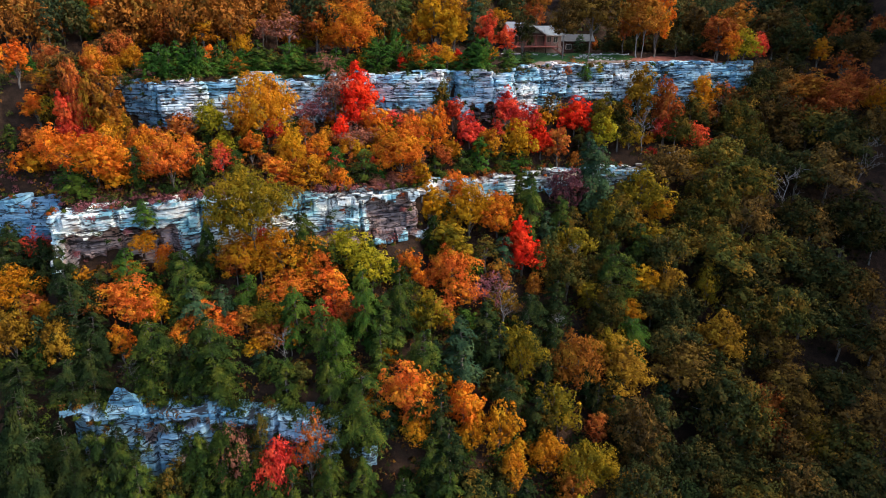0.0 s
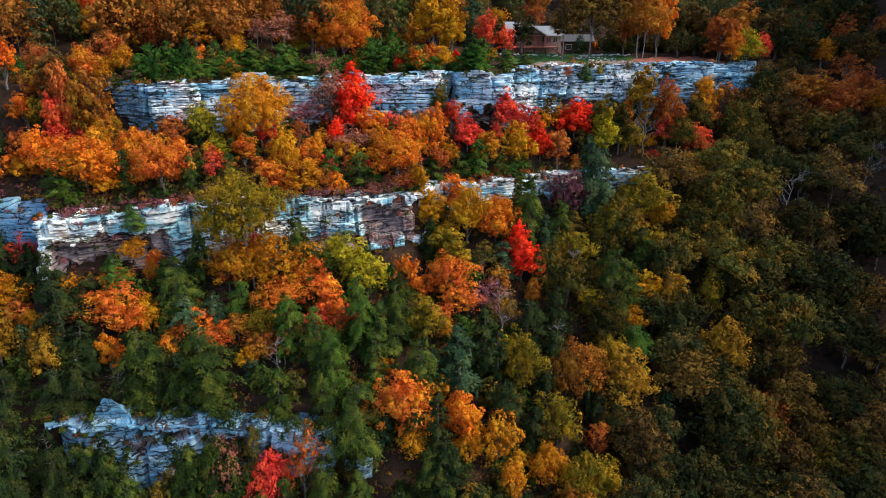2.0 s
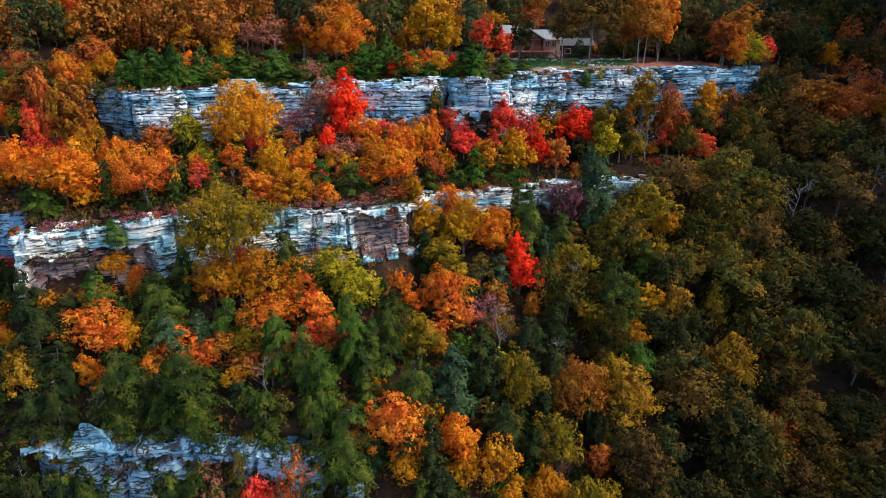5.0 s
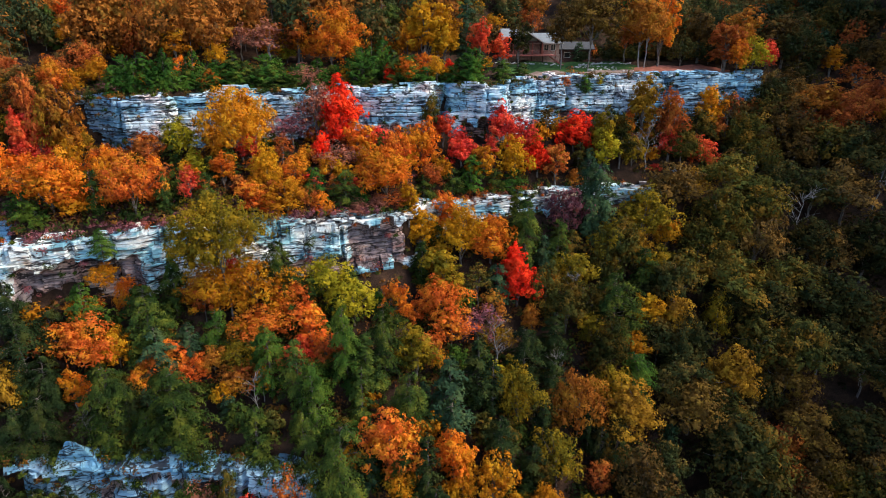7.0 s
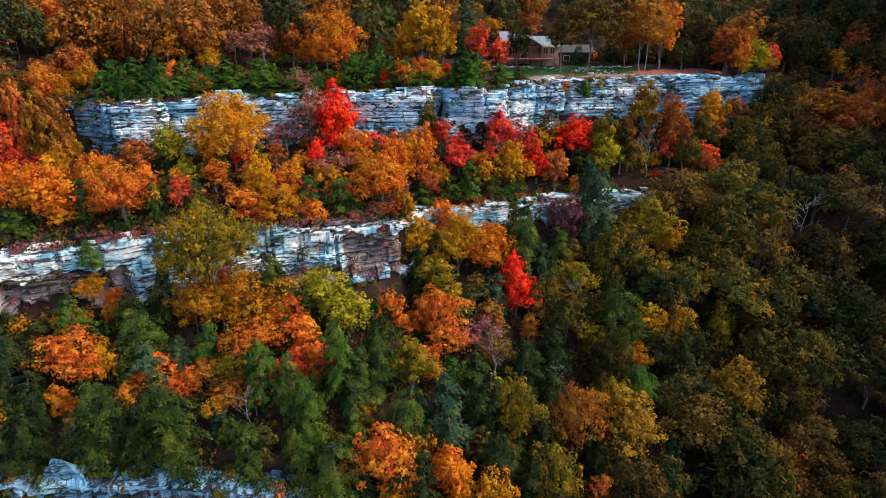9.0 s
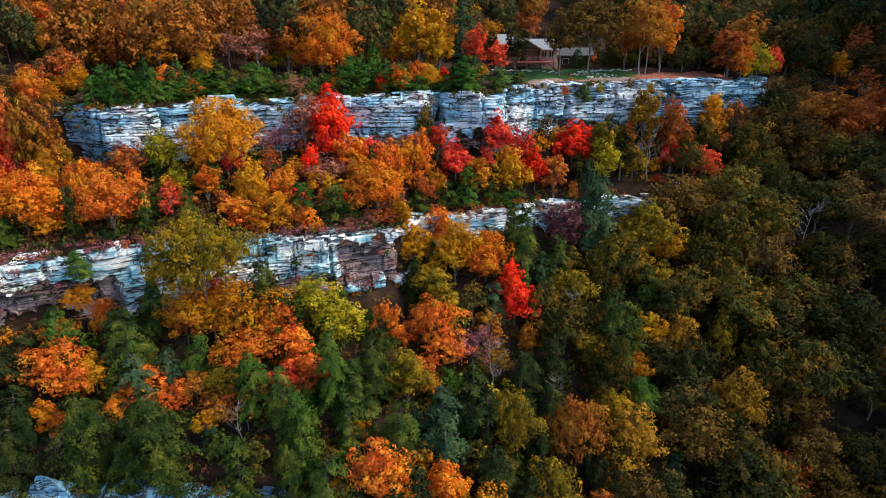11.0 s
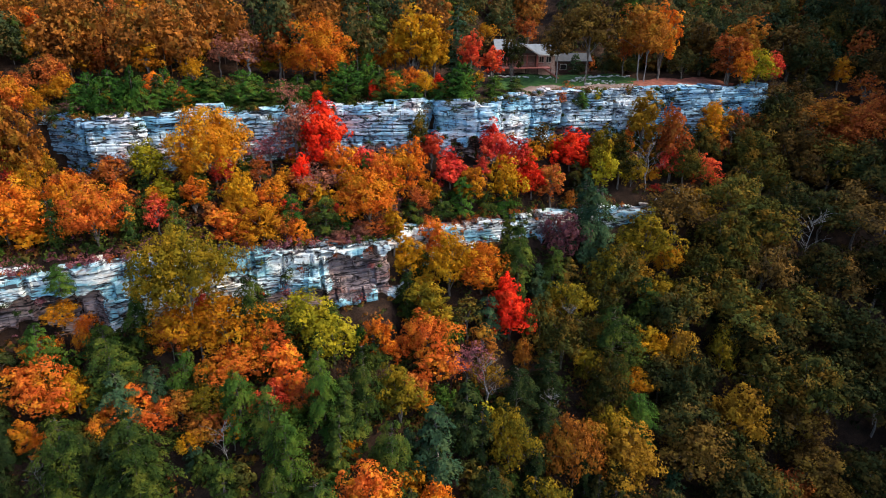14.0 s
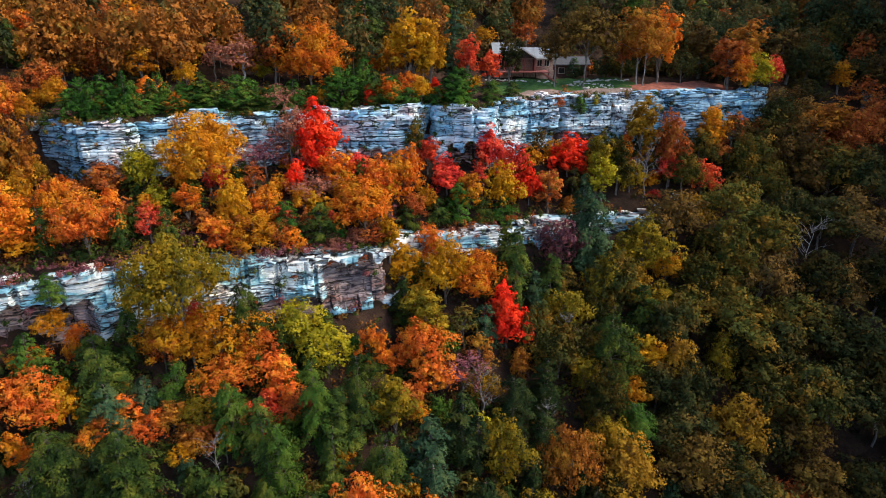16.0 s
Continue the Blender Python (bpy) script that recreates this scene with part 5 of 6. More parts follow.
tree("round", "crimson", 11.8, 121.6, 2.4, 3.0, 'below the upper cliff')
tree("bushy", "fir", 15.1, 123.3, 4.9, 5.8, 'below the upper cliff')
tree("round", "rust", -20.0, 106.0, 4.0, 4.0, 'below the upper cliff')
tree("thin", "crimson", 15.8, 126.3, 7.1, 5.2, 'below the upper cliff')
tree("grand", "olive", 72.9, 144.2, 9.1, 9.1, 'below the upper cliff')
tree("grand", "rust", 89.6, 145.7, 10.2, 9.8, 'below the upper cliff')
tree("grand", "rust", 97.7, 149.4, 10.4, 8.8, 'below the upper cliff')
tree("grand", "amber", 104.0, 149.2, 9.6, 7.6, 'below the upper cliff')
tree("thin", "rust", 27.0, 138.2, 4.2, 2.8, 'below the upper cliff', foot=48.8)
tree("bushy", "green", 31.5, 139.3, 4.0, 3.6, 'below the upper cliff', foot=48.9)
tree("bushy", "lime", 34.4, 139.8, 2.4, 1.8, 'below the upper cliff', foot=50.6)
tree("grand", "moss", 74.5, 146.6, 10.9, 8.3, 'below the upper cliff')
tree("grand", "brown", 79.3, 147.7, 8.0, 7.9, 'below the upper cliff')

# trees below the middle cliff
tree("spread", "spruce", -55.5, 83.3, 11.9, 9.4, 'below the middle cliff')
tree("bushy", "spruce", -58.3, 87.0, 9.1, 5.3, 'below the middle cliff')
tree("bushy", "green", -50.1, 89.3, 7.5, 7.0, 'below the middle cliff')
tree("spread", "spruce", -53.4, 86.5, 7.1, 7.4, 'below the middle cliff')
tree("round", "orange", -50.5, 90.2, 4.0, 4.2, 'below the middle cliff')
tree("round", "orange", -45.6, 91.9, 5.8, 2.2, 'below the middle cliff')
tree("grand", "flame", -48.9, 85.6, 8.9, 8.5, 'below the middle cliff')
tree("round", "gold", -44.5, 86.6, 6.5, 5.2, 'below the middle cliff')
tree("spread", "pine", -41.1, 89.7, 9.6, 9.3, 'below the middle cliff')
tree("pine", "hemlock", -38.2, 85.2, 9.9, 6.3, 'below the middle cliff')
tree("bushy", "pine", -38.5, 93.6, 10.0, 5.5, 'below the middle cliff')
tree("bushy", "hemlock", -35.1, 88.4, 6.4, 5.5, 'below the middle cliff')
tree("bushy", "green", -31.5, 90.1, 6.9, 5.6, 'below the middle cliff')
tree("grand", "amber", -32.4, 94.0, 8.5, 8.4, 'below the middle cliff')
tree("grand", "amber", -26.6, 94.7, 10.5, 9.7, 'below the middle cliff')
tree("round", "rust", -34.1, 93.3, 7.9, 4.6, 'below the middle cliff')
tree("round", "crimson", -30.5, 97.0, 7.5, 2.7, 'below the middle cliff')
tree("lofty", "bronze", -30.1, 93.6, 20.2, 11.8, 'below the middle cliff')
tree("spread", "pine", -23.0, 96.9, 11.2, 7.9, 'below the middle cliff')
tree("round", "flame", -21.3, 95.0, 6.6, 6.6, 'below the middle cliff')
tree("broad", "flame", -24.7, 91.7, 6.0, 9.0, 'below the middle cliff')
tree("tall", "flame", -17.9, 90.8, 8.4, 5.6, 'below the middle cliff')
tree("round", "vermilion", -19.0, 87.7, 6.3, 5.3, 'below the middle cliff')
tree("round", "rust", -15.6, 89.4, 5.2, 4.5, 'below the middle cliff')
tree("round", "flame", -37.6, 86.4, 6.0, 6.5, 'below the middle cliff')
tree("round", "flame", -33.7, 86.1, 4.5, 5.1, 'below the middle cliff')
tree("round", "flame", -40.6, 84.5, 4.6, 3.8, 'below the middle cliff')
tree("round", "copper", -31.3, 87.2, 4.6, 5.1, 'below the middle cliff')
tree("round", "bronze", -27.7, 87.9, 5.4, 6.4, 'below the middle cliff')
tree("spread", "pine", -33.9, 79.4, 11.9, 11.7, 'below the middle cliff')
tree("spread", "green", -22.6, 85.1, 10.1, 7.7, 'below the middle cliff')
tree("round", "copper", -28.2, 84.7, 5.2, 4.9, 'below the middle cliff')
tree("thin", "gold", -29.0, 83.0, 5.0, 3.9, 'below the middle cliff')
tree("thin", "amber", -23.7, 84.2, 6.0, 3.1, 'below the middle cliff')
tree("tall", "orange", -48.5, 81.4, 7.7, 3.7, 'below the middle cliff')
tree("spread", "pine", -43.5, 79.8, 11.6, 10.2, 'below the middle cliff')
tree("round", "ochre", -57.2, 80.8, 7.3, 4.3, 'below the middle cliff')
tree("spread", "spruce", -52.3, 81.4, 8.4, 7.7, 'below the middle cliff')
tree("round", "lime", -16.7, 97.9, 8.4, 7.7, 'below the middle cliff')
tree("round", "lime", -12.1, 96.0, 7.9, 8.2, 'below the middle cliff')
tree("tall", "orange", -5.4, 97.2, 8.4, 4.1, 'below the middle cliff')
tree("bushy", "fir", -8.5, 98.2, 4.6, 4.1, 'below the middle cliff')
tree("grand", "flame", 1.6, 99.5, 8.4, 7.0, 'below the middle cliff')
tree("round", "flame", 3.1, 96.5, 6.4, 6.6, 'below the middle cliff')
tree("round", "flame", -2.3, 99.3, 4.7, 4.2, 'below the middle cliff')
tree("tall", "bronze", 2.1, 103.4, 9.1, 6.7, 'below the middle cliff')
tree("bushy", "pine", -1.8, 106.3, 7.7, 5.4, 'below the middle cliff')
tree("tall", "gold", -1.8, 111.1, 9.5, 5.4, 'below the middle cliff')
tree("tall", "flame", 2.6, 113.2, 9.1, 5.0, 'below the middle cliff')
tree("grand", "gold", 5.0, 108.8, 10.2, 7.7, 'below the middle cliff')
tree("grand", "orange", 10.3, 110.0, 9.1, 8.7, 'below the middle cliff')
tree("tall", "scarlet", 13.9, 106.6, 9.5, 3.8, 'below the middle cliff')
tree("cone", "scarlet", 14.6, 104.4, 10.5, 6.9, 'below the middle cliff')
tree("spread", "pine", 16.2, 111.0, 12.8, 8.2, 'below the middle cliff')
tree("round", "mauve", 24.9, 117.4, 9.8, 7.0, 'below the middle cliff')
tree("bushy", "hemlock", 29.7, 118.3, 14.7, 9.6, 'below the middle cliff')
tree("thin", "copper", 9.8, 100.2, 7.1, 5.2, 'below the middle cliff')
tree("thin", "mauve", 7.5, 96.6, 8.0, 4.9, 'below the middle cliff')
tree("thin", "ochre", 10.2, 95.7, 7.5, 4.9, 'below the middle cliff')
tree("thin", "olive", 7.7, 103.0, 7.8, 6.4, 'below the middle cliff')
tree("spread", "green", -12.2, 87.7, 12.9, 7.7, 'below the middle cliff')
tree("spread", "pine", -6.7, 89.0, 13.5, 7.1, 'below the middle cliff')
tree("tall", "bronze", -2.3, 90.8, 11.0, 5.8, 'below the middle cliff')
tree("pine", "pine", -9.4, 86.9, 11.3, 6.5, 'below the middle cliff')
tree("thin", "amber", 1.4, 92.1, 5.4, 3.3, 'below the middle cliff')
tree("pine", "hemlock", 3.2, 84.8, 13.9, 8.7, 'below the middle cliff')
tree("pine", "spruce", 7.1, 89.3, 12.1, 7.7, 'below the middle cliff')
tree("grand", "olive", 22.7, 102.5, 10.1, 8.1, 'below the middle cliff')
tree("round", "bronze", 25.0, 108.6, 8.2, 6.7, 'below the middle cliff')
tree("round", "olive", 19.5, 104.3, 10.1, 5.8, 'below the middle cliff')
tree("round", "copper", 16.7, 101.2, 5.7, 3.5, 'below the middle cliff')
tree("grand", "bronze", 13.2, 88.7, 11.2, 6.7, 'below the middle cliff')
tree("thin", "olive", 15.8, 88.2, 8.5, 4.6, 'below the middle cliff')
tree("spread", "spruce", 14.7, 95.2, 9.1, 8.3, 'below the middle cliff')
tree("bushy", "spruce", 19.2, 93.7, 6.7, 6.0, 'below the middle cliff')
tree("spread", "green", -15.7, 81.0, 11.7, 7.2, 'below the middle cliff')
tree("pine", "pine", -18.6, 83.7, 11.2, 5.5, 'below the middle cliff')
tree("spread", "pine", -3.3, 83.7, 11.0, 8.3, 'below the middle cliff')
tree("grand", "flame", -5.5, 78.7, 10.4, 8.4, 'below the middle cliff')
tree("round", "amber", -3.9, 76.8, 6.0, 5.5, 'below the middle cliff')
tree("round", "orange", 3.1, 79.6, 8.8, 6.0, 'below the middle cliff')
tree("round", "amber", 8.5, 78.2, 9.1, 5.6, 'below the middle cliff')
tree("round", "amber", 4.5, 77.3, 6.4, 3.9, 'below the middle cliff')
tree("grand", "copper", 22.6, 89.2, 12.7, 7.2, 'below the middle cliff')
tree("round", "bronze", 18.6, 82.8, 10.4, 6.8, 'below the middle cliff')
tree("spread", "pine", -12.0, 77.1, 12.6, 10.0, 'below the middle cliff')
tree("spread", "pine", -16.7, 77.5, 12.5, 7.1, 'below the middle cliff')
tree("pine", "spruce", -0.4, 76.3, 11.7, 5.2, 'below the middle cliff')
tree("pine", "spruce", 10.2, 82.7, 9.7, 6.4, 'below the middle cliff')
tree("round", "amber", 15.9, 78.3, 6.9, 3.7, 'below the middle cliff')
tree("pine", "spruce", 9.3, 88.5, 10.3, 5.5, 'below the middle cliff')
tree("bushy", "pine", -4.6, 83.8, 6.6, 5.3, 'below the middle cliff')
tree("pine", "pine", -9.8, 83.6, 9.3, 5.2, 'below the middle cliff')
tree("bushy", "hemlock", 11.2, 104.2, 7.2, 6.2, 'below the middle cliff')
tree("pine", "spruce", 19.7, 97.8, 9.3, 7.0, 'below the middle cliff')
tree("bushy", "pine", -6.5, 96.7, 5.6, 4.9, 'below the middle cliff')
tree("spread", "pine", 22.5, 112.7, 8.5, 7.3, 'below the middle cliff')
tree("bushy", "hemlock", 19.8, 111.1, 7.1, 5.6, 'below the middle cliff')
tree("pine", "pine", 15.2, 115.3, 9.8, 6.7, 'below the middle cliff')
tree("bushy", "pine", 0.6, 111.3, 5.7, 5.4, 'below the middle cliff')
tree("bushy", "olive", 25.2, 113.3, 6.5, 6.7, 'below the middle cliff')
tree("pine", "spruce", 16.5, 86.7, 8.5, 5.5, 'below the middle cliff')
tree("bushy", "spruce", 24.3, 88.3, 8.2, 5.6, 'below the middle cliff')
tree("bushy", "olive", 11.6, 85.5, 5.5, 4.5, 'below the middle cliff')
tree("pine", "spruce", 21.0, 90.4, 8.2, 4.8, 'below the middle cliff')
tree("bushy", "moss", 25.8, 86.6, 7.2, 5.6, 'below the middle cliff')
tree("pine", "spruce", 14.7, 81.3, 8.9, 5.3, 'below the middle cliff')
tree("round", "olive", 28.1, 87.3, 8.3, 5.6, 'below the middle cliff')
tree("spread", "spruce", -62.3, 77.9, 6.1, 7.5, 'below the middle cliff')
tree("bushy", "spruce", -40.7, 80.0, 8.6, 5.5, 'below the middle cliff')
tree("bushy", "spruce", -68.6, 92.4, 9.1, 8.1, 'below the middle cliff')
tree("thin", "crimson", -65.6, 93.0, 6.7, 4.0, 'below the middle cliff')
tree("bushy", "spruce", -63.9, 91.3, 7.4, 6.0, 'below the middle cliff')
tree("spread", "spruce", -69.1, 90.3, 7.7, 6.5, 'below the middle cliff')
tree("bushy", "hemlock", -58.9, 87.4, 5.1, 4.8, 'below the middle cliff')
tree("bushy", "olive", -13.7, 75.9, 6.1, 4.5, 'below the middle cliff')
tree("spread", "spruce", -55.0, 78.0, 6.8, 7.7, 'below the middle cliff')
tree("grand", "ochre", -64.5, 81.1, 9.8, 6.9, 'below the middle cliff')
tree("grand", "amber", -66.8, 87.2, 8.5, 7.4, 'below the middle cliff')
tree("round", "ochre", -56.9, 80.2, 8.6, 5.8, 'below the middle cliff')
tree("spread", "spruce", -51.9, 78.1, 11.3, 7.6, 'below the middle cliff')
tree("spread", "pine", -38.0, 79.0, 9.2, 6.1, 'below the middle cliff')
tree("bushy", "pine", -44.1, 78.9, 7.3, 5.5, 'below the middle cliff')
tree("spread", "pine", -33.3, 79.2, 8.5, 6.8, 'below the middle cliff')
tree("bushy", "pine", -42.1, 78.9, 3.2, 3.7, 'below the middle cliff')
tree("pine", "pine", -23.4, 78.5, 9.2, 5.5, 'below the middle cliff')
tree("bushy", "olive", -40.8, 79.0, 5.5, 3.7, 'below the middle cliff')
tree("round", "amber", 16.2, 76.9, 7.7, 6.2, 'below the middle cliff')
tree("round", "rust", 25.3, 83.8, 6.0, 5.0, 'below the middle cliff')
tree("round", "bronze", 24.2, 76.4, 7.9, 5.8, 'below the middle cliff')
tree("round", "moss", 31.3, 81.8, 10.8, 8.9, 'below the middle cliff')
tree("round", "bronze", 21.3, 75.1, 10.3, 6.7, 'below the middle cliff')
tree("round", "moss", 34.8, 76.5, 9.5, 7.6, 'below the middle cliff')
tree("dome", "moss", 39.1, 76.1, 11.6, 8.5, 'below the middle cliff')
tree("round", "olive", 16.0, 81.0, 7.4, 4.9, 'below the middle cliff')
tree("bushy", "spruce", 27.9, 85.5, 7.6, 6.0, 'below the middle cliff')
tree("pine", "pine", -3.5, 77.2, 8.9, 5.5, 'below the middle cliff')
tree("tall", "gold", 37.4, 104.7, 8.1, 4.9, 'below the middle cliff')
tree("round", "amber", 34.6, 100.7, 5.6, 5.4, 'below the middle cliff')
tree("tall", "bronze", 26.8, 101.1, 7.4, 4.5, 'below the middle cliff')
tree("grand", "bronze", 39.2, 117.5, 10.8, 10.2, 'below the middle cliff')
tree("round", "bronze", 31.7, 113.2, 10.1, 6.9, 'below the middle cliff')
tree("bushy", "green", 33.1, 96.0, 6.9, 7.2, 'below the middle cliff')
tree("spread", "pine", 30.9, 103.4, 12.6, 12.6, 'below the middle cliff')
tree("dome", "moss", 38.7, 95.7, 8.5, 7.0, 'below the middle cliff')
tree("grand", "olive", 33.4, 112.3, 10.7, 8.6, 'below the middle cliff')
tree("bushy", "pine", 37.6, 110.3, 9.2, 7.7, 'below the middle cliff')
tree("round", "ochre", 36.8, 113.9, 8.2, 6.7, 'below the middle cliff')
tree("spread", "green", 32.5, 95.2, 9.4, 9.2, 'below the middle cliff')
tree("round", "olive", 29.8, 109.7, 8.6, 6.5, 'below the middle cliff')
tree("grand", "olive", 28.6, 97.1, 10.9, 7.8, 'below the middle cliff')
tree("round", "olive", 27.4, 104.4, 8.5, 6.3, 'below the middle cliff')
tree("dome", "moss", 38.0, 100.6, 8.5, 7.2, 'below the middle cliff')
tree("round", "bronze", 28.5, 94.3, 8.3, 6.2, 'below the middle cliff')
tree("spread", "hemlock", 29.3, 119.3, 14.4, 8.8, 'below the middle cliff')
tree("bushy", "green", -47.6, 93.0, 4.4, 4.8, 'below the middle cliff', foot=30.2)
tree("round", "amber", -48.4, 92.9, 4.3, 4.3, 'below the middle cliff', foot=25.1)
tree("round", "orange", -45.5, 93.8, 2.7, 2.6, 'below the middle cliff', foot=24.2)
tree("grand", "ochre", 30.5, 90.3, 9.9, 9.9, 'below the middle cliff')
tree("grand", "brown", 30.3, 80.4, 12.6, 9.4, 'below the middle cliff')
tree("round", "moss", 33.5, 75.3, 10.7, 7.1, 'below the middle cliff')
tree("round", "moss", 35.5, 84.6, 10.2, 6.9, 'below the middle cliff')
bare_tree(-24.2, 82.1, 6.7, 'below the middle cliff')
bare_tree(-46.1, 78.9, 5.5, 'below the middle cliff')
bare_tree(10.5, 94.5, 9.9, 'below the middle cliff')
bare_tree(19.6, 94.8, 6.7, 'below the middle cliff')
bare_tree(23.3, 104.6, 8.7, 'below the middle cliff')

# trees below the lower cliff
tree("spread", "spruce", -59.1, 71.4, 15.4, 12.3, 'below the lower cliff')
tree("spread", "pine", -48.4, 71.9, 12.8, 8.2, 'below the lower cliff')
tree("round", "olive", -38.9, 71.9, 8.5, 5.5, 'below the lower cliff')
tree("spread", "pine", -32.0, 72.2, 13.8, 9.3, 'below the lower cliff')
tree("thin", "rosy", -30.3, 73.1, 13.2, 5.4, 'below the lower cliff')
tree("dome", "crimson", -24.0, 72.4, 11.3, 5.9, 'below the lower cliff')
tree("bushy", "pine", -27.3, 72.1, 9.0, 7.1, 'below the lower cliff')
tree("spread", "pine", -21.8, 70.8, 9.4, 5.7, 'below the lower cliff')
tree("bushy", "pine", -11.5, 71.1, 8.0, 6.2, 'below the lower cliff')
tree("thin", "rust", -19.2, 72.4, 14.6, 3.8, 'below the lower cliff')
tree("spread", "pine", -16.6, 71.3, 10.6, 7.2, 'below the lower cliff')
tree("spread", "spruce", -58.9, 70.2, 22.1, 7.5, 'below the lower cliff')
tree("spread", "spruce", -54.3, 71.6, 10.4, 7.4, 'below the lower cliff')
tree("spread", "spruce", -62.5, 71.0, 11.8, 8.2, 'below the lower cliff')
tree("spread", "pine", -24.4, 69.6, 9.0, 5.7, 'below the lower cliff')
tree("spread", "pine", -38.6, 68.5, 7.0, 7.2, 'below the lower cliff')
tree("bushy", "spruce", -50.7, 71.8, 12.8, 7.3, 'below the lower cliff')
tree("bushy", "pine", -45.7, 72.0, 11.9, 7.1, 'below the lower cliff')
tree("bushy", "pine", -34.7, 72.1, 12.9, 7.3, 'below the lower cliff')
tree("bushy", "pine", -28.9, 72.2, 11.7, 6.5, 'below the lower cliff')
tree("spread", "pine", -43.3, 70.4, 10.0, 8.2, 'below the lower cliff')
tree("bushy", "spruce", -46.1, 71.6, 14.0, 8.0, 'below the lower cliff')
tree("bushy", "pine", -36.4, 73.2, 10.6, 6.8, 'below the lower cliff')
tree("spread", "spruce", -52.7, 70.9, 16.6, 6.5, 'below the lower cliff')
tree("bushy", "olive", -26.6, 73.2, 15.0, 4.1, 'below the lower cliff')
tree("round", "amber", 10.4, 74.0, 7.6, 4.8, 'below the lower cliff')
tree("round", "copper", 19.2, 73.2, 6.9, 4.9, 'below the lower cliff')
tree("round", "olive", 4.5, 69.1, 8.2, 7.1, 'below the lower cliff')
tree("spread", "pine", -1.3, 71.6, 11.3, 7.8, 'below the lower cliff')
tree("pine", "spruce", 11.9, 68.8, 8.9, 5.4, 'below the lower cliff')
tree("pine", "pine", -5.2, 66.7, 9.2, 5.9, 'below the lower cliff')
tree("bushy", "spruce", 7.9, 69.1, 6.9, 5.2, 'below the lower cliff')
tree("dome", "moss", 28.7, 70.6, 10.1, 8.0, 'below the lower cliff')
tree("round", "amber", 26.9, 73.4, 6.3, 3.7, 'below the lower cliff')
tree("pine", "pine", 0.7, 68.1, 8.7, 5.1, 'below the lower cliff')
tree("round", "ochre", 27.0, 71.7, 5.8, 5.8, 'below the lower cliff')
tree("round", "spruce", 4.6, 69.2, 7.5, 7.5, 'below the lower cliff')
tree("round", "olive", 8.9, 72.5, 5.8, 5.8, 'below the lower cliff')
tree("pine", "spruce", 0.6, 71.2, 13.0, 9.3, 'below the lower cliff')
tree("round", "spruce", 36.4, 72.7, 7.0, 7.0, 'below the lower cliff')

# trees on the shaded slope
tree("round", "bronze", 40.2, 131.7, 6.8, 5.2, 'on the shaded slope')
tree("tall", "ochre", 43.1, 136.7, 14.3, 7.6, 'on the shaded slope')
tree("tall", "rust", 48.4, 134.2, 15.6, 5.5, 'on the shaded slope')
tree("round", "crimson", 47.9, 133.4, 7.6, 4.8, 'on the shaded slope')
tree("thin", "amber", 43.9, 135.4, 6.5, 5.1, 'on the shaded slope')
tree("tall", "amber", 58.9, 142.1, 11.0, 6.6, 'on the shaded slope')
tree("round", "olive", 56.0, 139.5, 8.0, 6.3, 'on the shaded slope')
tree("thin", "brown", 63.2, 142.2, 10.7, 6.0, 'on the shaded slope')
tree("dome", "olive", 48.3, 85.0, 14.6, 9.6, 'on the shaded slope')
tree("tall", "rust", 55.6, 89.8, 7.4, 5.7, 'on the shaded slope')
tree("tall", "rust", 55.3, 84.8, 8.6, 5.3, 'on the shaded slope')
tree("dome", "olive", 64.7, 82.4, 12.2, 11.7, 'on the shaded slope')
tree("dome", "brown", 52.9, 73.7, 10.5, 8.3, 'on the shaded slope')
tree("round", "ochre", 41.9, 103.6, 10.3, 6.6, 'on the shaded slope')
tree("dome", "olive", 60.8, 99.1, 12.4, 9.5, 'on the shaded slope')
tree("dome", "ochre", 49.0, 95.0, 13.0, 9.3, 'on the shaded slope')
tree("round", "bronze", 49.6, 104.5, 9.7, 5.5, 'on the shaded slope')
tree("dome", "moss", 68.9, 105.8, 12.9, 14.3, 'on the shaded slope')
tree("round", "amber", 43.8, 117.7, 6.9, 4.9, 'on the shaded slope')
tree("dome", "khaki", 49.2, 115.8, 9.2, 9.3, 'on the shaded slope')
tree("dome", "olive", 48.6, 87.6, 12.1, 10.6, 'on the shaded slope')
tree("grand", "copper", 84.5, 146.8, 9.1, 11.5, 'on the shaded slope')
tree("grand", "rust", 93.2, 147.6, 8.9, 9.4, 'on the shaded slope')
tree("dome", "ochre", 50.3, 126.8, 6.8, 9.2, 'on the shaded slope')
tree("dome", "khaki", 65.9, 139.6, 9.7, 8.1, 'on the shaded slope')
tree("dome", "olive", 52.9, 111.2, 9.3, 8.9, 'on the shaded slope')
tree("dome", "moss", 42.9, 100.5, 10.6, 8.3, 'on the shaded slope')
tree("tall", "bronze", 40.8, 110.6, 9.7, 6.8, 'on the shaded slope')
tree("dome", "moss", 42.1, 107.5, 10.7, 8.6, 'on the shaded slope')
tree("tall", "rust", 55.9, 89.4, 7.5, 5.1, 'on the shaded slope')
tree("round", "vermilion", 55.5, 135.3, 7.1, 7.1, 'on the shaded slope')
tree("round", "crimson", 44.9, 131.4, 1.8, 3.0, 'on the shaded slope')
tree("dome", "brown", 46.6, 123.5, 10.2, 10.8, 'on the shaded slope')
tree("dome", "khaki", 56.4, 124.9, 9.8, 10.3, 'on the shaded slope')
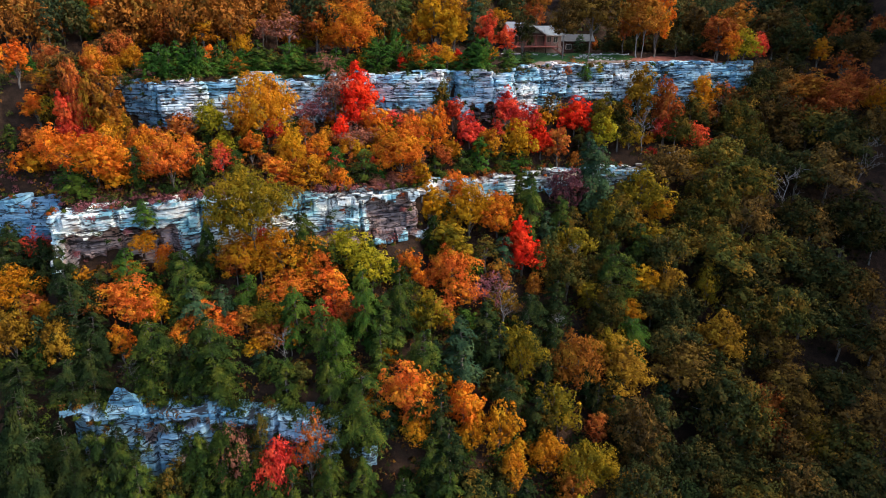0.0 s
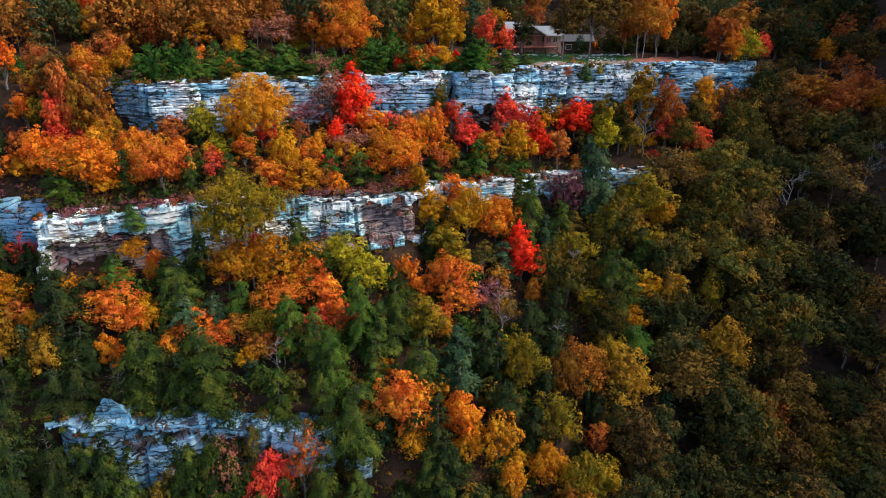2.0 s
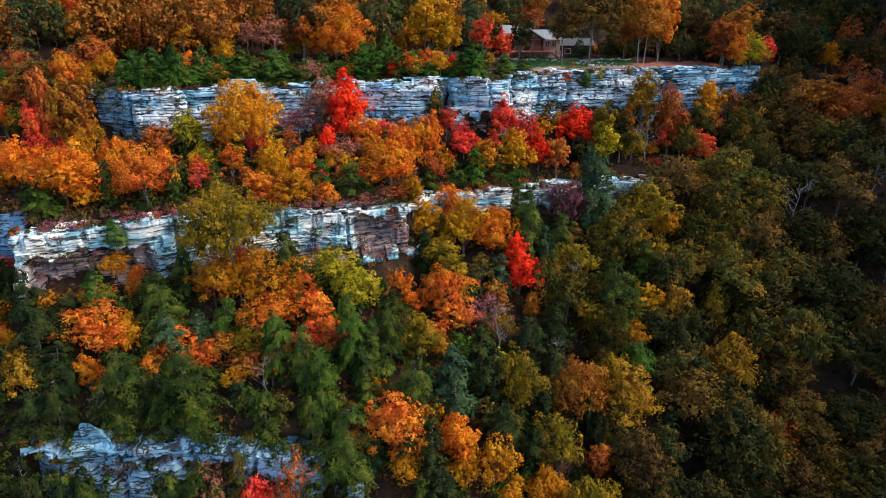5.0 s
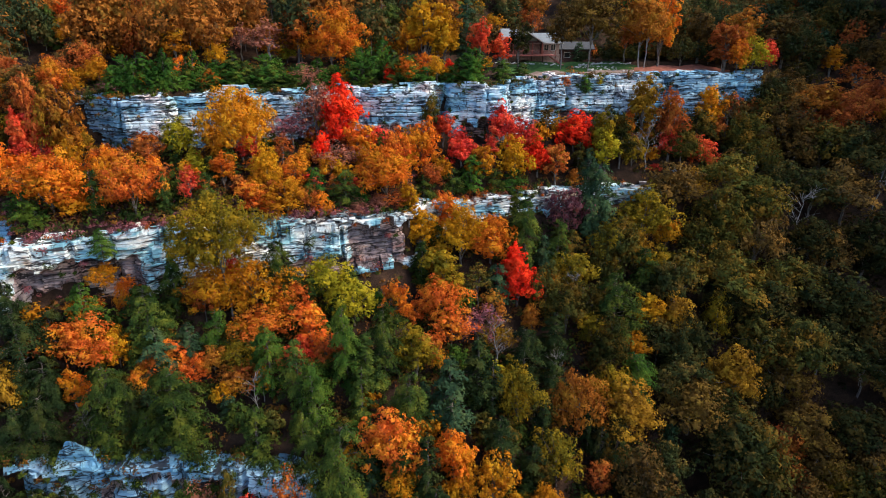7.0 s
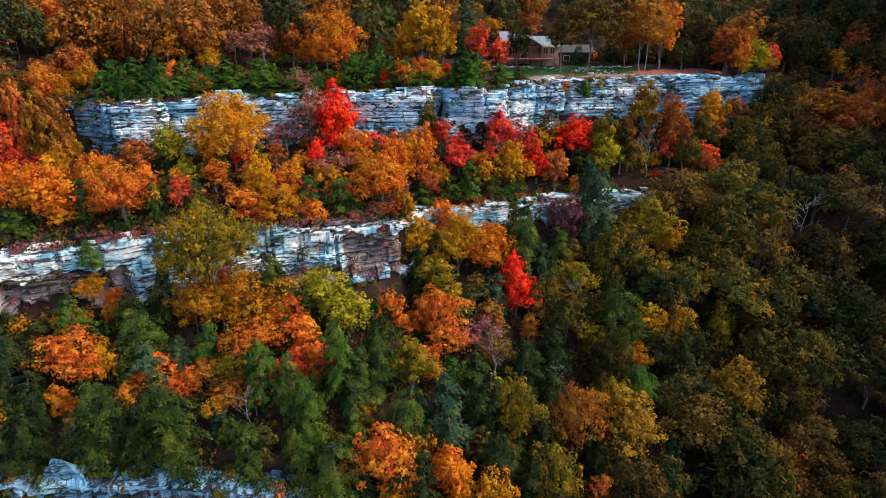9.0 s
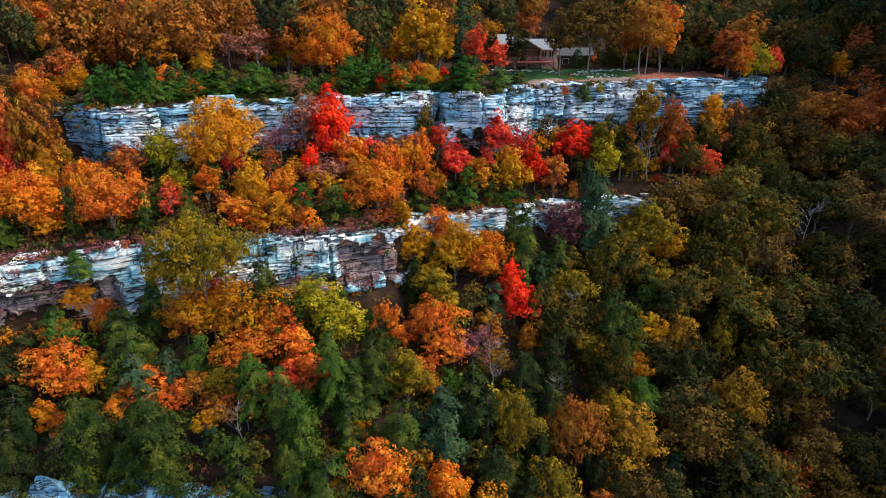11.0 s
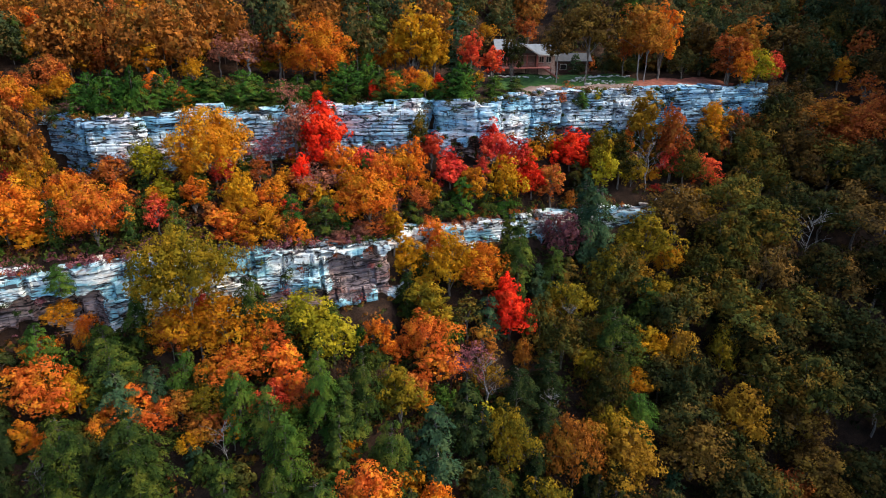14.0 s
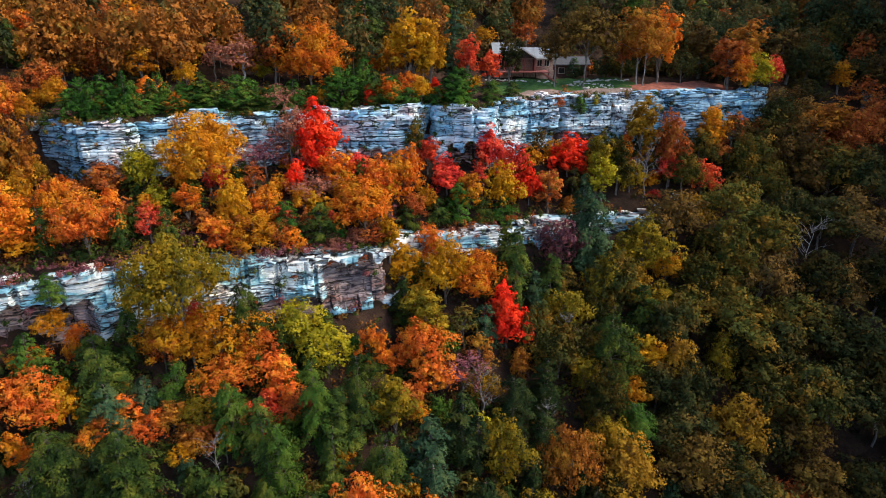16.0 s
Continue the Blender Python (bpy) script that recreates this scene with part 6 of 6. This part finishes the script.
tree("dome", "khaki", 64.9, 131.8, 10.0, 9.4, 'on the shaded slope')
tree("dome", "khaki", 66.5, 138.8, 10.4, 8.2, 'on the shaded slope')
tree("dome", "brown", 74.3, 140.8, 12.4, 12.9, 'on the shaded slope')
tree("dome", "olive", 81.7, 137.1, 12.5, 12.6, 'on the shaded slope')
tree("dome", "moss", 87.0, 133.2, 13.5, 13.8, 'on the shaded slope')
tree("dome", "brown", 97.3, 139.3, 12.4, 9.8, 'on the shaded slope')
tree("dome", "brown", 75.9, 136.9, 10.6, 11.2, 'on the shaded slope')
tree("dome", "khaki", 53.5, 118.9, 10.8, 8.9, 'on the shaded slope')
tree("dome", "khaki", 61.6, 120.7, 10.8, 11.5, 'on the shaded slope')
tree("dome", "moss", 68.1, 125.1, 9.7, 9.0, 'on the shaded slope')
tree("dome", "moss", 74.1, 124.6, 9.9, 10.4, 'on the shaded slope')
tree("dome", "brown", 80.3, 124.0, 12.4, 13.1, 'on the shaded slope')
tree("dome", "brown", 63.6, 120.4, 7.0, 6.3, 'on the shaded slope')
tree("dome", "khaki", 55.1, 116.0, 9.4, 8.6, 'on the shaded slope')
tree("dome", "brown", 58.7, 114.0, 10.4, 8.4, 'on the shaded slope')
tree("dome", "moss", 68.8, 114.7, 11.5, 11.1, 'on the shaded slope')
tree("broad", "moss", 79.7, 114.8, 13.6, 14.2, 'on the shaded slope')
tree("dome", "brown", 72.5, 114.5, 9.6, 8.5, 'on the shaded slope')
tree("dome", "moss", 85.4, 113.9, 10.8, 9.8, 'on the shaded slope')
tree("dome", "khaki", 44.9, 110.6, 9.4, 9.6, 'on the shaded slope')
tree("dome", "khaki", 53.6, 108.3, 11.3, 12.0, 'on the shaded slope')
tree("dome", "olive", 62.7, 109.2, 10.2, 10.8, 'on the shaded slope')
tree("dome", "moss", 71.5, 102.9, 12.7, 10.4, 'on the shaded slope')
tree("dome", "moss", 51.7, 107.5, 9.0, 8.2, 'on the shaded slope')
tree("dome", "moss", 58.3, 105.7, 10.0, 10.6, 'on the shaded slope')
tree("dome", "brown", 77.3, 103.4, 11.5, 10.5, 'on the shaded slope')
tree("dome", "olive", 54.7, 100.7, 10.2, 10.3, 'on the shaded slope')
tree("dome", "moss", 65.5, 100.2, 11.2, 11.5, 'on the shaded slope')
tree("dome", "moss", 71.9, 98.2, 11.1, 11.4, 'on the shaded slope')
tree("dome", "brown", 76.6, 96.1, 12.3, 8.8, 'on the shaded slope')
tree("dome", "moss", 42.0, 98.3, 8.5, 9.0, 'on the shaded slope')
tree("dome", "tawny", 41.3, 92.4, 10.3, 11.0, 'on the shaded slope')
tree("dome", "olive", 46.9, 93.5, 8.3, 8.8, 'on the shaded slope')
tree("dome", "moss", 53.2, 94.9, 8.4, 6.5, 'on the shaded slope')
tree("dome", "tawny", 57.5, 96.2, 8.7, 8.9, 'on the shaded slope')
tree("dome", "tawny", 59.0, 91.9, 8.5, 8.7, 'on the shaded slope')
tree("dome", "moss", 46.1, 85.3, 15.1, 12.5, 'on the shaded slope')
tree("dome", "tawny", 60.3, 87.8, 9.5, 9.6, 'on the shaded slope')
tree("dome", "moss", 66.9, 90.4, 10.3, 10.9, 'on the shaded slope')
tree("dome", "bronze", 63.3, 84.9, 7.9, 8.3, 'on the shaded slope')
tree("dome", "brown", 68.9, 85.2, 12.6, 10.5, 'on the shaded slope')
tree("dome", "brown", 55.9, 81.9, 11.5, 9.2, 'on the shaded slope')
tree("dome", "moss", 43.7, 80.5, 10.2, 9.1, 'on the shaded slope')
tree("dome", "moss", 47.5, 78.7, 9.5, 10.0, 'on the shaded slope')
tree("dome", "brown", 39.8, 76.6, 6.5, 5.7, 'on the shaded slope')
tree("broad", "olive", 45.8, 70.3, 9.1, 11.4, 'on the shaded slope')
tree("dome", "moss", 55.0, 73.7, 9.9, 10.5, 'on the shaded slope')
tree("dome", "moss", 64.2, 76.3, 10.9, 10.8, 'on the shaded slope')
tree("dome", "brown", 75.0, 91.1, 9.5, 8.6, 'on the shaded slope')
bare_tree(68.3, 118.6, 11.5, 'on the shaded slope')
bare_tree(88.7, 127.8, 12.3, 'on the shaded slope')
bare_tree(42.7, 131.1, 10.7, 'on the shaded slope')
tree("dome", "khaki", 50.3, 132.4, 9.0, 7.9, 'on the shaded slope')


# ---- young growth that closes the canopy ----
YOUNG = [TUFTS[cm.name] for _, cm in SHAPES["sapling"] + SHAPES["juniper"]]


def fill(n, seed, x0, x1, y_of, hues, high, where, room=0.75):
    """Young trees between the grown ones, kept clear of the rock walls."""
    r = random.Random(seed)
    spots = [(o.matrix_world.translation.x, o.matrix_world.translation.y) for o in scene.objects if o.parent is None and o.name.split(".")[0] in ("pine_tree", "oak_tree", "maple_tree", "hickory_tree", "dogwood_tree", "bare_tree")]
    heaps = {}
    k = tries = 0
    while k < n and tries < n * 60:
        tries += 1
        x = r.uniform(x0, x1)
        lo, hi = y_of(x)
        if hi <= lo:
            continue
        y = r.uniform(lo, hi)
        h = r.uniform(*high)
        if any((x - a) ** 2 + (y - b) ** 2 < (room * h * 0.45) ** 2 for a, b in spots):
            continue
        hue = r.choice(hues(x))
        T, N = YOUNG[r.choice((3, 4)) if hue in ("pine", "hemlock", "fir", "spruce") else r.choice((0, 1, 2))]
        w, a = h * r.uniform(0.75, 1.0) / 5, r.uniform(0, 6.28)
        spin = np.array([[math.cos(a), -math.sin(a), 0], [math.sin(a), math.cos(a), 0], [0, 0, 1]])
        heap = heaps.setdefault(hue, ([], []))
        heap[0].append(T @ (spin * np.array([[w], [w], [h / 6]])).T + np.array([x, y, float(land(x, y)) - 0.1]))
        heap[1].append(N @ spin.T)
        spots.append((x, y))
        k += 1
    for hue, (T, N) in heaps.items():
        tagged(new("young_growth", leaf_mesh("young_growth", np.concatenate(T), np.concatenate(N), LEAF[hue])), f"{WORDS[hue]} young growth closing the canopy {where}", "undergrowth", kind="stuff")


line = lambda k, x: float(lie(x)[k][0])
fill(80, 31, -88, 46, lambda x: (line(1, x) + 5.0, line(0, x) - 2.8), lambda x: (["orange", "amber", "rust", "pine", "amber"] if x < -25 else ["orange", "crimson", "amber", "pine", "rust", "gold"] if x < 20 else ["lime", "olive", "rust", "pine", "amber"]),
     (3.4, 5.6), "below the upper cliff")
fill(70, 32, -72, 16, lambda x: (line(2, x) + 4.5, line(1, x) - 3.5), lambda x: ["pine", "pine", "hemlock", "green", "olive", "amber", "pine", "rust"], (4.0, 6.5), "below the middle cliff")
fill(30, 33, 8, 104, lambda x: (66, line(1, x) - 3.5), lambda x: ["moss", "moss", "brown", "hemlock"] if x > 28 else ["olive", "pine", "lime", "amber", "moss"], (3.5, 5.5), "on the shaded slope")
fill(50, 34, -80, -18, lambda x: (60, line(2, x) - 2.5), lambda x: ["spruce", "spruce", "pine"], (4.5, 7.0), "below the lower cliff")
fill(40, 35, -85, 12, lambda x: (line(0, x) + 4.5, line(0, x) + 18), lambda x: ["fir", "fir", "fir", "pine", "amber"], (2.6, 4.2), "on the plateau", 0.6)
fill(40, 36, 48, 100, lambda x: (line(1, x) + 4.0, line(0, x) - 1.5), lambda x: ["olive", "moss", "rust", "brown"], (4.5, 7.0), "on the shaded slope")
fill(34, 37, 62, 115, lambda x: (line(0, x) + 5.0, line(0, x) + 26), lambda x: ["moss", "brown", "rust", "hemlock", "moss"], (5.0, 9.0), "on the plateau")
fill(26, 39, 33, 58, lambda x: (line(0, x) + 17, line(0, x) + 34), lambda x: ["moss", "brown", "olive", "rust", "hemlock"], (3.0, 5.5), "behind the lawn")
fill(50, 38, -95, 115, lambda x: (line(0, x) + (36 if 10 < x < 44 else 24), line(0, x) + 62), lambda x: ["rust", "amber", "orange", "moss", "amber"] if x < -5 else ["moss", "brown", "hemlock", "rust", "brown"], (5.0, 8.5), "on the hillside")


# ---- woods and brush too dense to count ----
def far_woods():
    """The forest on the hillside behind the plateau, with lobed crowns on stems."""
    r = np.random.RandomState(77)
    bank = {}
    for k, (tm, cm) in enumerate([SHAPES["round"][0], SHAPES["round"][3], SHAPES["tall"][0], SHAPES["pine"][1], SHAPES["bushy"][0]]):
        T, N = TUFTS[cm.name]
        pick = r.permutation(int(len(T) * (0.9 if k < 3 else 1)))[:(1300 if k < 3 else 1150)]
        mid = T[pick].mean(1, keepdims=True)
        bank[k] = (mid + (T[pick] - mid) * 1.5, N[pick])
    warm, dark, stems = ([], []), ([], []), []
    for i in range(300):
        x = r.uniform(-118, 132)
        y = float(np.interp(x, A_X, A_Y)) + 22 + 62 * r.uniform() ** 1.1
        if 8 < x < 46 and y < float(np.interp(x, A_X, A_Y)) + 35:
            continue
        z = float(land(x, y))
        k = r.choice(5, p=[0.26, 0.22, 0.2, 0.16, 0.16])
        s = r.uniform(1.0, 1.5)
        a = r.uniform(0, 6.28)
        R = np.array([[math.cos(a), -math.sin(a), 0], [math.sin(a), math.cos(a), 0], [0, 0, 1]])
        T, N = bank[k]
        heap = warm if k < 3 and r.uniform() < np.interp(x, (-60, 0, 60), (0.92, 0.5, 0.15)) else dark
        heap[0].append(T @ R.T * s * np.array([1, 1, 1.1]) + np.array([x, y, z]))
        heap[1].append(N @ R.T)
        stems.append(tube([(x, y, z - 0.5), (x, y, z + 5 * s)], [0.11, 0.07], 4))
    for name, (T, N), mat, label in (("autumn_woods", warm, LEAF["woods"], "dense autumn woodland in rust and amber on the hillside"),
                                     ("evergreen_woods", dark, LEAF["shade"], "dense dark green woodland on the hillside")):
        tagged(new(name, leaf_mesh(name, np.concatenate(T), np.concatenate(N), mat)), label, "woodland", kind="stuff")
    V, F = join_tubes(stems)
    tagged(new("woodland_stems", mesh_from("woodland_stems", V, F, BARK)), "grey trunks of the hillside woodland", "woodland", kind="stuff")


def brush(name, material, label, n, seed, zone, size, leaf, per):
    """Low undergrowth: tufts of leaf sprays over the ground."""
    r = np.random.RandomState(seed)
    x, y = zone(r, n)
    z = land(x, y)
    R = r.uniform(*size, n)
    i = np.repeat(np.arange(n), per)
    D = r.normal(size=(len(i), 3))
    D[:, 2] = np.abs(D[:, 2])
    D /= np.linalg.norm(D, axis=1, keepdims=True)
    P = np.stack([x, y, z], 1)[i] + D * (R[i] * r.uniform(0.55, 1.05, len(i)))[:, None]
    T, N = leaf_tris(P, D + np.array([0, 0, 0.3]), leaf * 1.05, r)
    tagged(new(name, leaf_mesh(name, T, N, material)), label, "undergrowth", kind="stuff")


def slope_zone(x0, x1, y0, y1, gap=2.2):
    def f(r, n):
        xs, ys = [], []
        while len(xs) < n:
            x, y = r.uniform(x0, x1), r.uniform(y0, y1)
            a, b, c = lie(x)
            if any(-gap < y - l[0] < 0.7 and l[3] < 1.5 for l in (a, b, c)) or y > a[0] + (26 if not 4 < x < 68 else 2.5):
                continue
            xs.append(x)
            ys.append(y)
        return np.array(xs), np.array(ys)
    return f


far_woods()
brush("laurel_thicket", LEAF["pine"], "dark green evergreen thicket under the trees", 300, 61, slope_zone(-95, 25, 62, 101, 5), (1.0, 2.4), 0.38, 120)
brush("autumn_thicket", LEAF["brush"], "rust and green saplings crowded below the cliff", 260, 62, slope_zone(-95, 45, 90, 140, 4.5), (0.9, 2.2), 0.32, 120)
brush("rim_heath", LEAF["mauve"], "low reddish heath along the middle rim", 420, 64, lambda r, n: (lambda x: (x, np.interp(x, B_X, B_Y) + r.uniform(2.4, 8.0, n)))(r.uniform(-90, 0, n)), (0.3, 0.8), 0.24, 40)
brush("undergrowth", LEAF["brush"], "tangled brown-green undergrowth over leaf litter", 2200, 51, slope_zone(-100, 34, 62, 150, 0.2), (0.5, 1.5), 0.38, 26)
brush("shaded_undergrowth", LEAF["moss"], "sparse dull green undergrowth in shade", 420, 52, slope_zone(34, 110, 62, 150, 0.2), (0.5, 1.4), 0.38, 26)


def ledge_growth(name, which, x0, x1, n, material, label, seed, per=46, size=(0.25, 0.95), high=0.45):
    """Small plants rooted in the joints of a rock wall and along its rim."""
    r = np.random.RandomState(seed)
    x = r.uniform(x0, x1, n)
    y0, top, foot, _ = lie(x)[which]
    u = np.where(r.uniform(size=n) < high, 1.0, r.uniform(0.05, 0.95, n))
    y = y0 - 0.1 + np.where(u == 1.0, r.uniform(0.3, 2.5, n), 0)
    z = foot + (top - foot) * u
    R = r.uniform(*size, n)
    i = np.repeat(np.arange(n), per)
    D = r.normal(size=(len(i), 3))
    D[:, 2] = D[:, 2] * 0.7 + 0.2
    D /= np.linalg.norm(D, axis=1, keepdims=True)
    P = np.stack([x, y, z], 1)[i] + D * (R[i] * r.uniform(0.2, 1.05, len(i)))[:, None]
    T, N = leaf_tris(P, D + np.array([0, 0, 0.3]), 0.26, r)
    tagged(new(name, leaf_mesh(name, T, N, material)), label, "undergrowth", kind="stuff")


ledge_growth("ledge_shrubs", 0, -62, 64, 130, LEAF["pine"], "green shrubs rooted in the upper cliff", 71)
ledge_growth("ledge_brush", 0, -62, 64, 70, LEAF["brush"], "rust-brown brush along the upper cliff", 72)
ledge_growth("ledge_shrubs", 1, -88, 48, 110, LEAF["pine"], "green shrubs rooted in the middle cliff", 73)
ledge_growth("ledge_brush", 1, -88, 46, 70, LEAF["rust"], "reddish brush along the middle cliff", 74)
ledge_growth("ledge_brush", 2, -62, -16, 60, LEAF["brush"], "brown brush on the lower ledges", 75, 60, (0.5, 1.2))
ledge_growth("rim_brush", 1, -60, -6, 60, LEAF["mauve"], "mauve-brown brush hanging over the middle rim", 77, 90, (0.5, 1.3), 0.85)
ledge_growth("rim_brush", 0, -60, 56, 60, LEAF["brush"], "mixed brush hanging over the upper rim", 78, 90, (0.5, 1.2), 0.85)
ledge_growth("rim_shrubs", 0, -60, 70, 46, LEAF["pine"], "green shrubs hanging over the upper rim", 79, 90, (0.5, 1.3), 0.9)
ledge_growth("ledge_shrubs", 2, -62, -16, 150, LEAF["pine"], "green shrubs hanging over the lower ledges", 76, 90, (0.6, 1.7))


# ---- loose rock: slabs on the rims, fallen blocks ----
def slab_mesh(seed, L, W, T):
    r = random.Random(seed)
    bm = bmesh.new()
    bmesh.ops.create_cube(bm, size=1)
    bmesh.ops.subdivide_edges(bm, edges=[e for e in bm.edges if abs(e.verts[0].co.x - e.verts[1].co.x) > 0.5], cuts=2)
    for v in bm.verts:
        v.co = Vector(((v.co.x + r.uniform(-0.1, 0.1)) * L, (v.co.y + r.uniform(-0.16, 0.16)) * W, (v.co.z + r.uniform(-0.14, 0.14)) * T))
    bmesh.ops.bevel(bm, geom=bm.edges[:], offset=0.05, segments=1, affect="EDGES")
    me = bpy.data.meshes.new("rock_slab")
    bm.to_mesh(me)
    bm.free()
    me.materials.append(ROCK)
    return me


SLABS = [slab_mesh(i, random.Random(i).uniform(1.4, 3.4), random.Random(i + 50).uniform(1.0, 1.9), random.Random(i + 90).uniform(0.3, 0.75)) for i in range(8)]


def rim_slabs(wall, which, x0, x1, n, seed, material, sink=(0.5, 1.4)):
    r = random.Random(seed)
    for i in range(n):
        x = r.uniform(x0, x1)
        yl, tz, fz, _ = (float(v) for v in lie(x)[which])
        slope = (float(lie(x + 0.5)[which][0]) - float(lie(x - 0.5)[which][0]))
        ob = new("rock_slab", r.choice(SLABS))
        ob.material_slots[0].link = "OBJECT"
        ob.material_slots[0].material = material
        ob.parent = wall
        ob.matrix_world = pose(x, yl + r.uniform(0.2, 2.8), tz - r.uniform(*sink), r.uniform(-7, 7), r.uniform(-7, 7), math.degrees(math.atan(slope)) + r.uniform(-25, 25)) @ Matrix.Scale(r.uniform(0.6, 1.25), 4)


rim_slabs(cliff_upper, 0, -30, 62, 64, 301, ROCK, (-0.5, 0.4))
rim_slabs(cliff_middle, 1, -62, 48, 50, 302, ROCK_WARM)
rim_slabs(cliff_lower, 2, -56, -20, 26, 303, ROCK_DEEP)


def boulder(x, y, size, label, material, seed):
    r = random.Random(seed)
    bm = bmesh.new()
    # a broken block: the hull of a few corners, split and roughened
    for i in range(15):
        a, h, w = r.uniform(0, 6.283), r.uniform(-0.5, 0.5), r.uniform(0.38, 0.5)
        bm.verts.new((math.cos(a) * w * size[0], math.sin(a) * w * size[1], h * size[2]))
    hull = bmesh.ops.convex_hull(bm, input=bm.verts[:])
    bmesh.ops.delete(bm, geom=[v for v in hull["geom_interior"] if isinstance(v, bmesh.types.BMVert)], context="VERTS")
    bmesh.ops.subdivide_edges(bm, edges=bm.edges[:], cuts=2, use_grid_fill=True)
    for v in bm.verts:
        v.co *= 1 + 0.10 * noise.noise(v.co * 1.7 + Vector((seed, 0, 0)))
    me = bpy.data.meshes.new("boulder")
    bm.to_mesh(me)
    bm.free()
    me.materials.append(material)
    ob = tagged(new("boulder", me), label, "boulder", "fallen boulders")
    ob.matrix_world = pose(x, y, float(land(x, y)) + size[2] * 0.3, 0, 0, r.uniform(0, 360))


boulder(49.3, 131.2, (2.6, 2.2, 3.4), "upright blue-grey boulder among the trees", ROCK, 5)
boulder(-11.0, 75.6, (3.2, 2.2, 4.4), "blue-grey broken boulder low on the slope", ROCK_DEEP, 7)
boulder(-13.2, 76.4, (2.4, 1.8, 2.2), "small blue-grey boulder low on the slope", ROCK_DEEP, 9)
boulder(14.5, 121.5, (3.2, 1.8, 1.8), "mossy ledge boulder below the upper cliff", ROCK_WARM, 11)
boulder(21.5, 121.0, (2.6, 2.0, 3.0), "teal-stained boulder on the ledge", ROCK_WARM, 13)
